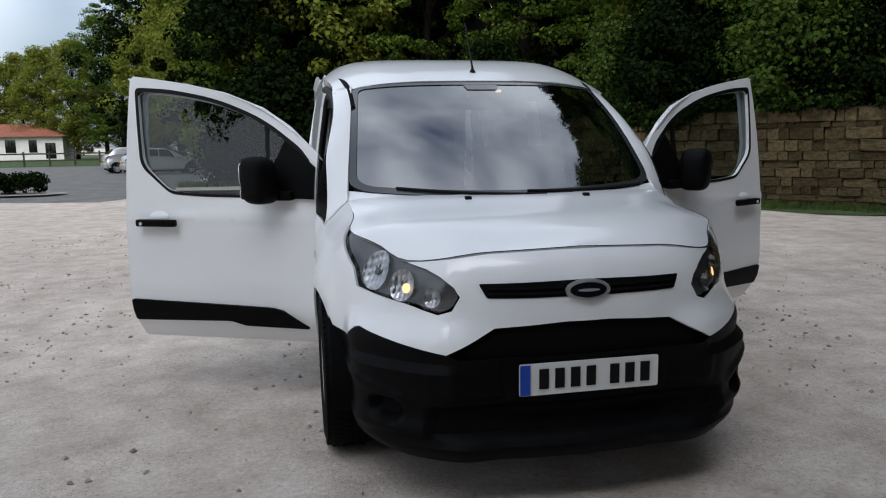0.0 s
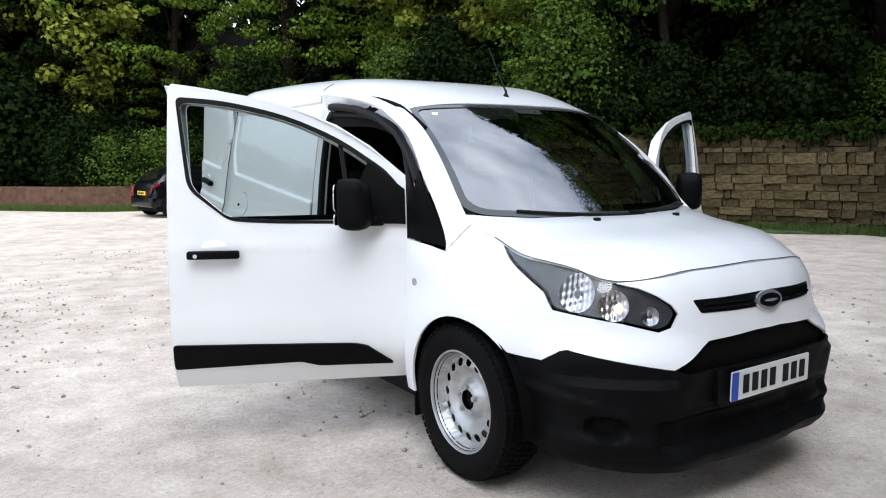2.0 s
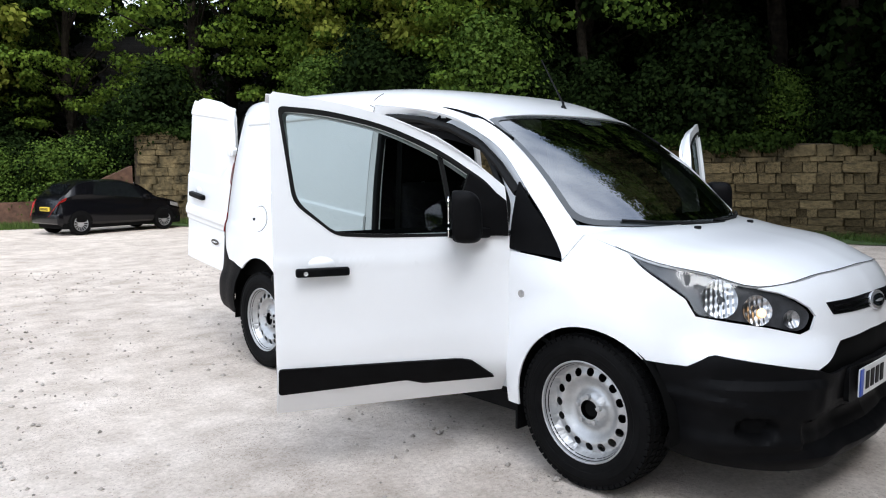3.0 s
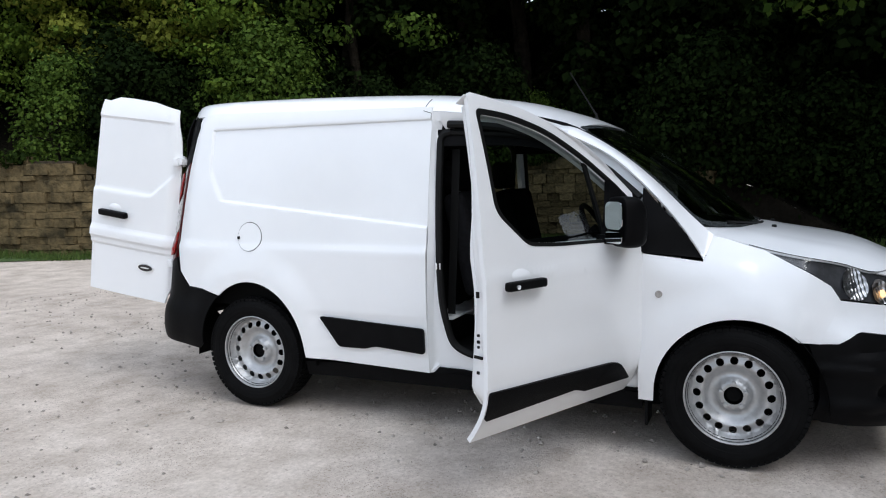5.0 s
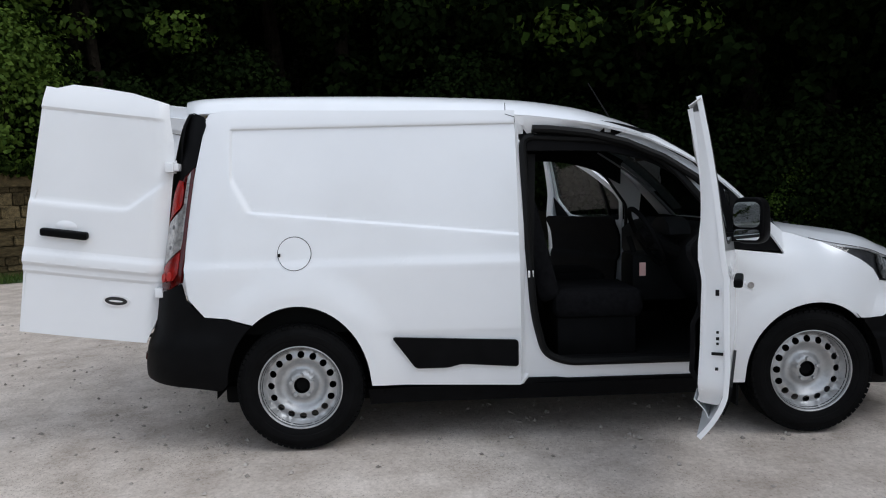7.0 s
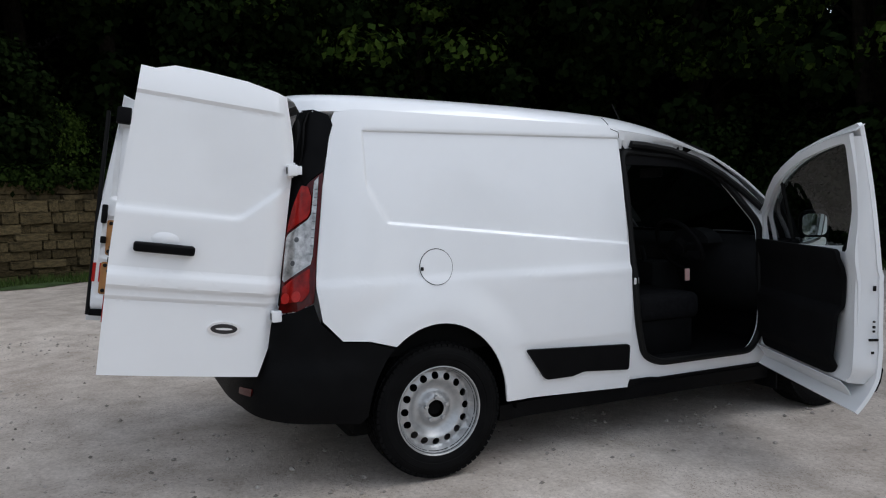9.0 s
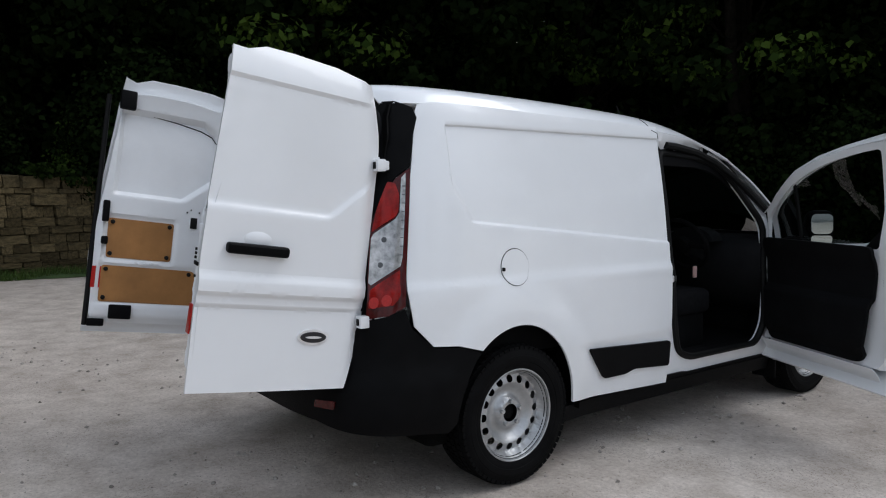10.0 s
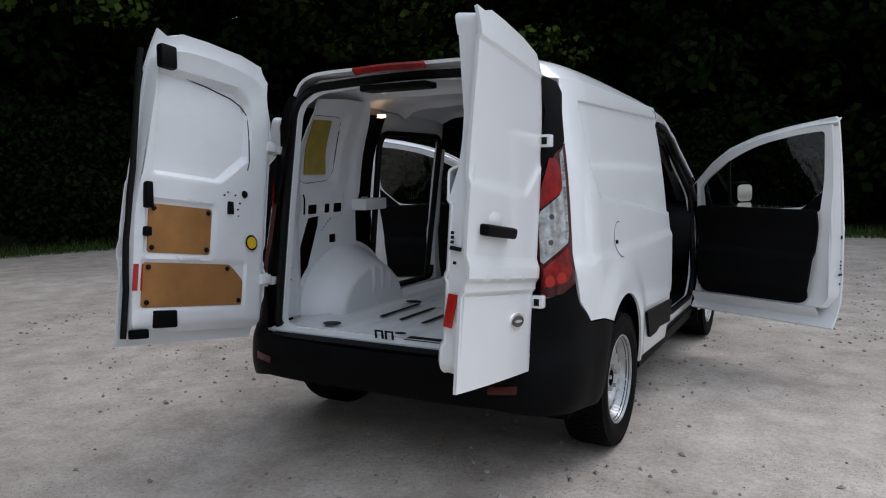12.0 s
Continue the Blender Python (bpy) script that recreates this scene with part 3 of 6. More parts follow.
part("cowl_panel", grid(lambda u, v: bonnet_at(u, 1).lerp(screen(u, 0.004, -0.003), v), 24, 3, thick=0.004), WHITE, van)
for a, b in (((0.1, 0.0), (-0.52, 0.03)), ((0.62, 0.0), (0.02, 0.025))):
    p = [screen(0.5 + (a[0] + (b[0] - a[0]) * k / 8) / 1.43, a[1] + (b[1] - a[1]) * k / 8, 0.012) for k in range(9)]
    part("wiper", tube(p, 0.006, 6), SEAL, van)


# screen pillars: from the edge of the windscreen to the door's edge
def pillar_q(v):
    y = -1.215 + (-0.50 + 1.215) * v
    z = spline([-1.215, -0.93, -0.75, -0.50], [0.955, 1.28, 1.435, 1.565])(y) + 0.45 * max(0, y + 0.5)
    return Vector((cab(y, z) - 0.012 * (1 - v), y, z))


for sx in (-1, 1):
    def pil(u, v, sx=sx):
        v *= 1.10
        a, q = screen(1, min(-0.06 + 1.08 * v, 1.0)) + Vector((0, 0.6, 0.12)) * max(0, 1.08 * v - 1.06), pillar_q(v)
        p = a + (q - a) * u
        p += Vector((0.010, -0.003, 0.004)) * math.sin(math.pi * u) * ss(0.0, 0.3, v) * ss(1.16, 0.8, v) - Vector((0.004, 0, 0.004)) * ss(0.98, 1.08, v)
        e = wrap(1.47 + 0.04 * u, _crest(1.47) + (0.945 - _crest(1.47)) * u, -0.003)
        p = e + (p - e) * ss(-0.02, 0.26, v)
        return Vector((sx * p.x, p.y, p.z))
    part("windscreen_pillar", grid(pil, 8, 24, thick=0.01), WHITE, van)
    part("corner_cover", sheet(rounded([(-1.215, 0.957), (-0.915, 0.985), (-0.915, 1.29)], 0.012), lambda y, z, sx=sx: Vector((sx * (cab(y, z) + 0.002), y, z)), 0.06, thick=0.012), BLACK, van, "black triangular cover at the pillar's foot")

# roof
_zc = spline([-0.68, -0.5, -0.2, 0.2, 0.8, 1.4, 1.75, 1.9, 1.97], [1.615, 1.69, 1.77, 1.815, 1.838, 1.844, 1.846, 1.846, 1.842])
_ze = spline([-0.56, -0.3, 0.0, 0.19, 1.0, 1.7, 1.97], [1.56, 1.635, 1.682, 1.702, 1.725, 1.748, 1.748])


def roof_at(u, v):
    u = u * 2 - 1
    a = abs(u)
    y = (-0.663 + 0.125 * a * a) * (1 - v) + (1.985 - 0.075 * a ** 4) * v
    ze, zc = _ze(y), _zc(y - 0.12 * a * a * (1 - v))
    x = cab(y, ze) - 0.001 - _corner(tail_y(ze) + 0.008 - y)
    p = 4.2 + 4.2 * ss(-0.6, 0.5, y) + 6.0 * ss(0.4, 1.6, y)
    rib = 0.006 * sum(math.exp(-((a - c) / 0.03) ** 2) for c in (0.25, 0.55)) * ss(0.2, 0.3, y) * ss(1.8, 1.7, y)
    return Vector((u * x, y, zc - (zc - ze) * a ** p - rib))


part("roof", grid(roof_at, 44, 48, thick=0.015), WHITE, van)
part("aerial_base", lathe([(0, 0.0), (0.0, 0.02), (0.012, 0.018), (0.03, 0.007), (0.045, 0.006), (0.05, 0.0)], 12, "z"), SEAL, van, m=pose(0, -0.53, 1.665))
part("aerial", tube([(0, -0.53, 1.70), (0, -0.37, 1.96)], 0.0055, 6, 0.6), SEAL, van, "thin black whip aerial")

# rear bumper
_bulge = spline([0.27, 0.33, 0.38, 0.45, 0.52, 0.57, 0.62, 0.68, 0.9], [-0.03, 0.012, 0.034, 0.042, 0.040, 0.030, 0.012, 0.005, 0.004])


def tailwrap(s, z, out=0.0):
    """The bumper's skin: s runs from the middle of the tail, negative for the right side."""
    a = S_END - abs(s)
    return corner(a, z, _bulge(z) * (0.45 + 0.55 * ss(0.45, 0.15, _cd(a))) + out, 1 if s >= 0 else -1)


def from_mid(y, z):
    return (S_END - _cinv(tail_y(z) - y), z)


rbh = [(0.0, 0.40), (0.6, 0.395), (S_END - _cinv(0.03), 0.365)] + [from_mid(1.73, 0.325)] + [from_mid(*p) for p in arch_path(AXLE, 0.33, 0.366, 0.426, 4, 50, 8)]
rbh += [from_mid(1.68, 0.693), from_mid(1.80, 0.701), from_mid(1.897, 0.795), (S_END - S_OUT, 0.878), (S_END - _cinv(0.07), 0.843), (S_END - S_IN, 0.828), (S_END - _cinv(0.0), 0.80), (S_END - _cinv(-0.015), 0.70), (0.66, 0.60), (0.60, 0.578), (0.0, 0.575)]
rbump = part("rear_bumper", sheet(rbh + [(-s, z) for s, z in rbh[::-1][1:-1]], tailwrap, 0.03, thick=0.012), BLACK, van, "black textured plastic rear bumper")
for sx in (-1, 1):
    part("bumper_reflector", sheet(rounded([(sx * 0.58, 0.455), (sx * 0.69, 0.46), (sx * 0.69, 0.495), (sx * 0.58, 0.485)], 0.006), lambda s, z: tailwrap(s, z, 0.006), 0.04, thick=0.008), REDDEEP, rbump, "red bumper reflector")
part("bumper_step", grid(lambda u, v: Vector(((u * 2 - 1) * 0.64, 2.03 + 0.15 * v, 0.578 + 0.004 * v)), 12, 2, thick=0.01), BLACK, van)
# dark underbody
def well_in(a):
    """How far in the rear wheel well reaches, so that it stays behind the wheel box."""
    return 0.665 + 0.130 * ss(0.55, 0.85, math.hypot(0.43 * math.cos(a) / 0.385, max(0.0, 0.63 * math.sin(a) - 0.276) / 0.335)) * ss(0.20, 0.32, 0.63 * math.sin(a))


ub = box(-0.76, 0.76, -1.7, 1.75, 0.22, 0.32, 0.03)
part("underbody", ub, DARK, van)
for cy, sgn in ((-AXLE, 1), (AXLE, 1)):
    for sx in (-1, 1):
        part("wheel_arch_liner", grid(lambda u, v, cy=cy, sx=sx: Vector((sx * (0.665 + 0.197 * u if cy < 0 else well_in(math.pi * v) * (1 - u) + 0.870 * u), cy + (0.43 if cy > 0 else 0.395) * math.cos(math.pi * v), 0.28 + (0.63 if cy > 0 else 0.44) * math.sin(math.pi * v))), 2, 20), DARK, van)
        # black plate behind the wheel stands for the shade inside the arch
        part("arch_shade_plate", sheet(arc(cy, 0.28, 0.45, 0, 180, 16), lambda y, z, sx=sx: Vector((sx * 0.665, y, z)), 0), DARK, van)


# wheels
def wheel(sx, cy):
    w = part("wheel", lathe([(-0.06 * sx, 0.0), (-0.06 * sx, 0.10), (-0.05 * sx, 0.12)], 16), DARK, van, "silver steel wheel with black tyre", m=pose(sx * 0.788, cy, WHEEL_R + 0.007) @ Matrix.Diagonal((1.02, 1.026, 1.026, 1)))
    side = [(0.078, 0.200), (0.091, 0.2135), (0.098, 0.234), (0.0985, 0.243), (0.101, 0.246), (0.1025, 0.258), (0.1025, 0.272), (0.1005, 0.275), (0.1005, 0.279), (0.099, 0.283), (0.094, 0.298), (0.088, 0.308), (0.074, 0.316)]
    prof = [(-a, b) for a, b in side]
    tread = []
    for a in (-0.074, -0.035, 0.0, 0.035):
        tread += [(a + 0.004, 0.3165), (a + 0.033, 0.3165), (a + 0.0335, 0.313), (a + 0.0375, 0.313)]
    prof = prof + tread[:-2] + side[::-1]
    ty = part("tyre", lathe(prof, 64), RUBBER, w, "black rubber tyre", angle=0.5)
    tb = bmesh.new()
    for k in range(64):
        for a, half, top in ((-0.084, 0.011, 0.3135), (-0.0555, 0.0142, 0.3215), (-0.0165, 0.0142, 0.3215), (0.0185, 0.0142, 0.3215), (0.0535, 0.0142, 0.3215), (0.084, 0.011, 0.3135)):
            join(tb, box(a - half, a + half, -0.0122, 0.0122, 0.300, top), Matrix.Rotation((k + 3 * a / 0.08) * math.tau / 64, 4, "X"))
    part("tread", tb, RUBBER, w)["kind"] = "stuff"
    f = spline([0.0, 0.032, 0.04, 0.058, 0.066, 0.085, 0.105, 0.125, 0.138, 0.165, 0.174, 0.182, 0.186, 0.192, 0.203], [0.034, 0.036, 0.046, 0.046, 0.032, 0.012, 0.016, 0.038, 0.044, 0.036, 0.034, 0.05, 0.07, 0.076, 0.088])
    holes = [circle(0.150 * math.cos(k * math.tau / 16), 0.152 * math.sin(k * math.tau / 16), 0.0172, 12) for k in range(16)] + [circle(0, 0, 0.040, 18)]
    part("rim", sheet(circle(0, 0, 0.203, 60), lambda a, b: Vector((sx * f(math.hypot(a, b)), a * 1.038, b * 1.038)), 0.012, holes=holes), STEEL, w, "silver painted steel rim", angle=0.9)
    part("rim_barrel", lathe([(sx * 0.088, 0.2100), (sx * 0.083, 0.2155), (sx * 0.06, 0.204), (-sx * 0.08, 0.204)], 48), STEEL, w)
    part("rim_bead", lathe([(sx * 0.080, 0.2025), (sx * 0.090, 0.2045), (sx * 0.0925, 0.2078), (sx * 0.0915, 0.2115), (sx * 0.084, 0.2140)], 60), STEEL, w)
    # black ring draws the shade between the rim's two beads
    part("rim_groove_shade", lathe([(sx * 0.0665, 0.1930), (sx * 0.0705, 0.1946)], 60), DARK, w)
    part("hub", lathe([(sx * 0.0, 0.040), (sx * 0.024, 0.038), (sx * 0.030, 0.030), (sx * 0.030, 0.0)], 16), DARK, w)
    part("brake_disc", lathe([(sx * -0.01, 0.0), (sx * -0.01, 0.13), (sx * -0.03, 0.13)], 24), DARK, w)
    for k in range(5):
        a = k * math.tau / 5 + 0.3
        part("wheel_nut", lathe([(0.0, 0.0115), (0.018 * sx, 0.0105), (0.020 * sx, 0.0)], 6), STEEL, w, m=pose(sx * 0.044, 0.055 * math.cos(a), 0.055 * math.sin(a)))
    return w


for sx in (-1, 1):
    for cy in (-AXLE, AXLE):
        wheel(sx, cy)


for sx in (-1, 1):
    part("mud_flap", box(min(sx * 0.70, sx * 0.86), max(sx * 0.70, sx * 0.86), -0.955, -0.94, 0.15, 0.34, 0.006), BLACK, van, "black mud flap behind the front wheel")
    part("door_striker", box(min(sx * 0.825, sx * 0.86), max(sx * 0.825, sx * 0.86), 0.115, 0.145, 0.86, 0.90, 0.006), CHROME, van, "steel door striker")


# side frames round the front doors
def frame_at(sx):
    def at(y, z):
        inset = 0.048 * ss(1.665, 1.62, z) * ss(0.205, 0.165, y) * ss(-1.0, -0.9, y)
        return Vector((sx * (cab(y, z) - 0.002 - inset), y, z))
    return at


OPEN = rounded([(0.150, 1.590, 0.06), (0.142, 1.1, 0.2), (0.115, 0.66, 0.12), (0.06, 0.455, 0.1), (-0.06, 0.405, 0.08), (-0.76, 0.405, 0.1), (-0.83, 0.52, 0.08), (-0.84, 1.17, 0.05), (-0.62, 1.455, 0.2), (-0.35, 1.56, 0.15)], 0.05)
for sx in (-1, 1):
    out = [(0.19, 0.30), (0.19, 1.698), (0.0, 1.680), (-0.3, 1.634), (-0.5, 1.583), (-0.75, 1.44), (-0.915, 1.285), (-0.915, 0.30)]
    part("door_frame", sheet(out, frame_at(sx), 0.05, holes=[OPEN], thick=0.03), WHITE, van)
    seal = bmesh.new()
    n = len(OPEN)
    f = frame_at(sx)
    rim = [f(*p) for p in OPEN]
    join(seal, tube([r + Vector((sx * 0.004, 0, 0)) for r in rim] + [rim[0]], 0.02, 8))
    part("door_seal", seal, SEAL, van, "black rubber door seal")


# front doors, hinged at the front
HINGE_F = (0.865, -0.915)


def front_door(sx, swing):
    h = Matrix.Translation((sx * HINGE_F[0], HINGE_F[1], 0))
    m = h @ Matrix.Rotation(radians(swing) * -sx, 4, "Z") @ h.inverted()
    tuck = lambda z: 0.075 * max(0.0, (0.50 - z) / 0.18) ** 1.6
    skin = lambda inset: (lambda y, z: Vector((sx * (cab(y, z) - inset - tuck(z)), y, z)))
    out = [(0.130, 0.308), (0.134, 0.6), (0.132, 1.12), (0.122, 1.645), (0.105, 1.662), (0.0, 1.648), (-0.2, 1.615), (-0.4, 1.568), (-0.6, 1.49), (-0.75, 1.395), (-0.905, 1.262), (-0.905, 0.312)]
    win = rounded([(0.075, 1.585, 0.03), (-0.1, 1.572, 0.1), (-0.35, 1.522, 0.2), (-0.6, 1.415, 0.15), (-0.80, 1.275, 0.03), (-0.852, 1.215, 0.02), (-0.852, 1.06, 0.02), (-0.30, 1.07, 0.1), (-0.12, 1.085, 0.04), (0.03, 1.215, 0.05)], 0.03)
    win_in = rounded([(0.055, 1.578, 0.03), (-0.1, 1.563, 0.1), (-0.35, 1.512, 0.2), (-0.6, 1.405, 0.15), (-0.80, 1.265, 0.03), (-0.852, 1.205, 0.02), (-0.852, 1.06, 0.02), (0.03, 1.06, 0.03)], 0.03)
    d = part("front_door", sheet(out, lambda y, z: skin(0.006 * ss(1.0, 0.93, z) * ss(0.6, 0.7, z) - 0.004 * math.exp(-((z - 0.96) / 0.02) ** 2))(y, z), 0.03, holes=[win], thick=0.02), WHITE, van, "open white front door with black lining", m=m)
    # inner frame and lining
    part("inner_frame", sheet([(0.05, 0.44), (0.10, 0.50), (0.10, 1.615), (-0.02, 1.607), (-0.2, 1.58), (-0.4, 1.53), (-0.6, 1.45), (-0.75, 1.355), (-0.87, 1.255), (-0.87, 0.44)], lambda y, z: skin(0.042 + 0.043 * ss(1.30, 1.02, z))(y, z), 0.06, holes=[win_in], thick=0.02), WHITE, d)
    part("corner_backing", sheet([(0.06, 1.23), (0.045, 1.05), (-0.13, 1.05), (-0.13, 1.07), (0.035, 1.21)], skin(0.03), 0, thick=0.004), LINER, d)
    edge_d = spline([0.40, 0.55, 0.85, 1.05, 1.3, 1.62], [0.085, 0.105, 0.10, 0.082, 0.052, 0.036])
    part("door_edge", grid(lambda u, v: Vector((sx * (_base(0.44 + 1.16 * v) - 0.012 - edge_d(0.44 + 1.16 * v) * u), 0.120 - 0.030 * u ** 2 - 0.05 * ss(0.52, 0.44, 0.44 + 1.16 * v) - 0.006 * math.sin((0.44 + 1.16 * v) * 9) * u, 0.44 + 1.16 * v)), 5, 40, thick=0.004), WHITE, d)
    part("door_bottom", grid(lambda u, v: Vector((sx * (_base(0.36) - tuck(0.36) - 0.012 - 0.06 * u), -0.90 + 0.93 * v, 0.36 + 0.085 * u ** 0.6)), 6, 8, thick=0.004), WHITE, d)
    part("door_top_edge", grid(lambda u, v: Vector((sx * (cab(-0.905 + 1.04 * v, 1.3 + 0.34 * ss(0, 0.8, v)) - 0.006 - 0.045 * u), -0.905 + 1.04 * v, spline([-0.905, -0.75, -0.6, -0.4, -0.2, 0.0, 0.16], [1.257, 1.388, 1.484, 1.562, 1.609, 1.642, 1.655])(-0.905 + 1.04 * v) - 0.03 * u)), 2, 30, thick=0.004), WHITE, d)
    for y, z, a, b in ((0.136, 0.72, 0.006, 0.006), (0.136, 0.745, 0.005, 0.005), (0.136, 0.70, 0.005, 0.005), (0.136, 0.66, 0.022, 0.006), (0.136, 0.60, 0.006, 0.006), (0.136, 0.90, 0.007, 0.012)):
        part("edge_hole", box(sx * (_base(z) - 0.05) - a, sx * (_base(z) - 0.05) + a, y - 0.004, y + 0.0035, z - b, z + b, 0.002), SEAL, d)
    lining = rounded([(-0.035, 0.455, 0.07), (0.0, 0.75, 0.1), (0.035, 1.075, 0.04), (-0.85, 1.085, 0.05), (-0.855, 0.85, 0.1), (-0.82, 0.455, 0.07)], 0.05)
    ln = part("door_lining", sheet(lining, lambda y, z: Vector((sx * (_base(z) - 0.112 - 0.02 * ss(0.98, 1.04, z) - 0.03 * ss(0.80, 0.75, z) * ss(0.5, 0.55, z)), y, z)), 0.05, thick=0.02), LINER, d, "black plastic inner door lining")
    gap = part("window_seal", sheet(rounded([(0.092, 1.605, 0.03), (-0.1, 1.592, 0.1), (-0.36, 1.538, 0.2), (-0.61, 1.432, 0.15), (-0.81, 1.292, 0.03), (-0.869, 1.225, 0.02), (-0.869, 1.045, 0.02), (-0.30, 1.055, 0.1), (-0.125, 1.068, 0.04), (0.047, 1.208, 0.05)], 0.03), skin(-0.002), 0.06, holes=[win], thick=0.012), SEAL, d, "black window seal")
    pane = part("window_pane", sheet(win, skin(0.02), 0.08), SIDEGLASS, d, angle=3)
    part("window_divider", sheet([(-0.625, 1.40), (-0.605, 1.41), (-0.645, 1.065), (-0.665, 1.065)], skin(0.012), 0, thick=0.015), SEAL, d)
    part("mirror_sail", sheet([(-0.735, 1.325), (-0.80, 1.28), (-0.898, 1.20), (-0.898, 1.045), (-0.62, 1.058), (-0.66, 1.16)], skin(-0.016), 0.1, thick=0.03), BLACK, d)
    part("side_moulding", sheet(rounded([(0.127, 0.527), (-0.66, 0.505), (-0.72, 0.49), (-0.845, 0.395), (-0.50, 0.40), (-0.42, 0.425), (0.127, 0.41)], 0.015), skin(-0.012), 0.1, thick=0.014), BLACK, d, "black plastic side moulding")
    hx = sx * (_base(0.93) + 0.022)
    part("handle_recess", sheet(ellipse(-0.06, 0.955, 0.055, 0.03), lambda y, z: skin(-0.0005 - 0.007 * max(0, 1 - ((y + 0.06) / 0.055) ** 2 - ((z - 0.955) / 0.03) ** 2))(y, z), 0.008), WHITE, d)
    part("door_handle", box(min(hx - sx * 0.015, hx + sx * 0.02), max(hx - sx * 0.015, hx + sx * 0.02), -0.17, 0.05, 0.908, 0.944, 0.012, 3), BLACK, d, "black door handle")
    part("lock_barrel", lathe([(0, 0.0), (0, 0.008), (-0.006, 0.009)], 12), CHROME, d, m=pose(hx + sx * 0.0245, 0.012, 0.925))
    # mirror
    mh = bmesh.new()
    bmesh.ops.create_uvsphere(mh, u_segments=24, v_segments=16, radius=1)
    for v in mh.verts:
        x, y, z = v.co
        p = lambda c, e: math.copysign(abs(c) ** e, c)
        v.co = Vector((sx * (0.95 + 0.076 * p(x, 0.5)), -0.655 + 0.08 * p(y, 0.7) + 0.015 * z, 1.14 + 0.112 * p(z, 0.5)))
        if v.co.y > -0.61:
            v.co.y = -0.61 + (v.co.y + 0.61) * 0.12
    mt = Matrix.Translation((sx * 0.955, -0.64, 0)) @ Matrix.Rotation(radians(20 * sx), 4, "Z") @ Matrix.Translation((-sx * 0.955, 0.64, 0))
    part("mirror_housing", mh, BLACK, d, "large black mirror housing", angle=1.0, m=mt)
    part("mirror_glass", sheet(rounded([(-0.062, -0.03), (0.062, -0.03), (0.062, 0.090), (-0.062, 0.090)], 0.035), lambda a, b: Vector((sx * (0.95 + a), -0.5945, 1.14 + b)), 0, thick=0.004), MIRROR, d, m=mt)
    part("wide_mirror_glass", sheet(rounded([(-0.058, -0.090), (0.058, -0.090), (0.061, -0.04), (-0.061, -0.04)], 0.02), lambda a, b: Vector((sx * (0.95 + a), -0.5945, 1.14 + b)), 0, thick=0.004), MIRROR, d, m=mt)
    part("mirror_arm", box(min(sx * 0.82, sx * 0.92), max(sx * 0.82, sx * 0.92), -0.80, -0.62, 1.04, 1.085, 0.015), BLACK, d)
    return d


front_door(-1, 65.3)
front_door(1, 65)


# rear doors, hinged at the corners on a leaning axis
LEAN = 0.139


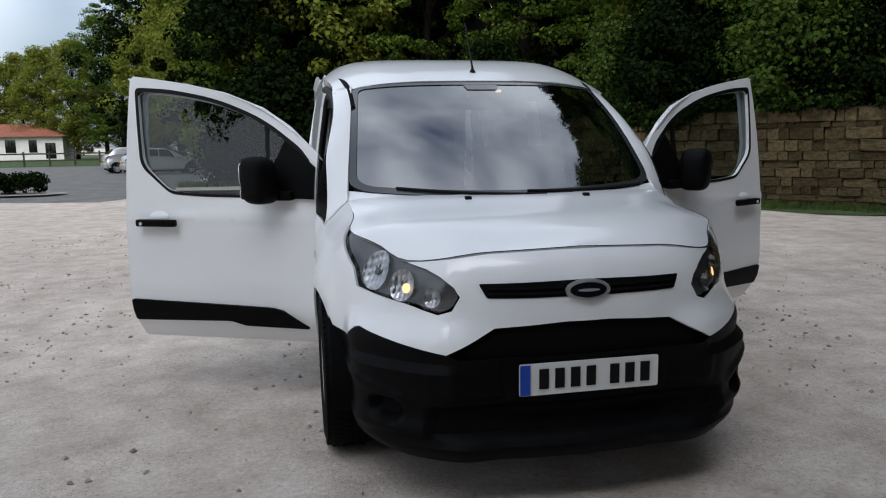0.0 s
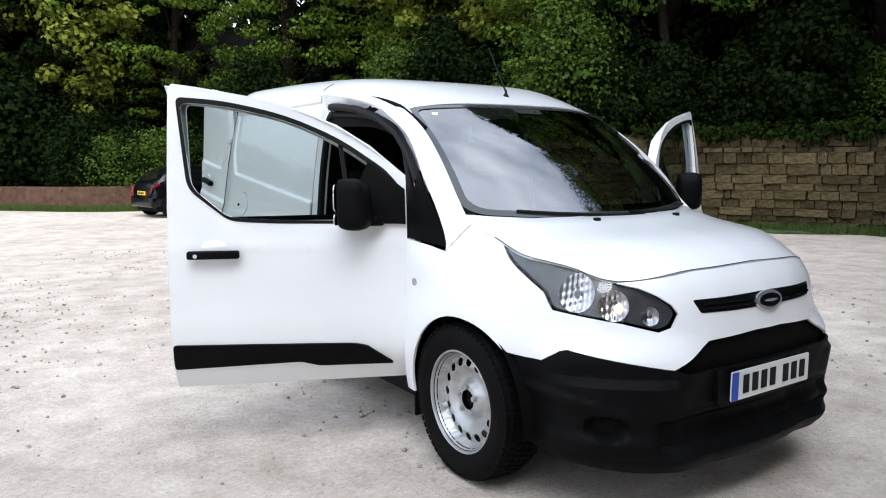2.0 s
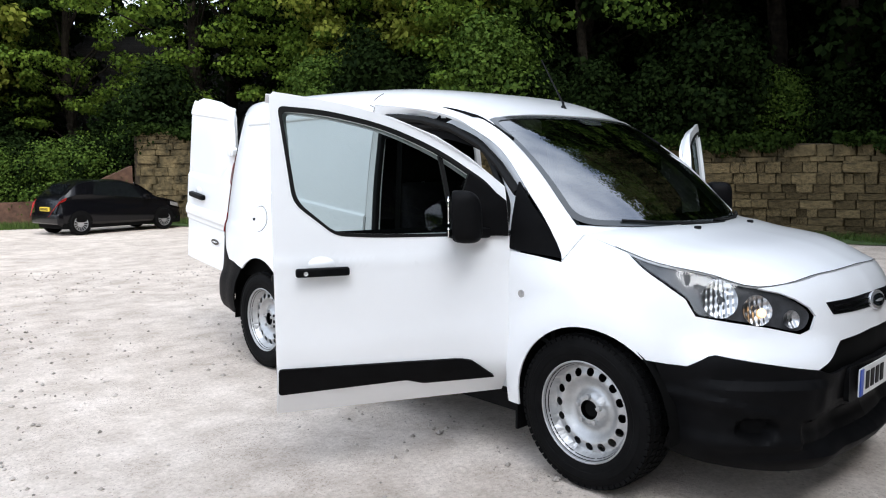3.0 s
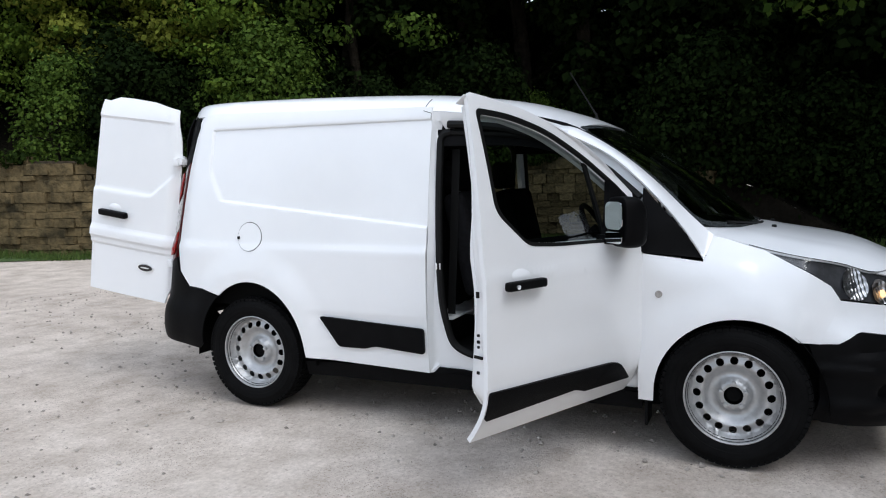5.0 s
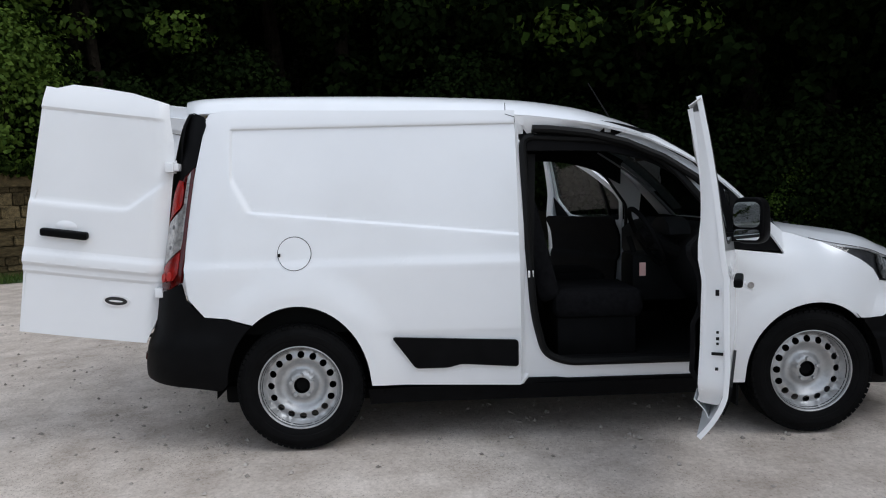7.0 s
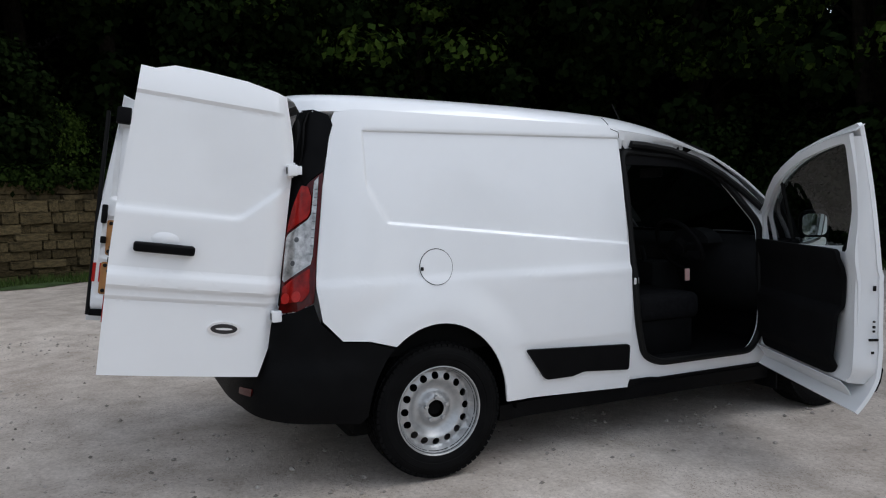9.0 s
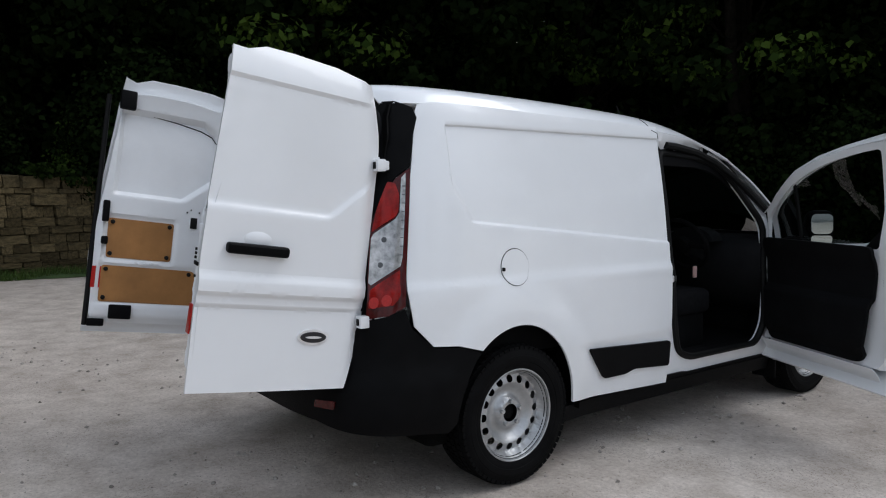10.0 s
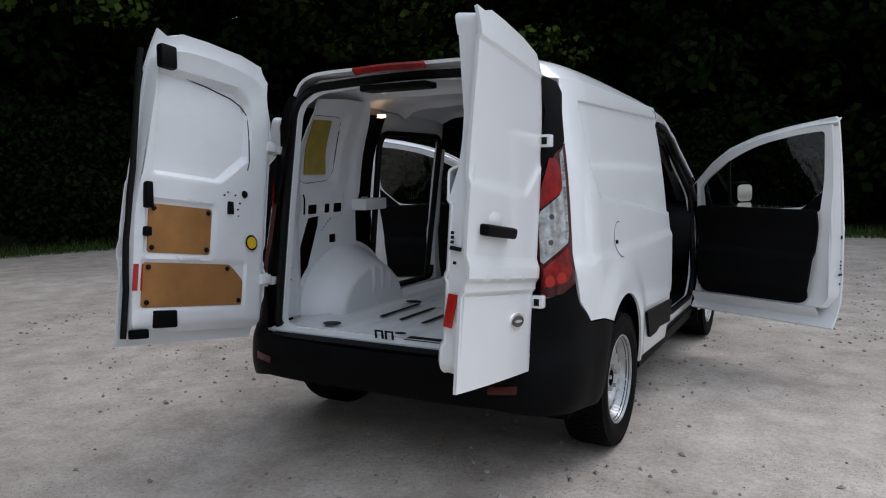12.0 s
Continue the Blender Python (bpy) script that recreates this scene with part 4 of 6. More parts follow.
def rear_door(sx, swing):
    y0 = tail_y(1.2)
    base = Vector((0.760 if sx > 0 else -0.742, 2.071 + 0.837 * LEAN, 0))
    ax = Vector((0, -LEAN, 1)).normalized()
    m = Matrix.Translation(base) @ Matrix.Rotation(radians(swing) * sx * -1, 4, ax) @ Matrix.Translation(-base)
    yf = lambda z: 2.071 + (0.837 - z) * LEAN - 0.9 * max(0, z - 1.68) ** 1.7
    def recess(h, z):
        r = ss(0.025, 0.050, h) * ss(1.222, 1.252, z) * ss(1.718, 1.700, z)
        d = ((h - 0.20) * 0.12 + (z - 1.24) * 0.14) / 0.184
        return r * ss(-0.008, 0.020, d)
    def outer(h, z, out=0.0):
        bow = 0.03 * math.sin(math.pi * 0.5 * min(1, h / 0.74)) - 0.03 * ss(0.06, 0.0, h)
        crease = 0.014 * ss(0.90, 0.925, z) * ss(1.0, 0.96, z)
        swell = -0.012 * ss(0.88, 0.86, z)
        return Vector((sx * (0.755 - h - 0.05 * ss(1.5, 1.85, z) * (1 - h / 0.75)), yf(z) + bow + crease + swell - 0.011 * recess(h, z) + out, z))
    W = 0.712 if sx < 0 else 0.765
    T = -0.035 if sx < 0 else 0.02
    N = 0.05 if sx < 0 else 0.085
    outl = [(0.06, 0.55), (W, 0.55), (W, 1.05), (W - N * 0.15, 1.25), (W - N * 0.55, 1.55), (W - N, (1.850 if sx < 0 else 1.865) + T), (W - N - 0.06, 1.847 + T), (W - N - 0.14, 1.872 + T), (0.40, 1.872 + T), (0.20, 1.862 + T), (0.06, 1.838 + T), (0.01, 1.79), (0.0, 1.6), (0.0, 0.74)]
    folds = [(0.3, k, 0.0, 1.0) for k in (0.86, 0.87, 0.88, 0.90, 0.91, 0.925, 0.96, 0.98, 1.0, 1.222, 1.232, 1.242, 1.252, 1.700, 1.709, 1.718)]
    folds += [(0.20 + 0.652 * k, 1.24 + 0.761 * k, 0.12, 0.14) for k in (-0.008, 0.001, 0.010, 0.020)]
    d = part("rear_door", sheet(outl, outer, 0.03, thick=0.012, cuts=folds), WHITE, van, "open white rear door", m=m)
    # inner skin with pressings
    def inner(h, z, out=0.0):
        r = ss(0.155, 0.185, h) * ss(0.70, 0.67, h) * ss(1.255, 1.285, z) * ss(1.725, 1.695, z)
        r *= ss(0.0, 0.03, ((h - 0.17) * 0.13 + (z - 1.385) * 0.16) / 0.206) * ss(0.0, 0.025, ((h - 0.155) * 0.05 - (z - 1.66) * 0.06) / 0.078)
        r2 = ss(0.345, 0.365, h) * ss(0.725, 0.705, h) * ss(0.915, 0.93, z) * ss(1.165, 1.15, z)
        r2 = max(r2, ss(0.14, 0.16, h) * ss(0.735, 0.715, h) * ss(0.685, 0.70, z) * ss(0.915, 0.90, z))
        rim = ss(0.02, 0.06, h) * ss(W - 0.005, W - 0.04, h) * ss(0.60, 0.64, z)
        p = outer(h, z)
        p.y = yf(z) - 0.045 - 0.022 * rim + 0.036 * r + 0.012 * r2 - out
        return p
    E = 0.708 if sx < 0 else 0.750
    inl = rounded([(0.04, 0.60, 0.04), (E - 0.01, 0.60, 0.05)] + ([(E - 0.008, 1.14), (E - 0.055, 1.36), (E - 0.06, 1.80, 0.05)] if sx < 0 else [(E, 1.10), (E - 0.035, 1.50), (E - 0.07, 1.78, 0.05)]) + [(0.55, 1.80, 0.08), (0.30, 1.80, 0.2), (0.05, 1.76, 0.1)], 0.04)
    part("inner_skin", sheet(inl, inner, 0.013, thick=0.008, cuts=[(0.17 + 0.631 * k, 1.385 + 0.777 * k, 0.631, 0.777) for k in (0.0, 0.006, 0.012, 0.018, 0.024, 0.03)] + [(0.3, k, 0.0, 1.0) for k in (1.255, 1.265, 1.275, 1.285)]), INNER, d, "white pressed inner skin")
    n = len(inl)
    skirt = bmesh.new()
    for i in range(n):
        a, b = inl[i - 1], inl[i]
        pa, pb = inner(*a), inner(*b)
        qa, qb = outer(*a), outer(*b)
        vs = [skirt.verts.new(p) for p in (pa, pb, qb, qa)]
        skirt.faces.new(vs)
    bmesh.ops.remove_doubles(skirt, verts=skirt.verts[:], dist=1e-4)
    part("edge_return", skirt, INNER, d)
    if sx > 0:
        for pts in ([(0.37, 0.935), (0.695, 0.935), (0.70, 1.14), (0.37, 1.14)], [(0.165, 0.705), (0.71, 0.705), (0.71, 0.893), (0.25, 0.893), (0.215, 0.865), (0.165, 0.82)]):
            bd = part("lining_board", sheet(rounded(pts, 0.015), lambda h, z: inner(h, z, 0.008), 0.08, thick=0.005), BOARD, d, "brown hardboard panel with four black studs")
            ys = [p[0] for p in pts]
            zs = [p[1] for p in pts]
            for hh in (min(ys) + 0.022, max(ys) - 0.022):
                for zz in (min(zs) + 0.02, max(zs) - 0.02):
                    if len(pts) > 4 and hh < 0.3 and zz > 0.8:
                        hh = 0.265
                    part("stud", lathe([(0, 0.012), (-0.006, 0.010), (-0.009, 0.0)], 10, "y"), SEAL, bd, m=Matrix.Translation(inner(hh, zz, 0.016)))
        part("round_plug", lathe([(0, 0.026), (-0.008, 0.038), (-0.010, 0.0)], 20, "y"), SEAL, d, m=Matrix.Translation(inner(0.135, 0.998, 0.009)))
        part("plug_face", lathe([(0, 0.030), (-0.014, 0.029), (-0.014, 0.0)], 20, "y"), YELLOW, d, "round yellow plug", m=Matrix.Translation(inner(0.135, 0.998, 0.006)))
        part("round_hole", lathe([(0, 0.018), (-0.004, 0.017), (-0.004, 0.0)], 16, "y"), SEAL, d, m=Matrix.Translation(inner(0.19, 1.225, 0.010)))
        for hh, zz, a, b in ((0.27, 1.155, 0.018, 0.03), (0.245, 1.215, 0.004, 0.004), (0.31, 1.21, 0.004, 0.004), (0.225, 1.15, 0.004, 0.004), (0.215, 1.18, 0.004, 0.004), (0.29, 1.225, 0.003, 0.004), (0.22, 1.12, 0.003, 0.003)):
            p = inner(hh, zz, 0.009)
            part("slot", box(p.x - a, p.x + a, p.y - 0.004, p.y + 0.004, zz - b, zz + b, 0.002), SEAL, d)
        p = inner(0.60, 0.655)
        part("lower_catch_cover", box(p.x - 0.055, p.x + 0.055, p.y - 0.03, p.y, 0.615, 0.69, 0.008), BLACK, d)
        for zz, hh in ((1.17, 0.722), (1.02, 0.715)):
            p = inner(hh, zz)
            part("latch", box(p.x - 0.012, p.x + 0.02, p.y - 0.035, p.y + 0.0, zz - 0.055 if zz > 1.1 else zz - 0.02, zz + 0.055 if zz > 1.1 else zz + 0.02, 0.008), BLACK, d)
        p = inner(0.66, 1.76)
        part("upper_catch_cover", box(p.x - 0.045, p.x + 0.035, p.y - 0.03, p.y + 0.01, 1.70, 1.80, 0.012), BLACK, d)
        p = inner(0.73, 0.60)
        part("lower_latch", box(p.x - 0.02, p.x + 0.06, p.y - 0.035, p.y, 0.575, 0.615, 0.008), BLACK, d)
        part("edge_seal", tube([outer(0.757, 0.58 + 1.2 * k / 12) + Vector((0, -0.045, 0)) for k in range(13)], 0.013, 8), SEAL, d, "black rubber strip on the free edge")
    if sx > 0:
        for hh in (0.708, 0.742):
            part("edge_reflector", sheet([(hh - 0.008, 0.775), (hh + 0.008, 0.775), (hh + 0.008, 0.885), (hh - 0.008, 0.885)], lambda h, z: inner(h, z, 0.009), 0.01, thick=0.004), REFLECT, d, "red reflector strip")
        groove = [(0.56, 1.703), (0.40, 1.690), (0.26, 1.668), (0.20, 1.645), (0.172, 1.60), (0.168, 1.50), (0.170, 1.38), (0.178, 1.34)]
        # thin black tube draws the shade in the pressing's groove
        part("panel_groove_line", tube([inner(h, z, 0.009) for h, z in groove], 0.003, 6), SEAL, d, "black line for the shaded groove round the pressed panel")
    else:
        p = outer(W, 0.80)
        part("edge_reflector", box(p.x - 0.003, p.x + 0.004, p.y - 0.055, p.y - 0.022, 0.755, 0.865, 0.002), REFLECT, d, "red reflector on the door's edge")
        part("edge_slot", box(p.x - 0.003, p.x + 0.004, outer(W, 1.01).y - 0.062, outer(W, 1.01).y - 0.02, 1.004, 1.018, 0.002), SEAL, d)
    if sx < 0:
        hx = lambda h: outer(h, 1.085)
        part("handle_recess", sheet(ellipse(0.505, 1.122, 0.055, 0.03), lambda h, z: outer(h, z, 0.0005 + 0.007 * max(0, 1 - ((h - 0.505) / 0.055) ** 2 - ((z - 1.122) / 0.03) ** 2)), 0.008), WHITE, d)
        part("door_handle", box(-hx(0.385).x * -1, hx(0.625).x, hx(0.5).y - 0.005, hx(0.5).y + 0.036, 1.066, 1.106, 0.014, 3), BLACK, d, "black door handle")
        b = part("badge", sheet(ellipse(0.228, 0.760, 0.068, 0.030), lambda h, z: outer(h, z, 0.006), 0.04, thick=0.006), CHROME, d, "oval chrome badge")
        part("badge_field", sheet(ellipse(0.228, 0.760, 0.057, 0.0215), lambda h, z: outer(h, z, 0.0095), 0.04, thick=0.004), BADGE, d)
        part("badge_stripe", sheet(ellipse(0.228, 0.760, 0.036, 0.005), lambda h, z: outer(h, z, 0.0115), 0.03, thick=0.003), CHROME, b)
        for zz in (1.06, 0.965, 1.045, 1.03):
            p = outer(W, zz)
            part("edge_hole", box(p.x - 0.002, p.x + 0.004, p.y - 0.04 - 0.02 * (zz > 0.93), p.y - 0.03 - 0.02 * (zz > 0.93), zz - 0.005, zz + 0.005, 0.001), SEAL, d)
    for zz in (1.475, 0.825):
        p = outer(0.0, zz)
        leaf = part("hinge", box(p.x - 0.03 * sx - 0.03, p.x - 0.03 * sx + 0.03, p.y - 0.050, p.y + 0.002, zz - 0.024, zz + 0.024, 0.005), WHITE, d, "white steel hinge")
        part("hinge_pin", lathe([(zz - 0.034, 0.0), (zz - 0.034, 0.009), (zz + 0.034, 0.009), (zz + 0.034, 0.0)], 12, "z"), WHITE, leaf, m=pose(p.x + sx * 0.002, p.y - 0.012, 0))
    return d


rear_door(-1, 89)
rear_door(1, 93.5)

# joint in the roof side, and the black channel over the doors
joint = [roof_at(0.06 * (1 - k / 8), 0.3172) + Vector((-0.001, 0, 0.001)) for k in range(9)] + [Vector((-halfw(0.2, z) - 0.001, 0.192, z)) for z in (1.69, 1.675, 1.66)]
part("roof_joint", tube(joint, 0.0018, 5), SEAL, van, "thin dark joint in the roof side")
for sx in (-1, 1):
    chan = [(0.10, 1.627), (0.0, 1.622), (-0.2, 1.598), (-0.4, 1.548), (-0.6, 1.462), (-0.75, 1.362), (-0.90, 1.235)]
    part("door_channel", tube([Vector((sx * (cab(y, z) - 0.022), y, z)) for y, z in chan], 0.021, 8), SEAL, van, "black rubber channel over the door")

for sx in (-1, 1):
    part("sill_cover", sheet([(0.18, 0.295), (-0.90, 0.295), (-0.90, 0.318), (-0.06, 0.318), (0.0, 0.326), (0.145, 0.330)], lambda y, z, sx=sx: frame_at(sx)(y, z) + Vector((sx * 0.012, 0, 0)), 0.1, thick=0.01), BLACK, van, "black sill cover below the door")
    part("hinge_plate", box(min(sx * 0.80, sx * 0.845), max(sx * 0.80, sx * 0.845), -0.905, -0.885, 0.80, 0.86, 0.004), WHITE, van)

# ---- inside the van ----
# rear frame round the opening
RO = rounded([(-0.655, 0.605, 0.05), (0.630, 0.605, 0.05), (0.620, 1.2, 0.3), (0.60, 1.68, 0.1), (0.52, 1.775, 0.1), (0.0, 1.800, 0.3), (-0.53, 1.775, 0.1), (-0.615, 1.68, 0.1), (-0.645, 1.2, 0.3)], 0.05)
RF = [(-0.71, 0.56), (0.70, 0.56), (0.70, 0.8), (0.685, 1.2), (0.66, 1.6), (0.645, 1.735), (0.53, 1.822), (0.0, 1.84), (-0.53, 1.822), (-0.645, 1.735), (-0.66, 1.6), (-0.69, 1.2), (-0.71, 0.8)]
rear_at = lambda x, z: Vector((x, tail_y(z) - 0.055 - 0.05 * ss(1.7, 1.82, z), z))
part("rear_frame", sheet(RF, rear_at, 0.06, holes=[RO], thick=0.03), WHITE, van)
part("rear_seal", tube([rear_at(p[0] * 1.045, 1.2 + (p[1] - 1.2) * 1.015) + Vector((0, 0.012, 0)) for p in RO[8:] + RO[:3]], 0.021, 8), SEAL, van, "black rubber seal round the rear opening")
for sx in (-1, 1):
    part("pillar_trim", sheet([(sx * 0.672, 0.585), (sx * 0.760, 0.585), (sx * 0.762, 0.80), (sx * 0.738, 0.9), (sx * 0.705, 1.3), (sx * 0.700, 1.45), (sx * 0.716, 1.6), (sx * 0.68, 1.745), (sx * 0.635, 1.745), (sx * 0.655, 1.6), (sx * 0.685, 1.2)], lambda x, z: rear_at(x, z) + Vector((0, 0.010, 0)), 0.06, thick=0.008), BLACK, van, "black pillar trim")
    if sx > 0:
        # black strip added to hide the far lamp's red inner edge
        part("lamp_edge_strip", sheet([(0.73, 0.80), (0.80, 0.80), (0.80, 1.15), (0.765, 1.36), (0.70, 1.50), (0.70, 1.2)], lambda x, z: rear_at(x, z) + Vector((0, 0.012 + 0.040 * ss(0.72, 0.76, x), 0)), 0.02, thick=0.006), BLACK, van, "black strip added to hide the far lamp's edge")
    for zz in (1.475, 0.825):
        arm = part("hinge_arm", box(min(sx * 0.68, sx * 0.752), max(sx * 0.68, sx * 0.752), tail_y(zz) - 0.05, tail_y(zz) - 0.008, zz - 0.020, zz + 0.020, 0.006), WHITE, van, "white hinge arm")
        part("hinge_knuckle", box(min(sx * 0.715, sx * 0.765), max(sx * 0.715, sx * 0.765), tail_y(zz) - 0.028, tail_y(zz) + 0.016, zz - 0.026, zz + 0.026, 0.008), WHITE, arm)
        part("hinge_slot", box(min(sx * 0.728, sx * 0.752), max(sx * 0.728, sx * 0.752), tail_y(zz) + 0.010, tail_y(zz) + 0.0175, zz - 0.015, zz + 0.015, 0.003), SEAL, arm)
part("high_brake_lamp", grid(lambda u, v: Vector(((u * 2 - 1) * 0.19, 1.985 + 0.028 * v, 1.822 - 0.006 * (u * 2 - 1) ** 2 + 0.020 * v)), 12, 2, thick=0.012), REDLENS, van, "red high brake lamp")
part("tailgate_latch_plate", box(-0.16, 0.20, 1.84, 1.95, 1.735, 1.765, 0.01), BLACK, van)

inw = lambda y, z: min(_base(z) - 0.085, 0.775, halfw(y, z) - 0.065) - 0.05 * ss(1.45, 1.72, z)


def inner_wall(sx):
    y0 = 0.20 if sx < 0 else 1.215
    out = [(y0, 0.60), (1.5, 0.60), (1.90, 0.60), (1.93, 0.8), (1.88, 1.2), (1.83, 1.60), (1.80, 1.74), (1.5, 1.76), (y0 + (0.06 if sx > 0 else 0), 1.76), (y0, 1.50)]
    cut = [rounded([(1.655, 1.118), (1.565, 1.122), (1.572, 1.07), (1.716, 0.74, 0.004), (1.740, 0.74, 0.004), (1.735, 0.955)], 0.014), rounded([(1.475, 0.96), (1.413, 0.96), (1.413, 1.008), (1.475, 1.008)], 0.008)]
    cut += [rounded([(p, 1.135), (q, 1.135), (q, 1.187), (p, 1.187)], 0.008) for p, q in ((1.372, 1.450), (1.485, 1.532), (1.600, 1.676))]
    cut += [rounded([(1.695, 1.135), (1.715, 1.135), (1.720, 1.245), (1.702, 1.245)], 0.006)]
    cut += [circle(y, z, 0.006, 8) for y, z in ((1.50, 1.07), (1.52, 1.055), (1.54, 1.04), (1.48, 1.085), (1.46, 1.10), (1.45, 0.93), (1.80, 1.3), (1.795, 1.27), (1.78, 1.66), (1.675, 0.78), (1.665, 0.75), (1.845, 0.98), (1.85, 0.86), (1.855, 0.80))]
    recess = rounded([(1.425, 1.318, 0.09), (1.735, 1.300, 0.07), (1.735, 1.665, 0.05), (1.455, 1.665, 0.06)], 0.05)

    def at(y, z):
        r = ss(1.405, 1.445, y) * ss(1.755, 1.725, y) * ss(1.285, 1.325, z) * ss(1.685, 1.650, z)
        shelf = 0.014 * ss(1.26, 1.22, z) * ss(1.11, 1.125, z) * ss(1.34, 1.37, y)
        post = 0.035 * ss(1.74, 1.80, y)
        front = 0.022 * ss(1.31, 1.25, y) * ss(1.15, 1.25, z) if sx > 0 else 0.0
        return Vector((sx * (inw(y, z) + 0.026 * r - shelf - post - front), y, z))
    part("cargo_wall", sheet(out, at, 0.025, holes=cut, thick=0.004), INNER, van, "bare white pressed steel cargo wall", angle=0.8)
    # black sheet behind the cut-outs stands for the shade between the skins
    part("wall_shade_backing", sheet([(min(y0, 1.0), 0.6), (1.9, 0.6), (1.8, 1.7), (min(y0, 1.0), 1.7)], lambda y, z: Vector((sx * (inw(y, z) + 0.04), y, z)), 0.1), DARK, van)
    part("insulation_patch", sheet(rounded([(1.500, 1.352), (1.690, 1.352), (1.700, 1.642), (1.545, 1.646)], 0.01), lambda y, z: at(y, z) - Vector((sx * 0.006, 0, 0)), 0.05, thick=0.004), BOARDY, van, "dull yellow patch")
    # black tube along the recess edge stands for its groove's shade
    part("panel_groove_line", tube([at(y, z) - Vector((sx * 0.003, 0, 0)) for y, z in recess + recess[:1]], 0.0028, 5), SEAL, van, "black line for the shaded groove round the pressed panel")

    # wheel box, drawn out of the wall with soft shoulders
    def wb(u, v):
        a, r = math.pi * u, 1.22 * (1 - v)
        y, z = AXLE - 0.385 * r * math.cos(a), 0.556 + 0.335 * r * math.sin(a)
        x = inw(y, z) + 0.006 - 0.225 * ss(1.20, 0.74, r)
        ribs = 0.011 * sum(math.exp(-((y - AXLE - c) / 0.010) ** 2) for c in (-0.24, -0.155, -0.07, 0.015)) * ss(0.84, 0.76, r) * ss(0.66, 0.72, z)
        return Vector((sx * (x - ribs), y, z))
    part("wheel_box", grid(wb, 90, 44), INNER, van, "white pressed wheel box", angle=1.2)
    # black shell and plate give the wheel well its shade from outside
    part("well_shade_back", grid(lambda u, v: wb(u, 0.12 + 0.88 * v) + Vector((sx * 0.018, 0, -0.004)), 30, 12), DARK, van)
    part("well_shade_side", sheet([(AXLE - 0.42, 0.24), (AXLE + 0.42, 0.24), (AXLE + 0.42, 0.575), (AXLE - 0.42, 0.575)], lambda y, z: Vector((sx * 0.640, y, z)), 0, thick=0.004), DARK, van)


inner_wall(-1)
inner_wall(1)
part("bracket", box(0.655, 0.76, 1.04, 1.27, 1.135, 1.205, 0.012), WHITE, van, "white sliding door bracket")


def cargo_floor(u, v):
    y = 0.10 + 1.98 * v
    x = (u * 2 - 1) * (0.74 - 0.085 * ss(0.42, 0.34, abs(y - AXLE)))
    z = 0.585
    k = (x / 0.148) % 1.0
    g = ss(0.04, 0.16, k) * ss(0.60, 0.48, k) * ss(0.16, 0.22, y) * ss(1.92, 1.86, y)
    return Vector((x, y, z + 0.012 * g))


part("cargo_floor", grid(cargo_floor, 120, 40, thick=0.01), INNER, van, "ribbed white steel cargo floor")
# flat black plates stand for the shade in the floor's recesses and grooves
for x, y, a, b in ((0.44, 1.90, 0.05, 0.04), (0.38, 1.20, 0.05, 0.035), (-0.18, 2.02, 0.10, 0.035), (0.02, 1.55, 0.012, 0.16), (0.17, 1.5, 0.012, 0.18), (0.31, 1.45, 0.012, 0.2), (0.0, 1.95, 0.03, 0.02)):
    part("floor_recess_shade", sheet(ellipse(x, y, a, b) if abs(a - b) < 0.03 else rounded([(x - a, y - b), (x + a, y - b), (x + a, y + b), (x - a, y + b)], 0.01), lambda p, q: Vector((p, q, 0.6005)), 0, thick=0.002), SEAL, van)
for x in (0.035, -0.02):
    part("tie_hoop", tube([(x - 0.018, 2.075, 0.60), (x - 0.018, 2.08, 0.635), (x + 0.018, 2.08, 0.635), (x + 0.018, 2.075, 0.60)], 0.006, 6), SEAL, van)
part("rear_sill_plate", grid(lambda u, v: Vector(((u * 2 - 1) * 0.68, 2.0 + 0.10 * v, 0.602 - 0.012 * v ** 2)), 12, 4, thick=0.008), INNER, van)


def ceiling_at(u, v):
    p = roof_at(0.03 + 0.94 * u, 0.05 + 0.90 * v)
    bows = 0.03 * sum(math.exp(-((p.y - c) / 0.04) ** 2) for c in (0.2, 0.75, 1.3))
    return Vector((p.x * 0.97, p.y, p.z - 0.035 - bows - 0.012))


part("headlining", grid(lambda u, v: ceiling_at(u, v * 0.30), 16, 14), LINER, van, "dark cab headlining")
part("roof_lining", grid(lambda u, v: ceiling_at(u, 0.30 + 0.70 * v), 20, 40), INNER, van, "bare white roof inside with cross bows")
part("dome_lamp", box(0.60, 0.64, 1.11, 1.15, 1.68, 1.70, 0.006), DOME, van, "lit dome lamp")
# dark side lining ahead of the cargo walls, and the cab
part("cab_floor", box(-0.80, 0.80, -1.15, 0.18, 0.34, 0.40, 0.02), LINER, van)
part("cab_sill_cover", box(-0.80, -0.70, -0.85, 0.06, 0.36, 0.405, 0.01), LINER, van)
part("footwell_front", grid(lambda u, v: Vector(((u * 2 - 1) * 0.82, -1.15 + 0.05 * v, 0.38 + 0.72 * v)), 2, 2, thick=0.02), LINER, van)
prof = [(-1.30, 1.02), (-1.18, 1.075), (-1.0, 1.085), (-0.86, 1.06), (-0.80, 1.0), (-0.80, 0.86), (-0.86, 0.72), (-0.98, 0.60), (-1.16, 0.55)]
part("dashboard", grid(lambda u, v: Vector(((u * 2 - 1) * (0.82 - 0.14 * ss(0.3, 0.0, v)), *prof[int(round(v * 8))])), 16, 8, thick=0.02), DASH, van, "dark grey dashboard", angle=1.0)
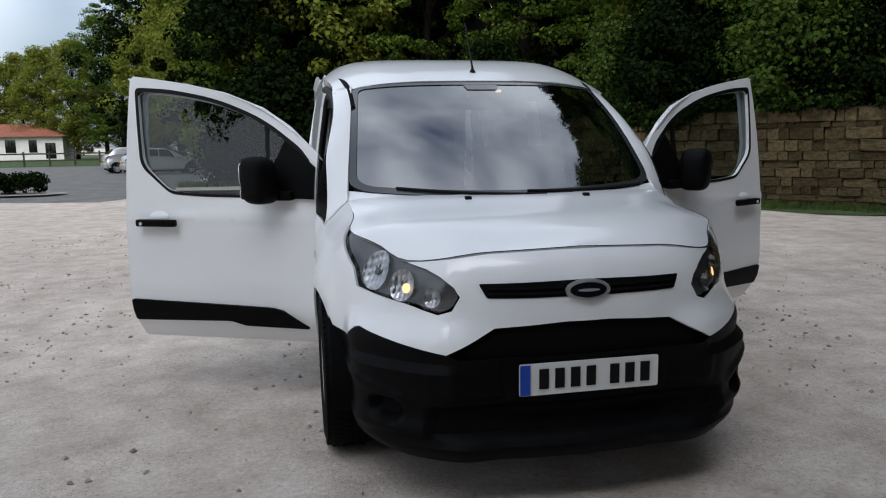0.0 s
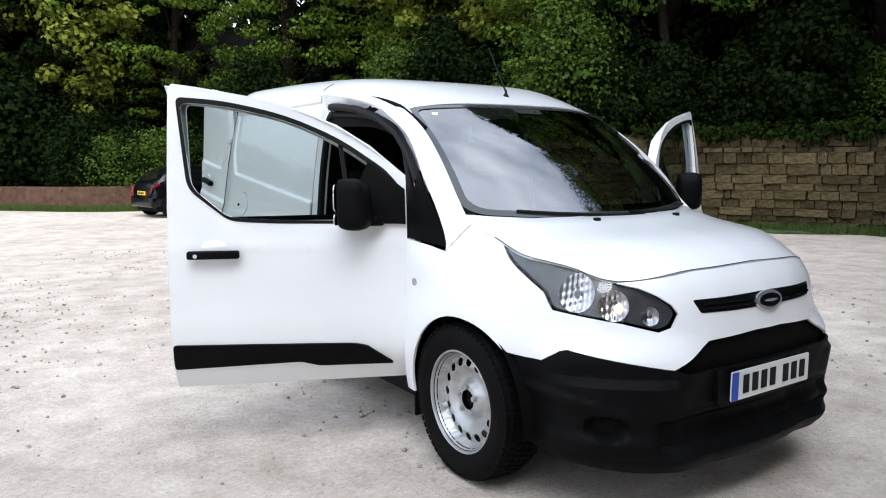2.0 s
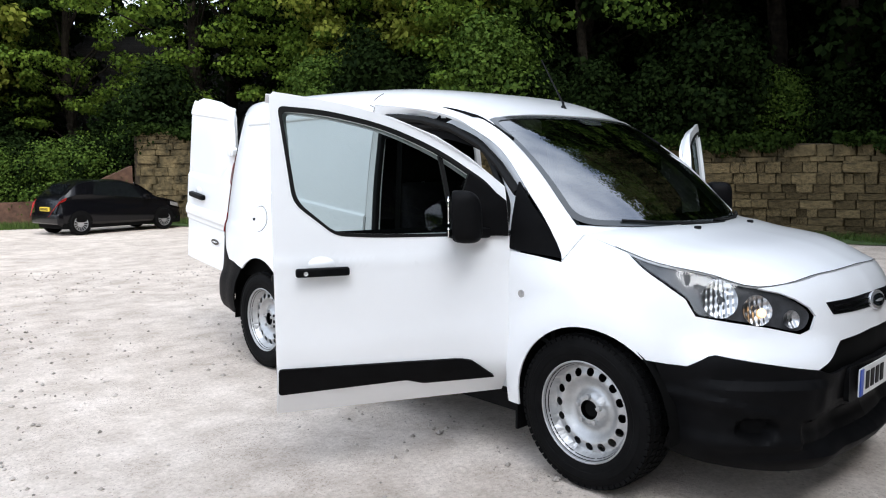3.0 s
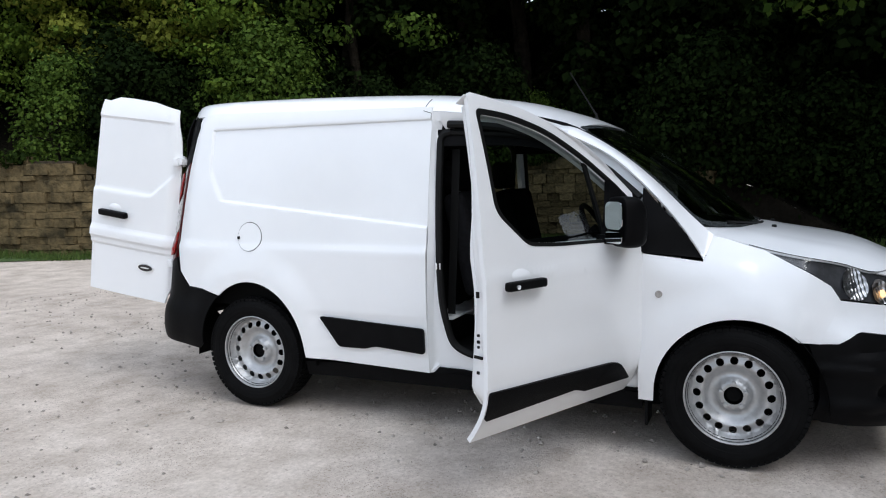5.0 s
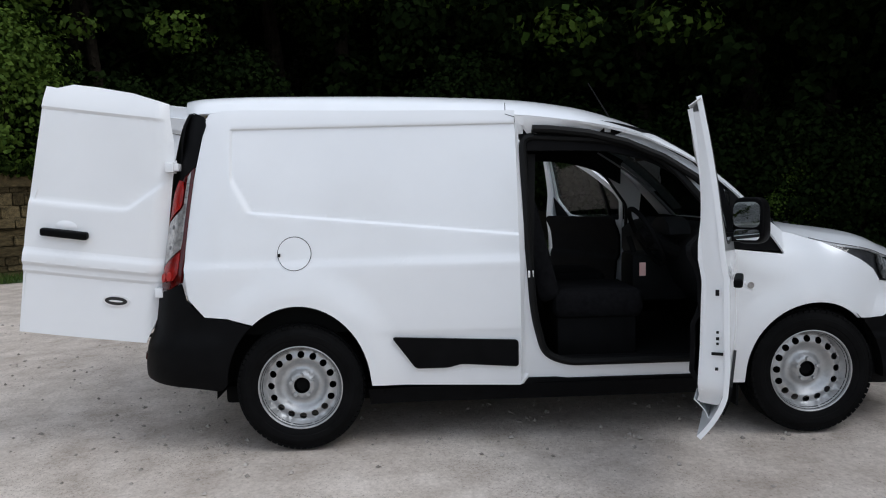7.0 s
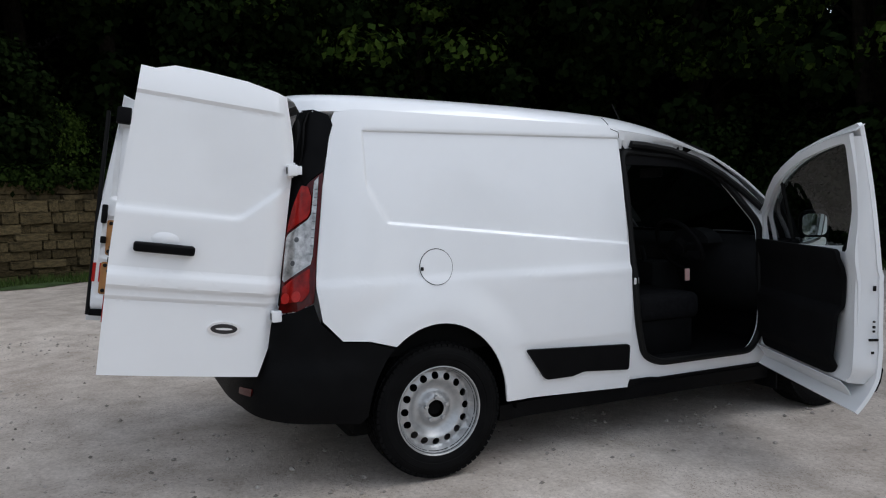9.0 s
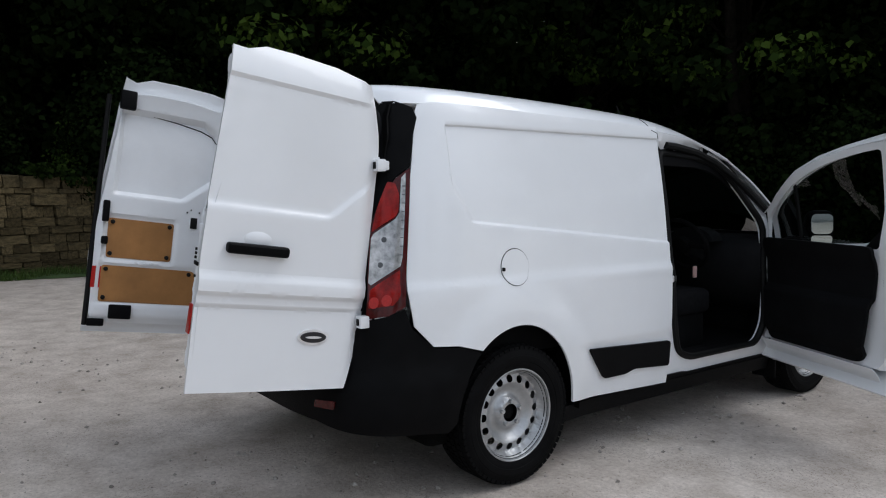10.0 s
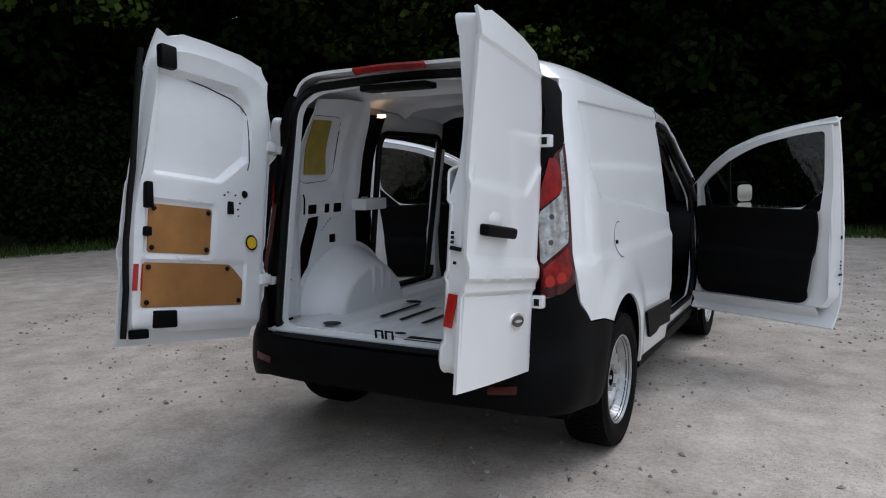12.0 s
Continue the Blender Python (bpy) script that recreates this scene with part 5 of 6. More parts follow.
part("instrument_hood", sheet(arc(-0.37, 1.05, 0.17, 0, 180, 12), lambda x, z: Vector((x, -0.80 - 0.02, 1.04 + (z - 1.05) * 0.55)), 0, thick=0.12), DASH, van)
sw = bmesh.new()
ring = [(0.185 * math.cos(k * math.tau / 28), 0.185 * math.sin(k * math.tau / 28), 0) for k in range(29)]
join(sw, tube(ring, 0.015, 8))
join(sw, box(-0.18, 0.18, -0.02, 0.02, -0.02, 0.005, 0.006))
join(sw, lathe([(-0.04, 0.0), (-0.03, 0.06), (0.01, 0.065), (0.015, 0.0)], 16, "z"))
part("steering_wheel", sw, LINER, van, "black steering wheel", m=pose(-0.37, -0.62, 1.02, 62, 0, 0))
part("steering_column", tube([(-0.37, -0.66, 1.0), (-0.37, -0.90, 0.90)], 0.05, 10), DASH, van)
part("key_tag", box(-0.52, -0.51, -0.57, -0.535, 0.81, 0.885, 0.003), PINK, van, "pink and white key tag")
part("gear_console", box(-0.14, 0.14, -0.95, -0.60, 0.60, 0.90, 0.04), DASH, van)
part("gear_lever", tube([(0.0, -0.66, 0.88), (0.0, -0.62, 1.0)], 0.018, 8), DASH, van)


def seat(x, w):
    s = part("seat", box(x - w, x + w, -0.52, -0.02, 0.60, 0.76, 0.06, 4), FABRIC, van, "charcoal cloth seat")
    part("seat_base", box(x - w + 0.03, x + w - 0.03, -0.48, -0.04, 0.38, 0.61, 0.02), LINER, s)
    b = box(x - w, x + w, -0.07, 0.06, 0.70, 1.28, 0.055, 4)
    part("backrest", b, FABRIC, s, m=Matrix.Translation((0, 0.0, 0.7)) @ Matrix.Rotation(radians(-14), 4, "X") @ Matrix.Translation((0, 0, -0.7)))
    part("headrest", box(x - 0.13, x + 0.13, 0.14, 0.24, 1.27, 1.45, 0.045, 4), FABRIC, s)
    part("headrest_post", tube([(x, 0.18, 1.20), (x, 0.19, 1.30)], 0.012, 6), CHROME, s)
    return s


seat(-0.42, 0.25)
seat(0.42, 0.25)
part("seat_belt", sheet([(0.10, 0.6), (0.145, 0.6), (0.115, 1.5), (0.07, 1.5)], lambda y, z: Vector((-0.70 + 0.03 * (z - 0.6), y, z)), 0, thick=0.003), SEAL, van)

# sliding door, pushed back along the far side
sd = part("sliding_door", sheet(rounded([(1.0, 0.34, 0.05), (1.80, 0.34, 0.05), (1.80, 1.66, 0.04), (1.0, 1.66, 0.04)], 0.04), lambda y, z: Vector((_base(z) + 0.095, y, z)), 0.06, thick=0.05), WHITE, van, "white sliding side door pushed back")
part("side_moulding", sheet([(1.0, 0.41), (1.80, 0.41), (1.80, 0.54), (1.0, 0.54)], lambda y, z: Vector((_base(z) + 0.107, y, z)), 0.2, thick=0.01), BLACK, sd)
part("slide_arm", box(0.80, 0.96, 1.03, 1.10, 1.17, 1.21, 0.008), WHITE, sd)
part("side_opening_sill", sheet([(0.19, 0.30), (1.0, 0.30), (1.0, 0.58), (0.19, 0.58)], lambda y, z: Vector((_base(z) - 0.05, y, z)), 0.1, thick=0.04), WHITE, van)
part("side_opening_header", sheet([(0.19, 1.60), (1.0, 1.60), (1.0, 1.74), (0.19, 1.72)], lambda y, z: Vector((_base(z) - 0.01, y, z)), 0.1, thick=0.04), WHITE, van)
part("side_opening_seal", tube([Vector((_base(z) - 0.07, y, z)) for y, z in rounded([(0.22, 0.60, 0.08), (0.99, 0.60, 0.12), (0.99, 1.60, 0.1), (0.22, 1.60, 0.1)], 0.1)] * 1 + [Vector((_base(0.6) - 0.07, 0.3, 0.60))], 0.02, 8), SEAL, van, "black rubber seal round the side opening")

for sx in (-1, 1):
    part("cantrail_lining", grid(lambda u, v, sx=sx: Vector((sx * (cab(-0.75 + 0.95 * u, 1.5) - 0.075 - 0.02 * v), -0.75 + 0.95 * u, spline([-0.75, -0.5, -0.25, 0.2], [1.33, 1.455, 1.505, 1.515])(-0.75 + 0.95 * u) + 0.16 * v)), 16, 3, thick=0.02), LINER, van, "dark lining over the door opening")

part("bulkhead", sheet(rounded([(-0.79, 0.59, 0.03), (0.06, 0.59, 0.03), (0.06, 1.45, 0.10), (-0.02, 1.70, 0.10), (-0.72, 1.70, 0.08), (-0.79, 1.2, 0.1)], 0.05), lambda x, z: Vector((x, 0.235 - 0.03 * math.exp(-((z - 1.05) / 0.03) ** 2), z)), 0.06, thick=0.012), LINER, van, "dark bulkhead behind the driver's seat")

PLASTICG = material("grey_pillar_plastic", (0.16, 0.165, 0.17), 0.6, vary=0.1, scale=9.0)
for sx in (-1, 1):
    part("pillar_lining", grid(lambda u, v, sx=sx: screen(0.5 + sx * (0.485 - 0.035 * u), 0.06 + 0.9 * v, -0.03 - 0.02 * u) , 2, 12, thick=0.012), PLASTICG, van, "grey pillar lining")


# ---- the yard ----
def ground_material():
    m = bpy.data.materials.new("pale_gravel")
    m.use_nodes = True
    nt = m.node_tree
    b = nt.nodes["Principled BSDF"]
    b.inputs["Roughness"].default_value = 0.95
    b.inputs["Specular IOR Level"].default_value = 0.15
    tc = nt.nodes.new("ShaderNodeTexCoord")

    def noise_node(scale, detail, rough=0.6):
        n = nt.nodes.new("ShaderNodeTexNoise")
        n.inputs["Scale"].default_value, n.inputs["Detail"].default_value, n.inputs["Roughness"].default_value = scale, detail, rough
        nt.links.new(tc.outputs["Object"], n.inputs["Vector"])
        return n

    def ramp(src, p0, c0, p1, c1):
        r = nt.nodes.new("ShaderNodeValToRGB")
        r.color_ramp.elements[0].position, r.color_ramp.elements[1].position = p0, p1
        r.color_ramp.elements[0].color, r.color_ramp.elements[1].color = (*c0, 1), (*c1, 1)
        nt.links.new(src, r.inputs["Fac"])
        return r.outputs["Color"]

    def mix(kind, fac, a, c):
        x = nt.nodes.new("ShaderNodeMix")
        x.data_type, x.blend_type = "RGBA", kind
        x.inputs[0].default_value = fac
        nt.links.new(a, x.inputs[6])
        nt.links.new(c, x.inputs[7])
        return x.outputs[2]
    large = ramp(noise_node(0.45, 5).outputs["Fac"], 0.3, (0.60, 0.53, 0.47), 0.7, (0.79, 0.71, 0.635))
    mid = ramp(noise_node(3.2, 8, 0.65).outputs["Fac"], 0.34, (0.70, 0.68, 0.655), 0.62, (1, 1, 1))
    fine = ramp(noise_node(42.0, 8, 0.7).outputs["Fac"], 0.34, (0.62, 0.60, 0.58), 0.62, (1, 1, 1))
    v = nt.nodes.new("ShaderNodeTexVoronoi")
    v.inputs["Scale"].default_value = 26
    nt.links.new(tc.outputs["Object"], v.inputs["Vector"])
    specks = ramp(v.outputs["Distance"], 0.10, (0.55, 0.52, 0.5), 0.20, (1, 1, 1))
    col = mix("MULTIPLY", 1.0, large, mid)
    col = mix("MULTIPLY", 0.62, col, fine)
    col = mix("MULTIPLY", 0.55, col, specks)
    v2 = nt.nodes.new("ShaderNodeTexVoronoi")
    v2.inputs["Scale"].default_value = 75
    nt.links.new(tc.outputs["Object"], v2.inputs["Vector"])
    grit = ramp(v2.outputs["Distance"], 0.12, (0.5, 0.47, 0.45), 0.34, (1, 1, 1))
    patch = ramp(noise_node(1.4, 4).outputs["Fac"], 0.42, (0, 0, 0), 0.62, (1, 1, 1))
    gm = nt.nodes.new("ShaderNodeMix")
    gm.data_type, gm.blend_type = "RGBA", "MULTIPLY"
    nt.links.new(patch, gm.inputs[0])
    nt.links.new(col, gm.inputs[6])
    nt.links.new(grit, gm.inputs[7])
    col = gm.outputs[2]
    nt.links.new(col, b.inputs["Base Color"])
    h = noise_node(38.0, 10, 0.75)
    bp = nt.nodes.new("ShaderNodeBump")
    bp.inputs["Strength"].default_value, bp.inputs["Distance"].default_value = 0.6, 0.02
    nt.links.new(h.outputs["Fac"], bp.inputs["Height"])
    nt.links.new(bp.outputs["Normal"], b.inputs["Normal"])
    return m


GRAVEL = ground_material()
PEBBLE = material("pebble_stone", (0.17, 0.15, 0.13), 0.9, spec=0.15, second=(0.50, 0.455, 0.41), scale=9.0, detail=2.0)
ASPHALT = material("worn_asphalt", (0.15, 0.145, 0.14), 0.85, vary=0.25, scale=1.2, bump=0.5, bscale=60, dist=0.01)
# near-black soil colour carries the shade that lies under the trees
SOIL = material("shade_dark_soil", (0.008, 0.007, 0.005), 0.95, spec=0.05, vary=0.5, scale=2.0, bump=0.8, bscale=8, dist=0.1)
GRASS = material("mown_grass", (0.05, 0.085, 0.022), 0.9, vary=0.4, scale=3.0, bump=0.8, bscale=40, dist=0.03)
STONE = material("weathered_sandstone", (0.15, 0.115, 0.060), 0.95, spec=0.05, second=(0.030, 0.026, 0.016), scale=3.2, bump=1.0, bscale=14, dist=0.05, rand=0.45)
MORTAR = material("dark_mortar", (0.05, 0.04, 0.028), 0.95, spec=0.1, vary=0.4, scale=10.0)
BARK = material("rough_bark", (0.015, 0.0125, 0.009), 0.95, spec=0.1, vary=0.45, scale=9.0, bump=0.9, bscale=14, dist=0.05)


def leaf_material(name, c1, c2, trans=0.35, spec=0.06):
    m = bpy.data.materials.new(name)
    m.use_nodes = True
    nt = m.node_tree
    b = nt.nodes["Principled BSDF"]
    b.inputs["Roughness"].default_value = 0.6
    b.inputs["Specular IOR Level"].default_value = spec
    g = nt.nodes.new("ShaderNodeNewGeometry")
    r = nt.nodes.new("ShaderNodeValToRGB")
    r.color_ramp.elements[0].color, r.color_ramp.elements[1].color = (*c1, 1), (*c2, 1)
    nt.links.new(g.outputs["Random Per Island"], r.inputs["Fac"])
    nt.links.new(r.outputs["Color"], b.inputs["Base Color"])
    t = nt.nodes.new("ShaderNodeBsdfTranslucent")
    nt.links.new(r.outputs["Color"], t.inputs["Color"])
    mx = nt.nodes.new("ShaderNodeMixShader")
    mx.inputs[0].default_value = trans
    nt.links.new(b.outputs[0], mx.inputs[1])
    nt.links.new(t.outputs[0], mx.inputs[2])
    nt.links.new(mx.outputs[0], nt.nodes["Material Output"].inputs["Surface"])
    return m


LEAF = leaf_material("broad_green_leaves", (0.042, 0.078, 0.010), (0.130, 0.190, 0.024), 0.3)
# the wood's deep shade is put into this near-black leaf colour
LEAF2 = leaf_material("shade_dark_leaves", (0.004, 0.008, 0.0025), (0.012, 0.021, 0.0055), 0.08, 0.01)
LEAF3 = leaf_material("yellow_green_leaves", (0.11, 0.14, 0.016), (0.22, 0.24, 0.04))
LEAF4 = leaf_material("mid_green_leaves", (0.027, 0.054, 0.008), (0.080, 0.126, 0.020), 0.25)
LEAF5 = leaf_material("ivy_leaves", (0.007, 0.014, 0.003), (0.022, 0.038, 0.007), 0.12, 0.02)
GRASSB = leaf_material("grass_blades", (0.04, 0.075, 0.016), (0.09, 0.13, 0.035), 0.2)

# ground: one sheet, fine near the van, to the horizon
gx = [-400, -200, -100, -60, -40, -28, -20, -15, -12, -10, -8.5, -7.25] + [-6 + 0.25 * i for i in range(49)] + [7, 8.5, 10, 12, 15, 20, 28, 40, 60, 100, 200, 400]


def ground_z(x, y):
    f = ss(16, 8, math.hypot(x, y))
    return f * (0.012 * noise.noise((x * 0.8, y * 0.8, 0)) + 0.006 * noise.noise((x * 3, y * 3, 5)) - 0.006)


me = bpy.data.meshes.new("ground")
n = len(gx)
me.from_pydata([(x, y, ground_z(x, y)) for y in gx for x in gx], [], [(j * n + i, j * n + i + 1, (j + 1) * n + i + 1, (j + 1) * n + i) for j in range(n - 1) for i in range(n - 1)])
me.materials.append(GRAVEL)
for p in me.polygons:
    p.use_smooth = True
tagged(new("ground", me), "pale dusty gravel yard with small stones", "ground", kind="structure")

# loose pebbles
rng = np.random.default_rng(4)
verts, faces = [], []
for k in range(34000):
    a, r = rng.uniform(0, math.tau), 6.5 * math.sqrt(rng.uniform(0.0, 1))
    x, y = r * math.cos(a) - 1.5, r * math.sin(a) * 1.2
    if noise.noise((x * 0.7, y * 0.7, 9)) + 0.35 < rng.uniform(0, 0.9):
        continue
    s = 0.003 + 0.017 * rng.uniform(0, 1) ** 5
    i0, z = len(verts), ground_z(x, y) + s * 0.25
    c, sn = math.cos(a * 7), math.sin(a * 7)
    for px, py, pz in ((1.2, 0, 0), (0.1, 0.9, 0), (-1, 0.2, 0), (-0.2, -0.8, 0), (0.1, 0.1, 0.7), (0, 0, -0.6)):
        px, py, pz = (q * s * rng.uniform(0.7, 1.2) for q in (px, py, pz))
        verts.append((x + px * c - py * sn, y + px * sn + py * c, z + pz))
    faces += [(i0 + p, i0 + q, i0 + t) for p, q, t in ((0, 1, 4), (1, 2, 4), (2, 3, 4), (3, 0, 4), (1, 0, 5), (2, 1, 5), (3, 2, 5), (0, 3, 5))]
me = bpy.data.meshes.new("pebbles")
me.from_pydata(verts, [], faces)
me.materials.append(PEBBLE)
tagged(new("pebbles", me), "small loose grey stones scattered on gravel", "pebbles", kind="stuff")


def flat(name, outline, z, mat, label, category, step=0):
    bm = sheet(outline, lambda x, y: Vector((x, y, z)), step)
    ob = part(name, bm, mat, None, smooth=False)
    return tagged(ob, label, category, kind="structure")


flat("road", [(-80, 14.6), (-9, 15.0), (-5.5, 14.0), (-4.2, 16.5), (-4.6, 20), (-3.5, 48), (-80, 48)], 0.006, ASPHALT, "worn grey asphalt beyond the gravel", "road")
flat("lawn", [(-100, 48.2), (-2, 48.2), (6, 120), (-100, 120)], 0.012, GRASS, "mown grass in front of the house", "lawn")

# stone wall and bank: a bend round the far side of the yard
WALL = [(3.8, 16.9), (4.9, 14.9), (5.1, 12.6), (5.3, 10.7), (6.3, 9.3), (7.6, 7.6), (9.2, 5.8), (10.5, 4.0), (11.2, 2.3), (11.5, 0.6), (11.5, -0.5)]
_ws = [0.0]
for _a, _b in zip(WALL, WALL[1:]):
    _ws.append(_ws[-1] + math.dist(_a, _b))
wx, wy = spline(_ws, [p[0] for p in WALL]), spline(_ws, [p[1] for p in WALL])
WL = _ws[-1]


def wall_at(s, back=0.0, z=0.0):
    dx, dy = wx(s + 0.05) - wx(s - 0.05), wy(s + 0.05) - wy(s - 0.05)
    n = math.hypot(dx, dy) or 1
    return Vector((wx(s) - dy / n * back, wy(s) + dx / n * back, z))


wall_h = spline([0, 2.2, 5, 8, WL - 3, WL], [2.45, 2.3, 1.9, 1.85, 1.85, 1.5])
core = bmesh.new()
join(core, grid(lambda u, v: wall_at(0.1 + (WL - 0.2) * u, 0.10 + 0.12 * v, (wall_h(WL * u) - 0.05) * v), 60, 2, thick=0.35))
stone_wall = tagged(part("stone_wall", core, MORTAR, None), "old coursed sandstone retaining wall with dark joints", "wall", kind="structure")

# bank behind the wall, and woodland floor
WOOD = [(-4.0, 21.5), (-1.0, 20.4), (2.5, 19.6)] + WALL + [(10.8, -3.2), (8.8, -7.2), (5.0, -9.9), (1.0, -10.8), (-4, -11.5), (-9, -14), (-14, -19)]
_bs = [0.0]
for _a, _b in zip(WOOD, WOOD[1:]):
    _bs.append(_bs[-1] + math.dist(_a, _b))
bx_, by_ = spline(_bs, [p[0] for p in WOOD]), spline(_bs, [p[1] for p in WOOD])
BL = _bs[-1]


def wood_at(s, back, z=0.0):
    dx, dy = bx_(s + 0.2) - bx_(s - 0.2), by_(s + 0.2) - by_(s - 0.2)
    n = math.hypot(dx, dy) or 1
    return Vector((bx_(s) - dy / n * back, by_(s) + dx / n * back, z))


EW = _bs[13]
bank_top = spline([0, 3, 6.5, 10.5, 14, EW, EW + 3, BL - 12, BL], [0.2, 0.5, 0.8, 1.8, 1.85, 1.5, 0.25, 0.12, 0.1])


def bank_at(u, v):
    s, d = BL * u, 0.3 + 26 * v ** 1.6
    p = wood_at(s, d)
    p.z = bank_top(s) - 0.12 + (d - 0.3) * 0.34 * ss(0, 6, d) + 0.25 * noise.noise((p.x * 0.6, p.y * 0.6, 3)) * ss(0, 2, d)
    if v == 0:
        p.z = min(p.z, bank_top(s) - 0.15)
    return p


tagged(part("woodland_bank", grid(bank_at, 110, 30), SOIL, None), "wooded earth bank behind the wall, tree shade in its colour", "bank", kind="structure")
tagged(part("bank_face", grid(lambda u, v: wood_at(EW + (BL - EW) * u, 0.0 + 0.3 * v, (bank_top(EW + (BL - EW) * u) - 0.15) * v), 40, 2), SOIL, None), "low earth edge with tree shade in its colour", "bank", kind="structure")
tagged(part("verge", grid(lambda u, v: wall_at(WL * u, -0.75 + 0.25 * math.sin(u * 40) * (1 - v) + 0.95 * v, 0.008 + 0.06 * v), 80, 4), GRASS, None), "rough grass verge at the foot of the wall", "grass", kind="structure")


# ---- plants ----
def leaves(name, centers, radii, per, size, mat, parent, seed, droop=0.5, flatten=0.75):
    """One mesh of single folded leaves gathered in clumps."""
    r = np.random.default_rng(seed)
    c = np.repeat(np.array(centers), per, axis=0)
    rad = np.repeat(np.array(radii), per)[:, None]
    k = len(c)
    d = r.normal(size=(k, 3))
    d /= np.linalg.norm(d, axis=1)[:, None]
    pos = c + d * rad * (r.uniform(0.25, 1, (k, 1)) ** 0.5) * np.array([1, 1, flatten])
    out = d + r.normal(scale=0.45, size=(k, 3)) + np.array([0, 0, 0.35])
    n = out / np.linalg.norm(out, axis=1)[:, None]
    a = np.cross(n, r.normal(size=(k, 3)))
    a /= np.linalg.norm(a, axis=1)[:, None]
    a[:, 2] -= droop * 0.5
    a /= np.linalg.norm(a, axis=1)[:, None]
    b = np.cross(n, a)
    s = size * r.uniform(0.6, 1.25, (k, 1))
    v = np.stack([pos - a * s * 0.5, pos + b * s * 0.42 + n * s * 0.12, pos + a * s * 0.6, pos - b * s * 0.42 + n * s * 0.12], 1).reshape(-1, 3)
    me = bpy.data.meshes.new(name)
    me.vertices.add(4 * k)
    me.vertices.foreach_set("co", v.ravel())
    me.loops.add(4 * k)
    me.loops.foreach_set("vertex_index", np.arange(4 * k))
    me.polygons.add(k)
    me.polygons.foreach_set("loop_start", np.arange(k) * 4)
    me.polygons.foreach_set("loop_total", np.full(k, 4))
    me.update(calc_edges=True)
    me.materials.append(mat)
    ob = new(name, me)
    ob.parent = parent
    return ob


def tree(height, spread, low, mat, seed, clumps=230, per=95, leaf=0.17, label="", trunk_r=0.22, layer=0.75):
    r = random.Random(seed)
    t = thing("tree", label, "tree", group="woodland trees")
    bm = bmesh.new()
    lean = [(0, 0, -0.3)]
    for i in range(1, 7):
        lean.append((lean[-1][0] + r.uniform(-0.15, 0.15), lean[-1][1] + r.uniform(-0.15, 0.15), height * 0.75 * i / 6))
    join(bm, tube(lean, trunk_r, 10, 0.25))
    part("trunk", bm, BARK, t)
    limbs = bmesh.new()
    centers, radii = [], []
    for i in range(clumps):
        z = low + (height - low) * r.random() ** 0.85
        f = (z - low) / (height - low)
        env = spread * max(0.25, math.sin(math.pi * min(1, 0.18 + 0.80 * f)) ** 0.7) * (0.8 + 0.35 * noise.noise((seed * 3.1, z * 0.45, i * 0.002)))
        a = r.uniform(0, math.tau)
        lobes = 1 + 0.28 * math.sin(3 * a + seed) + 0.15 * math.sin(7 * a + z)
        d = env * lobes * (0.45 + 0.55 * r.random() ** 0.45)
        centers.append((d * math.cos(a), d * math.sin(a), z))
        radii.append(r.uniform(0.35, 0.85) * (0.8 + 0.2 * spread / 4))
    for i in range(0, clumps, 9):
        x, y, z = centers[i]
        z0 = max(0.6, z * 0.62)
        join(limbs, tube([(lean[3][0] * 0.5, lean[3][1] * 0.5, z0), (x * 0.45, y * 0.45, z0 + (z - z0) * 0.65), (x * 0.95, y * 0.95, z)], 0.05, 5, 0.25))
    part("limb_mass", limbs, BARK, t)
    leaves("crown", centers, radii, per, leaf, mat, t, seed, flatten=layer)
    return t


T1 = tree(13, 3.8, 1.4, LEAF, 11, clumps=200, per=120, leaf=0.13, label="tall broadleaf tree with fresh green leaves", layer=0.42)
T4 = tree(12, 3.6, 2.6, LEAF4, 51, clumps=80, per=110, leaf=0.125, label="slender broadleaf tree with sparse fresh green sprays", trunk_r=0.14, layer=0.40)
T2 = tree(15, 4.4, 0.8, LEAF2, 23, clumps=320, per=90, leaf=0.2, label="tall green tree with deep shade in its leaf colour")
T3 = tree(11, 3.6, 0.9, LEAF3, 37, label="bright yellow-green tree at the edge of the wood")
BU = tree(2.3, 1.15, 0.15, LEAF2, 5, clumps=70, per=70, leaf=0.11, label="leafy green bush with shade in its leaf colour", trunk_r=0.05)
BU["category"], BU["group"] = "bush", "bushes on the bank"
B2 = tree(2.6, 1.3, 0.15, LEAF4, 8, clumps=70, per=110, leaf=0.09, label="fresh green sapling bush above the wall", trunk_r=0.05)
B2["category"], B2["group"] = "bush", "bushes on the bank"


def bank_z(x, y, s, d):
    return bank_top(s) - 0.15 + (d - 0.3) * 0.34 * ss(0, 6, d) * (1 if d > 0.3 else 0)


def plant(src, s, d, scale, turn, tilt=0.0):
    p = wood_at(s, d)
    return copy_thing(src, Matrix.Translation((p.x, p.y, bank_z(p.x, p.y, s, d) - 0.1)) @ Matrix.Rotation(turn, 4, "Z") @ Matrix.Rotation(tilt, 4, "X") @ Matrix.Diagonal((scale, scale, scale, 1)))


rr = random.Random(7)
rows = []
# from 21 m on only trees with shade-dark leaves; taller from 24 m
s = 1.0
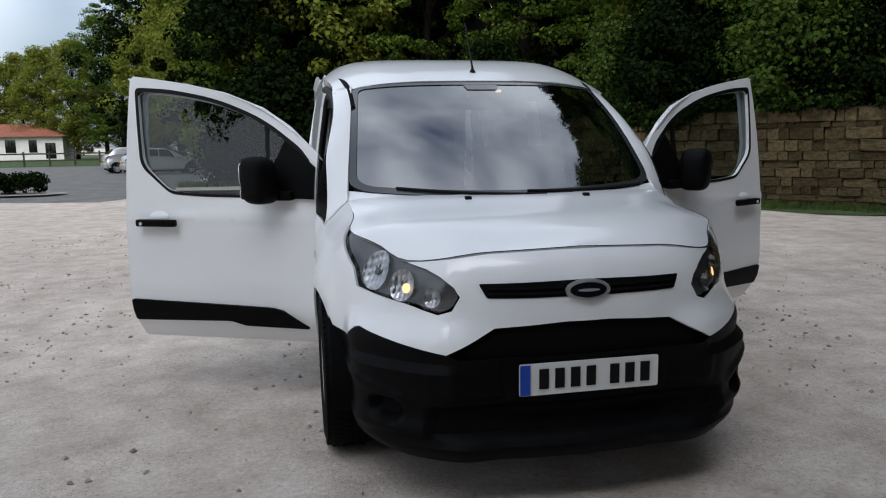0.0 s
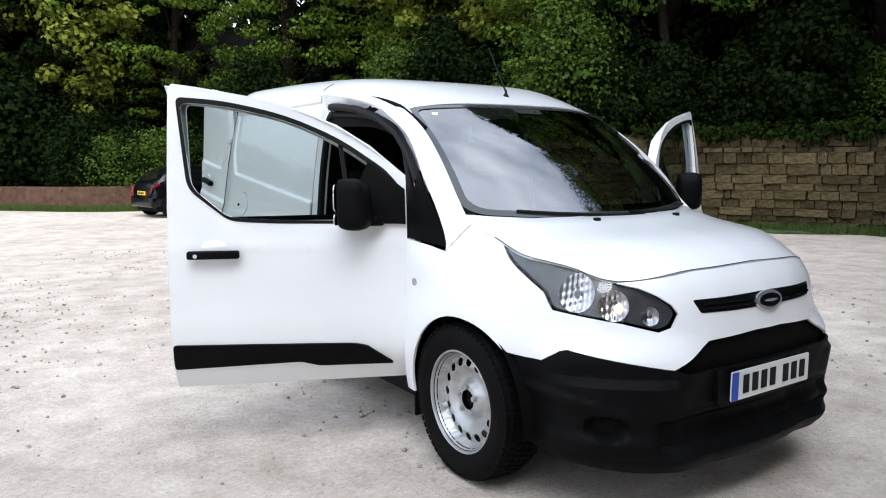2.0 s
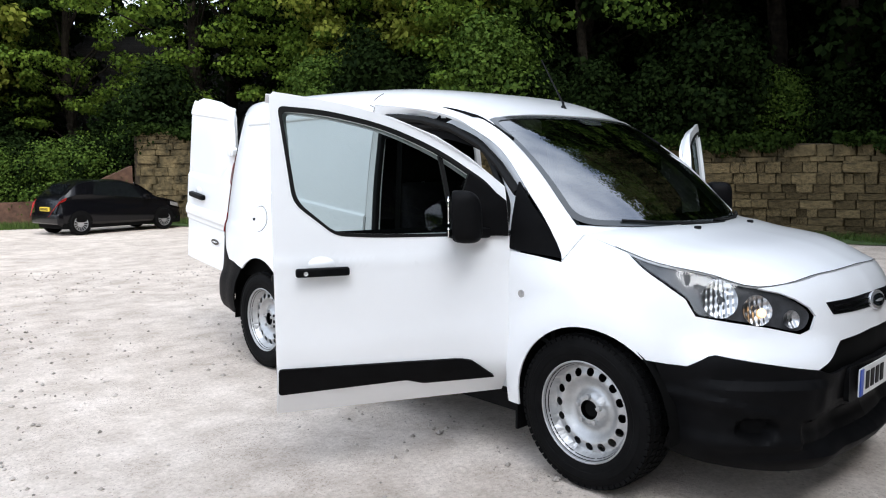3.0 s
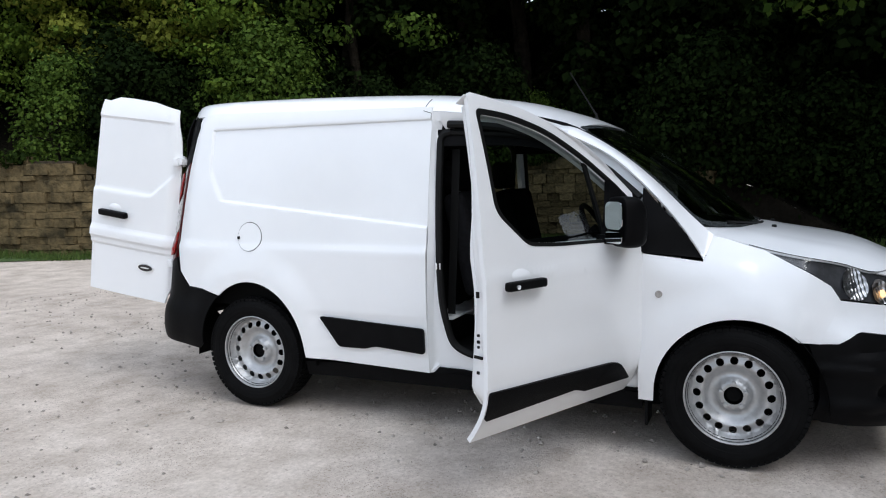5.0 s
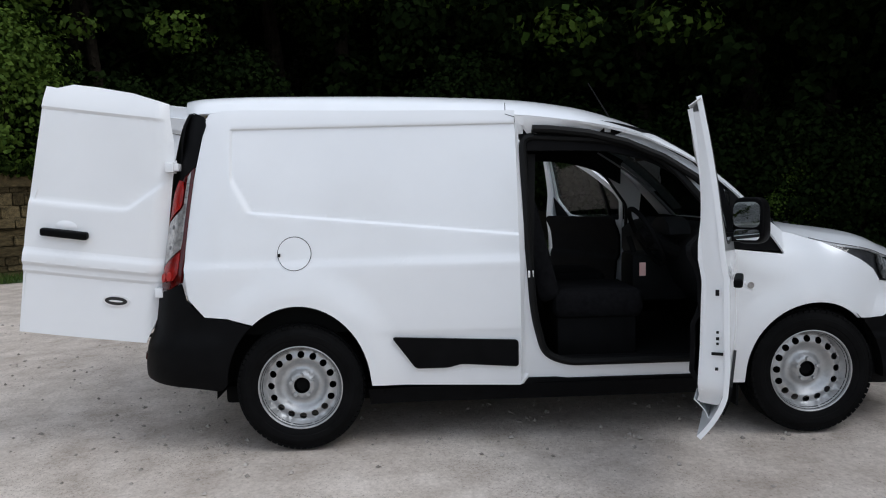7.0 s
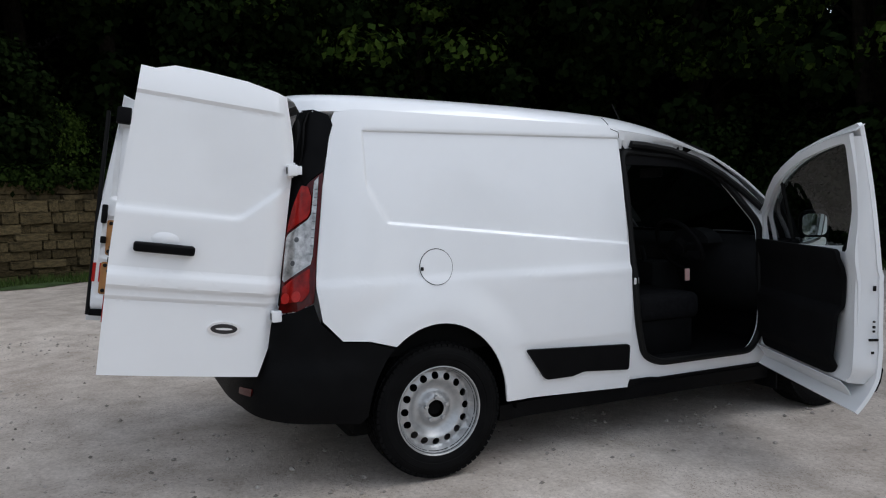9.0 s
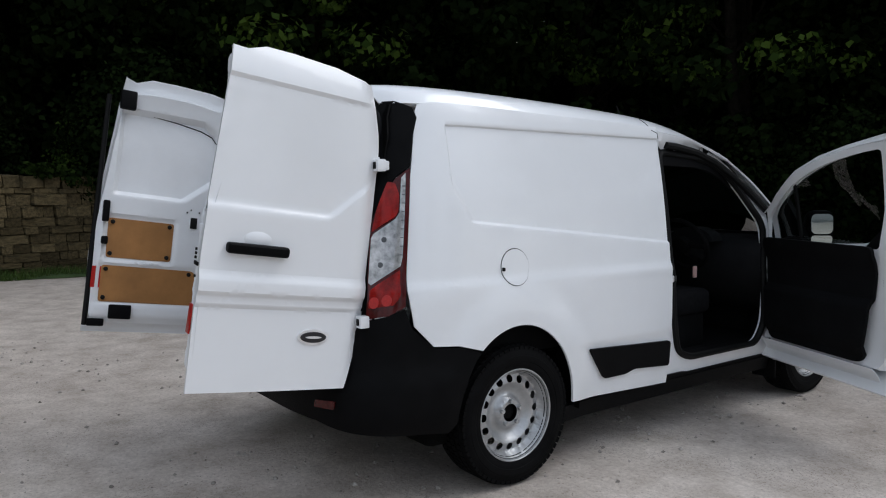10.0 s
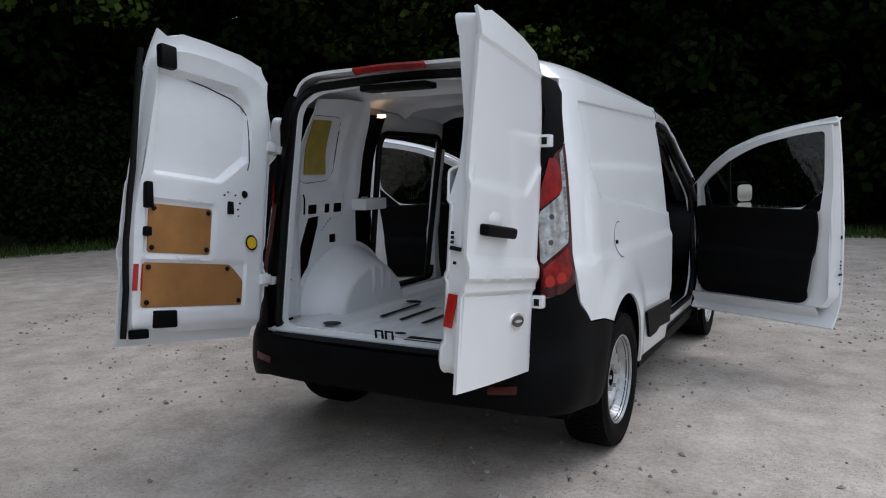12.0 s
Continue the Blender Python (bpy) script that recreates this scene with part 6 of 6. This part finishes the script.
while s < BL:
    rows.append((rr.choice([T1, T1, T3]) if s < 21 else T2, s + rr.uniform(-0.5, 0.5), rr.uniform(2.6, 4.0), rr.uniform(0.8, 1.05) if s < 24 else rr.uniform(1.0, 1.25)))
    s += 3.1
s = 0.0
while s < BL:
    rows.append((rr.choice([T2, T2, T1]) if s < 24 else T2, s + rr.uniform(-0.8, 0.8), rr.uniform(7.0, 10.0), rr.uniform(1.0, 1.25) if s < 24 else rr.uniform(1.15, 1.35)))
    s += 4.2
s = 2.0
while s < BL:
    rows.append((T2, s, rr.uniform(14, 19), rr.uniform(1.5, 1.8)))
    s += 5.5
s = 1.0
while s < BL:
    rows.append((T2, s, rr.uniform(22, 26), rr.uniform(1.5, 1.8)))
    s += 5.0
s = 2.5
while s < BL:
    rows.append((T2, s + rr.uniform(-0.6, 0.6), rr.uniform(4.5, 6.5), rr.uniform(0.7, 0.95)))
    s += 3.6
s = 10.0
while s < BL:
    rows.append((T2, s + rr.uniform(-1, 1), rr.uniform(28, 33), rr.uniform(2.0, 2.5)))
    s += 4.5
for s, d, sc in ((22.5, 2.2, 1.1), (24.8, 3.4, 1.3), (27.0, 2.4, 1.45), (29.6, 3.0, 1.5), (31.2, 4.5, 1.55), (33.0, 2.6, 1.5), (36.0, 3.2, 1.4), (38.5, 4.2, 1.5), (41.0, 2.6, 1.35), (47.0, 3.4, 1.2)):
    rows.append((T4, s, d, sc))
for k in range(6):
    rows.append((T2, 0.8 + 2.3 * k, rr.uniform(11.0, 13.5), rr.uniform(1.25, 1.4)))
for k in range(36):
    rows.append((BU, EW - 0.5 + 0.5 * k + rr.uniform(-0.3, 0.3), rr.uniform(0.2, 2.2), rr.uniform(0.7, 1.2)))
for k in range(70):
    rows.append((rr.choice([BU, BU, B2]), rr.uniform(0, BL), rr.uniform(0.7, 2.6), rr.uniform(0.6, 1.15)))
used = set()
T3.matrix_basis = Matrix.Translation((-9.5, 57, -0.2))
used.add(T3.name)
for src, s, d, sc in rows:
    if src.name in used:
        plant(src, s, d, sc, rr.uniform(0, math.tau))
    else:
        used.add(src.name)
        p = wood_at(s, d)
        src.matrix_basis = Matrix.Translation((p.x, p.y, bank_z(p.x, p.y, s, d) - 0.1))
# the tall row beyond the house, and the trees where the wood begins
for k in range(16):
    x = -46 + k * 3.0
    sc = 0.62 + 0.055 * k + rr.uniform(-0.05, 0.05)
    copy_thing(rr.choice([T3, T3, T1, T3]), Matrix.Translation((x, 84 - 0.9 * k + rr.uniform(-2, 2), -0.3)) @ Matrix.Rotation(rr.uniform(0, 6), 4, "Z") @ Matrix.Diagonal((sc, sc, sc, 1)))
for src, x, y, sc in ((T1, -36, 66, 0.7), (T3, -9.5, 56, 1.25), (T3, -6.0, 46, 1.15), (T3, -3.6, 35, 1.05), (T2, -2.4, 30, 1.0), (T2, -1.2, 26, 0.95), (T2, -12, 64, 1.3), (T1, 1.5, 30, 1.1), (T1, -16.5, 70, 1.15), (T2, 2, 40, 1.2), (T2, -6, 60, 1.3)):
    copy_thing(src, Matrix.Translation((x, y, -0.2)) @ Matrix.Rotation(rr.uniform(0, 6), 4, "Z") @ Matrix.Diagonal((sc, sc, sc, 1)))
# undergrowth where the wood begins, dark bushes with shade in the leaf colour
for src, x, y, sc in ((T2, -1.4, 23.2, 0.8), (BU, -3.1, 19.8, 0.8), (BU, -2.4, 20.4, 1.3), (BU, -1.8, 21.0, 1.6), (BU, -1.0, 21.0, 1.5), (BU, -2.6, 22.0, 1.4), (BU, 0.4, 18.8, 1.0), (BU, 1.7, 18.3, 0.9), (BU, 3.0, 18.0, 0.95), (BU, 4.3, 17.9, 0.9), (B2, 1.2, 18.2, 0.75), (B2, 2.1, 17.9, 0.8), (B2, 2.9, 17.8, 0.85)):
    copy_thing(src, Matrix.Translation((x, y, -0.1)) @ Matrix.Rotation(rr.uniform(0, 6), 4, "Z") @ Matrix.Diagonal((sc, sc, sc, 1)))
# sheet in the shade-dark soil colour, laid over the pale ground
flat("woodland_floor", [(-3.0, 20.8), (-1.2, 19.6), (0.0, 18.0), (2.5, 17.0), (5.4, 16.6), (6.2, 19.5), (2.5, 22), (-1.5, 23)], 0.03, SOIL, "leaf-strewn soil with tree shade in its colour", "soil")
# open side behind the walk: a few unseen distant trees, added for reflections
for x, y, sc in ((-30, -14, 1.0), (-34, -6, 1.1), (-33, 4, 0.95), (-36, 12, 1.1), (-30, 20, 1.0), (-22, -22, 1.1), (-40, 26, 1.1)):
    copy_thing(T1, Matrix.Translation((x, y, -0.2)) @ Matrix.Rotation(rr.uniform(0, 6), 4, "Z") @ Matrix.Diagonal((sc, sc, sc, 1)))

# the wood's far depth: one dense leaf mass behind the trunks, coloured shade-dark
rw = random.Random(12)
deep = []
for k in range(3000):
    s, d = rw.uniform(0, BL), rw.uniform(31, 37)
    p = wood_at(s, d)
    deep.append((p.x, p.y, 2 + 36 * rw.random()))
tagged(leaves("far_woods", deep, [2.4] * len(deep), 42, 1.1, LEAF2, None, 31), "dense woodland behind the first trees, shade in its leaf colour", "woods", kind="stuff")

# ivy and bramble trailing over the wall's top
ri = random.Random(21)
trail = []
for k in range(620):
    s = ri.uniform(0.3, WL - 0.3)
    if noise.noise((s * 0.55, 4.0, 2.0)) < ri.uniform(-0.25, 0.25):
        continue
    depth = 0.62 * max(0.0, noise.noise((s * 0.55, 4.0, 2.0)) + 0.28)
    p = wall_at(s, ri.uniform(-0.06, 0.12) - 0.05)
    trail.append((p.x, p.y, wall_h(s) + 0.10 - depth * ri.random()))
tagged(leaves("ivy", trail, [0.17] * len(trail), 34, 0.085, LEAF5, None, 63, droop=1.2), "green ivy and bramble trailing over the stone wall", "ivy", kind="stuff")

# stones of the wall
stone_meshes = []
for k in range(14):
    bm = box(-0.5, 0.5, -0.09, 0.10, 0, 1)
    r = random.Random(100 + k)
    bmesh.ops.bevel(bm, geom=bm.edges[:], offset=0.035, segments=1, affect="EDGES")
    for v in bm.verts:
        v.co += Vector((r.uniform(-0.03, 0.03), r.uniform(-0.03, 0.03) if v.co.y < 0 else 0, r.uniform(-0.055, 0.055)))
    me = bpy.data.meshes.new("stone")
    bm.to_mesh(me)
    bm.free()
    me.materials.append(STONE)
    stone_meshes.append(me)
r = random.Random(3)
near, rest = 0, bmesh.new()
z = 0.02
course = 0
while z < 2.6:
    h = r.choice([0.09, 0.12, 0.14, 0.17, 0.22]) + r.uniform(-0.015, 0.015)
    s = 0.15 + r.uniform(0, 0.2)
    while s < WL - 0.2:
        w = r.choice([0.14, 0.22, 0.3, 0.4, 0.58]) + r.uniform(-0.04, 0.04)
        if z + h < wall_h(s) + 0.03:
            p, q = wall_at(s, 0.05 + z * 0.06), wall_at(s + w, 0.05 + z * 0.06)
            ang = math.atan2(q.y - p.y, q.x - p.x) + math.pi
            c = (p + q) / 2
            m = Matrix.Translation((c.x, c.y, z + 0.008)) @ Matrix.Rotation(ang, 4, "Z") @ Matrix.Rotation(r.uniform(-0.035, 0.035), 4, "Y") @ Matrix.Diagonal((w - 0.004, r.uniform(0.7, 1.7), h - 0.003, 1))
            me = r.choice(stone_meshes)
            if near < 300 and _ws[4] < s < _ws[9]:
                ob = new("stone", me)
                ob.parent = stone_wall
                ob.matrix_basis = m
                near += 1
            else:
                t = me.copy()
                t.transform(m)
                rest.from_mesh(t)
                bpy.data.meshes.remove(t)
        s += w
    z += h
ob = part("remaining_stones", rest, STONE, stone_wall, smooth=False, loose=True)
ob["kind"] = "stuff"

# ---- low wall where the car is parked, cars, house, fence, hedge ----
BROWN = material("brown_brick_wall", (0.085, 0.045, 0.028), 0.9, vary=0.35, scale=6.0, bump=0.6, bscale=25, dist=0.02)
lw = bmesh.new()
low_y = spline([-2.4, -1.4, -0.1, 0.9, 2.5, 4.0], [20.2, 19.2, 17.8, 17.2, 16.9, 16.8])
low_h = spline([0, 0.6, 0.78, 1.0], [0.6, 0.62, 0.9, 1.5])
join(lw, grid(lambda u, v: Vector((-2.4 + 6.3 * u, low_y(-2.4 + 6.3 * u), low_h(u) * v)), 24, 3, thick=0.3))
tagged(part("low_wall", lw, BROWN, None), "low brown brick wall behind the parked car", "wall", kind="structure")

CARBLACK = material("black_car_paint", (0.003, 0.003, 0.004), 0.2, coat=0.22, spec=0.2)
CARSILVER = material("silver_car_paint", (0.5, 0.51, 0.52), 0.3, metal=0.6, coat=0.8)
CARGLASS = material("dark_car_glass", (0.006, 0.007, 0.008), 0.06, coat=0.0, spec=0.5)
ALLOY = material("alloy_wheel", (0.55, 0.56, 0.58), 0.3, metal=0.8)
PLATEY = material("plate_yellow", (0.7, 0.5, 0.04), 0.4)


def car(label, paint, m, length=3.95, roofline=None, bars=True):
    """A small hatchback; its nose points to +y."""
    t = thing("car", label, "car", m)
    L = length / 2
    top = roofline or spline([-L, -L + 0.05, -L + 0.28, -L + 0.60, -L + 1.0, -0.1, 0.40, 1.05, L - 0.35, L - 0.08, L], [0.60, 0.90, 1.14, 1.39, 1.47, 1.46, 1.34, 0.98, 0.86, 0.66, 0.45])
    belt = spline([-L, -L + 0.1, -L + 0.5, 0.0, 1.0, L - 0.3, L], [0.60, 0.92, 1.02, 0.94, 0.88, 0.74, 0.45])
    wid = spline([-L, -L + 0.12, -L + 0.6, 0, L - 0.6, L - 0.15, L], [0.62, 0.78, 0.85, 0.86, 0.84, 0.72, 0.50])
    low = spline([-L, -L + 0.2, 0, L - 0.2, L], [0.34, 0.22, 0.20, 0.20, 0.30])

    def section(y, k):
        w, b, tp, lo = wid(y), min(belt(y), top(y) - 0.02), top(y), low(y)
        wt = w - 0.32 * (tp - b)
        if k <= 0.5:
            q = k / 0.5
            return Vector((w * (0.93 + 0.07 * math.sin(math.pi * min(1, q * 1.25))) * (0.86 + 0.14 * ss(0, 0.18, q)), y, lo + (b - lo) * q))
        q = (k - 0.5) / 0.5
        if q < 0.62:
            f = q / 0.62
            return Vector((w * 0.975 + (wt - 0.05 - w * 0.975) * f, y, b + (tp - 0.04 - b) * f))
        f = (q - 0.62) / 0.38
        return Vector(((wt - 0.05) * (1 - f), y, tp - 0.04 + 0.04 * math.sin(f * math.pi / 2)))
    ys = [-L + 2 * L * i / 60 for i in range(61)]
    body = grid(lambda u, v: (lambda p: Vector((p.x if v <= 0.5 else -p.x, p.y, p.z)))(section(-L + 2 * L * u, v * 2 if v <= 0.5 else 2 - v * 2)), 60, 48)
    part("body", body, paint, t)
    part("underside", box(-0.75, 0.75, -L + 0.15, L - 0.15, 0.17, 0.4, 0.05), DARK, t)
    for sx in (-1, 1):
        def side(a, b, out=0.006):
            p = section(a, 0.5 + 0.5 * 0.62 * b)
            return Vector((sx * (p.x + out), p.y, p.z + 0.002))
        for y0, y1 in ((-0.98, -0.36), (-0.32, 0.50)):
            part("side_window", sheet(rounded([(y0, 0.08), (y1, 0.08), (y1 - (0.28 if y1 > 0 else 0), 0.9), (y0 + (0.12 if y0 < -0.9 else 0), 0.9)], 0.05), side, 0.1, thick=0.004), CARGLASS, t)
        part("tail_light", sheet(rounded([(0.40, 0.34), (0.95, 0.36), (0.99, 0.62), (0.55, 0.66)], 0.04), lambda a, b: (lambda p: Vector((sx * (p.x + 0.006), p.y - 0.004, p.z)))(section(-L + 0.05 + 0.36 * (a - 0.4), 0.34 + 0.34 * b)), 0.15, thick=0.01), REDLENS, t)
        part("door_mirror", box(sx * 0.93 - 0.09, sx * 0.93 + 0.09, 0.52, 0.62, 0.90, 1.03, 0.03), paint, t)
        part("head_light", sheet(rounded([(L - 0.55, 0.70), (L - 0.2, 0.62), (L - 0.25, 0.74), (L - 0.55, 0.80)], 0.02), lambda a, b: Vector((sx * (wid(a) * 0.99 + 0.004), a, b)), 0.1, thick=0.01), CLEARLENS, t)
        for y in (-L + 0.58, L - 0.78):
            w = part("wheel", lathe([(-0.09, 0.20), (-0.1, 0.24), (-0.09, 0.295), (-0.07, 0.305), (0.07, 0.305), (0.09, 0.295), (0.1, 0.24), (0.09, 0.20)], 32), RUBBER, t, m=pose(sx * 0.76, y, 0.305))
            rim = [circle(0, 0, 0.21, 36)]
            holes = [rounded([(0.09 * math.cos(a - 0.12), 0.09 * math.sin(a - 0.12)), (0.185 * math.cos(a - 0.13), 0.185 * math.sin(a - 0.13)), (0.185 * math.cos(a + 0.13), 0.185 * math.sin(a + 0.13)), (0.09 * math.cos(a + 0.12), 0.09 * math.sin(a + 0.12))], 0.01, 2) for a in (k * math.tau / 15 for k in range(15))]
            part("rim", sheet(rim[0], lambda a, b: Vector((sx * (0.085 - 0.03 * (1 - (a * a + b * b) / 0.044)), a, b)), 0, holes=holes), ALLOY, w)
            part("rim_back", lathe([(sx * 0.02, 0.0), (sx * 0.02, 0.205)], 24), DARK, w)
            # black half-disc on the flank stands for the shaded wheel opening
            part("wheel_arch", sheet(arc(y, 0.305, 0.35, 0, 180, 16) + [(y - 0.35, 0.24), (y + 0.35, 0.24)], lambda a, b: Vector((sx * (section(a, max(0.0, min(0.5, 0.5 * (b - low(a)) / (belt(a) - low(a))))).x + 0.002), a, b)), 0.1), DARK, t)
    part("rear_window", sheet(rounded([(-0.55, 0.15), (0.55, 0.15), (0.46, 0.9), (-0.46, 0.9)], 0.06), lambda a, b: Vector((a, -L + 0.16 + 0.42 * b, 1.02 + 0.355 * b)) + Vector((0, -0.02, 0.012)), 0.1, thick=0.004), CARGLASS, t)
    part("windscreen", sheet(rounded([(-0.68, 0.08), (0.68, 0.08), (0.56, 0.95), (-0.56, 0.95)], 0.06), lambda a, b: Vector((a, 1.02 - 0.62 * b + 0.02, top(1.02 - 0.62 * b) + 0.006)), 0.12, thick=0.004), CARGLASS, t)
    pl = part("number_plate", box(-0.26, 0.26, -L - 0.012, -L + 0.02, 0.64, 0.75, 0.004), PLATEY, t, "yellow number plate with dark bars")
    for k in range(7):
        part("character_bar", box(-0.21 + k * 0.062, -0.175 + k * 0.062, -L - 0.016, -L - 0.010, 0.66, 0.73), SEAL, pl)
    part("rear_bumper", box(-0.78, 0.78, -L - 0.03, -L + 0.2, 0.30, 0.60, 0.07, 3), paint, t)
    return t


car("black five-door hatchback parked beside the low wall", CARBLACK, pose(2.52, 14.37, 0, 0, 0, -79) @ Matrix.Diagonal((0.75, 0.765, 0.81, 1)))
car("silver hatchback parked on the far asphalt", CARSILVER, pose(-6.8, 31.0, 0, 0, 0, -68) @ Matrix.Diagonal((0.82, 0.82, 0.82, 1)), 4.2)
car("pale silver car parked behind another", CARSILVER, pose(-8.2, 34.0, 0, 0, 0, -68) @ Matrix.Diagonal((0.85, 0.85, 0.85, 1)), 4.3)

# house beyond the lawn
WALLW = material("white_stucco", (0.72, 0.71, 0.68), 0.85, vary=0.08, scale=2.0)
TILE = material("red_clay_roof", (0.27, 0.10, 0.06), 0.85, vary=0.25, scale=3.0, bump=0.5, bscale=12, dist=0.03)
WOODF = material("dark_fence_timber", (0.05, 0.042, 0.034), 0.9, vary=0.3, scale=8.0)
hs = thing("house", "low white house with a red hipped roof beyond the lawn", "house", pose(-27.6, 71.5, 0.8, 0, 0, 4))
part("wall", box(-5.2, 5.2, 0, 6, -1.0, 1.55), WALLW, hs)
rf = bmesh.new()
v = [rf.verts.new(p) for p in ((-5.6, -0.5, 1.5), (5.6, -0.5, 1.5), (5.6, 6.5, 1.5), (-5.6, 6.5, 1.5), (-2.2, 3, 2.75), (2.2, 3, 2.75))]
for f in ((0, 1, 5, 4), (1, 2, 5), (2, 3, 4, 5), (3, 0, 4), (3, 2, 1, 0)):
    rf.faces.new([v[i] for i in f])
part("roof", rf, TILE, hs, smooth=False)
for x, w, z0, z1 in ((-3.9, 0.9, -0.1, 1.2), (-1.7, 1.2, -0.6, 1.2), (0.7, 0.9, 0.0, 1.2), (2.6, 0.7, 0.0, 1.2), (4.1, 0.9, -0.6, 0.9)):
    wn = part("window", box(x - w / 2, x + w / 2, -0.03, 0.05, z0, z1, 0.01), CARGLASS, hs)
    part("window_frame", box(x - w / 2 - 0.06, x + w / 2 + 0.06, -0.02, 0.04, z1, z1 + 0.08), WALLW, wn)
fence = thing("fence", "dark timber post and rail fence at the lawn's edge", "fence")
for k in range(30):
    part("post", box(-46 + 1.6 * k - 0.05, -46 + 1.6 * k + 0.05, 49.95, 50.05, -0.1, 1.0), WOODF, fence, smooth=False)
for z in (0.35, 0.8):
    part("rail", box(-46.1, 0.5, 49.9, 49.95, z, z + 0.1), WOODF, fence, smooth=False)

# hedge on its kerbed island
KERB = material("grey_kerb", (0.3, 0.29, 0.28), 0.9, vary=0.2, scale=6.0)
hd = thing("hedge", "clipped low green hedge by the asphalt", "hedge")
part("kerb", sheet(rounded([(-12.5, 16.2), (-7.3, 16.5), (-7.0, 17.6), (-12.5, 18.2)], 0.5), lambda x, y: Vector((x, y, 0.06)), 0), KERB, hd)
rh = random.Random(2)
leaves("hedge_leaves", [(rh.uniform(-12.3, -7.75), rh.uniform(16.9, 17.8), rh.uniform(0.15, 0.56)) for _ in range(300)], [0.16] * 300, 60, 0.07, LEAF2, hd, 77)
sp = thing("sign_post", "thin grey post at the edge of the trees", "post")
part("post", tube([(-2.2, 21.0, -0.05), (-2.2, 21.0, 1.05)], 0.035, 8), STEEL, sp)
# rough grass by the wood's edge and below the wall
rg = np.random.default_rng(5)
gv, gf = [], []


def blade(x, y, z, h):
    a = rg.uniform(0, math.tau)
    dx, dy = math.cos(a), math.sin(a)
    i = len(gv)
    w = 0.006 + 0.004 * rg.uniform()
    lx, ly = rg.normal(scale=0.35) * h, rg.normal(scale=0.35) * h
    gv.extend([(x - dx * w, y - dy * w, z), (x + dx * w, y + dy * w, z), (x + lx, y + ly, z + h)])
    gf.append((i, i + 1, i + 2))


for k in range(16000):
    s_ = rg.uniform(0, WL)
    p = wall_at(s_, rg.uniform(-0.8, 0.1) * (0.4 + 0.6 * noise.noise((s_ * 0.8, 2, 1)) ** 2 + 0.3))
    blade(p.x, p.y, 0.0, rg.uniform(0.05, 0.2))
for k in range(12000):
    x = rg.uniform(-4.5, 4.0)
    blade(x, low_y(x) - 0.05 + rg.uniform(-0.8, 0.0), 0.0, rg.uniform(0.05, 0.22))
for k in range(14000):
    s_ = rg.uniform(EW, BL)
    p = wood_at(s_, rg.uniform(-0.5, 0.5))
    blade(p.x, p.y, 0.0, rg.uniform(0.05, 0.25))
me = bpy.data.meshes.new("grass_tufts")
me.from_pydata(gv, [], gf)
me.materials.append(GRASSB)
tagged(new("grass_tufts", me), "rough grass tufts along the yard's edge", "grass", kind="stuff")
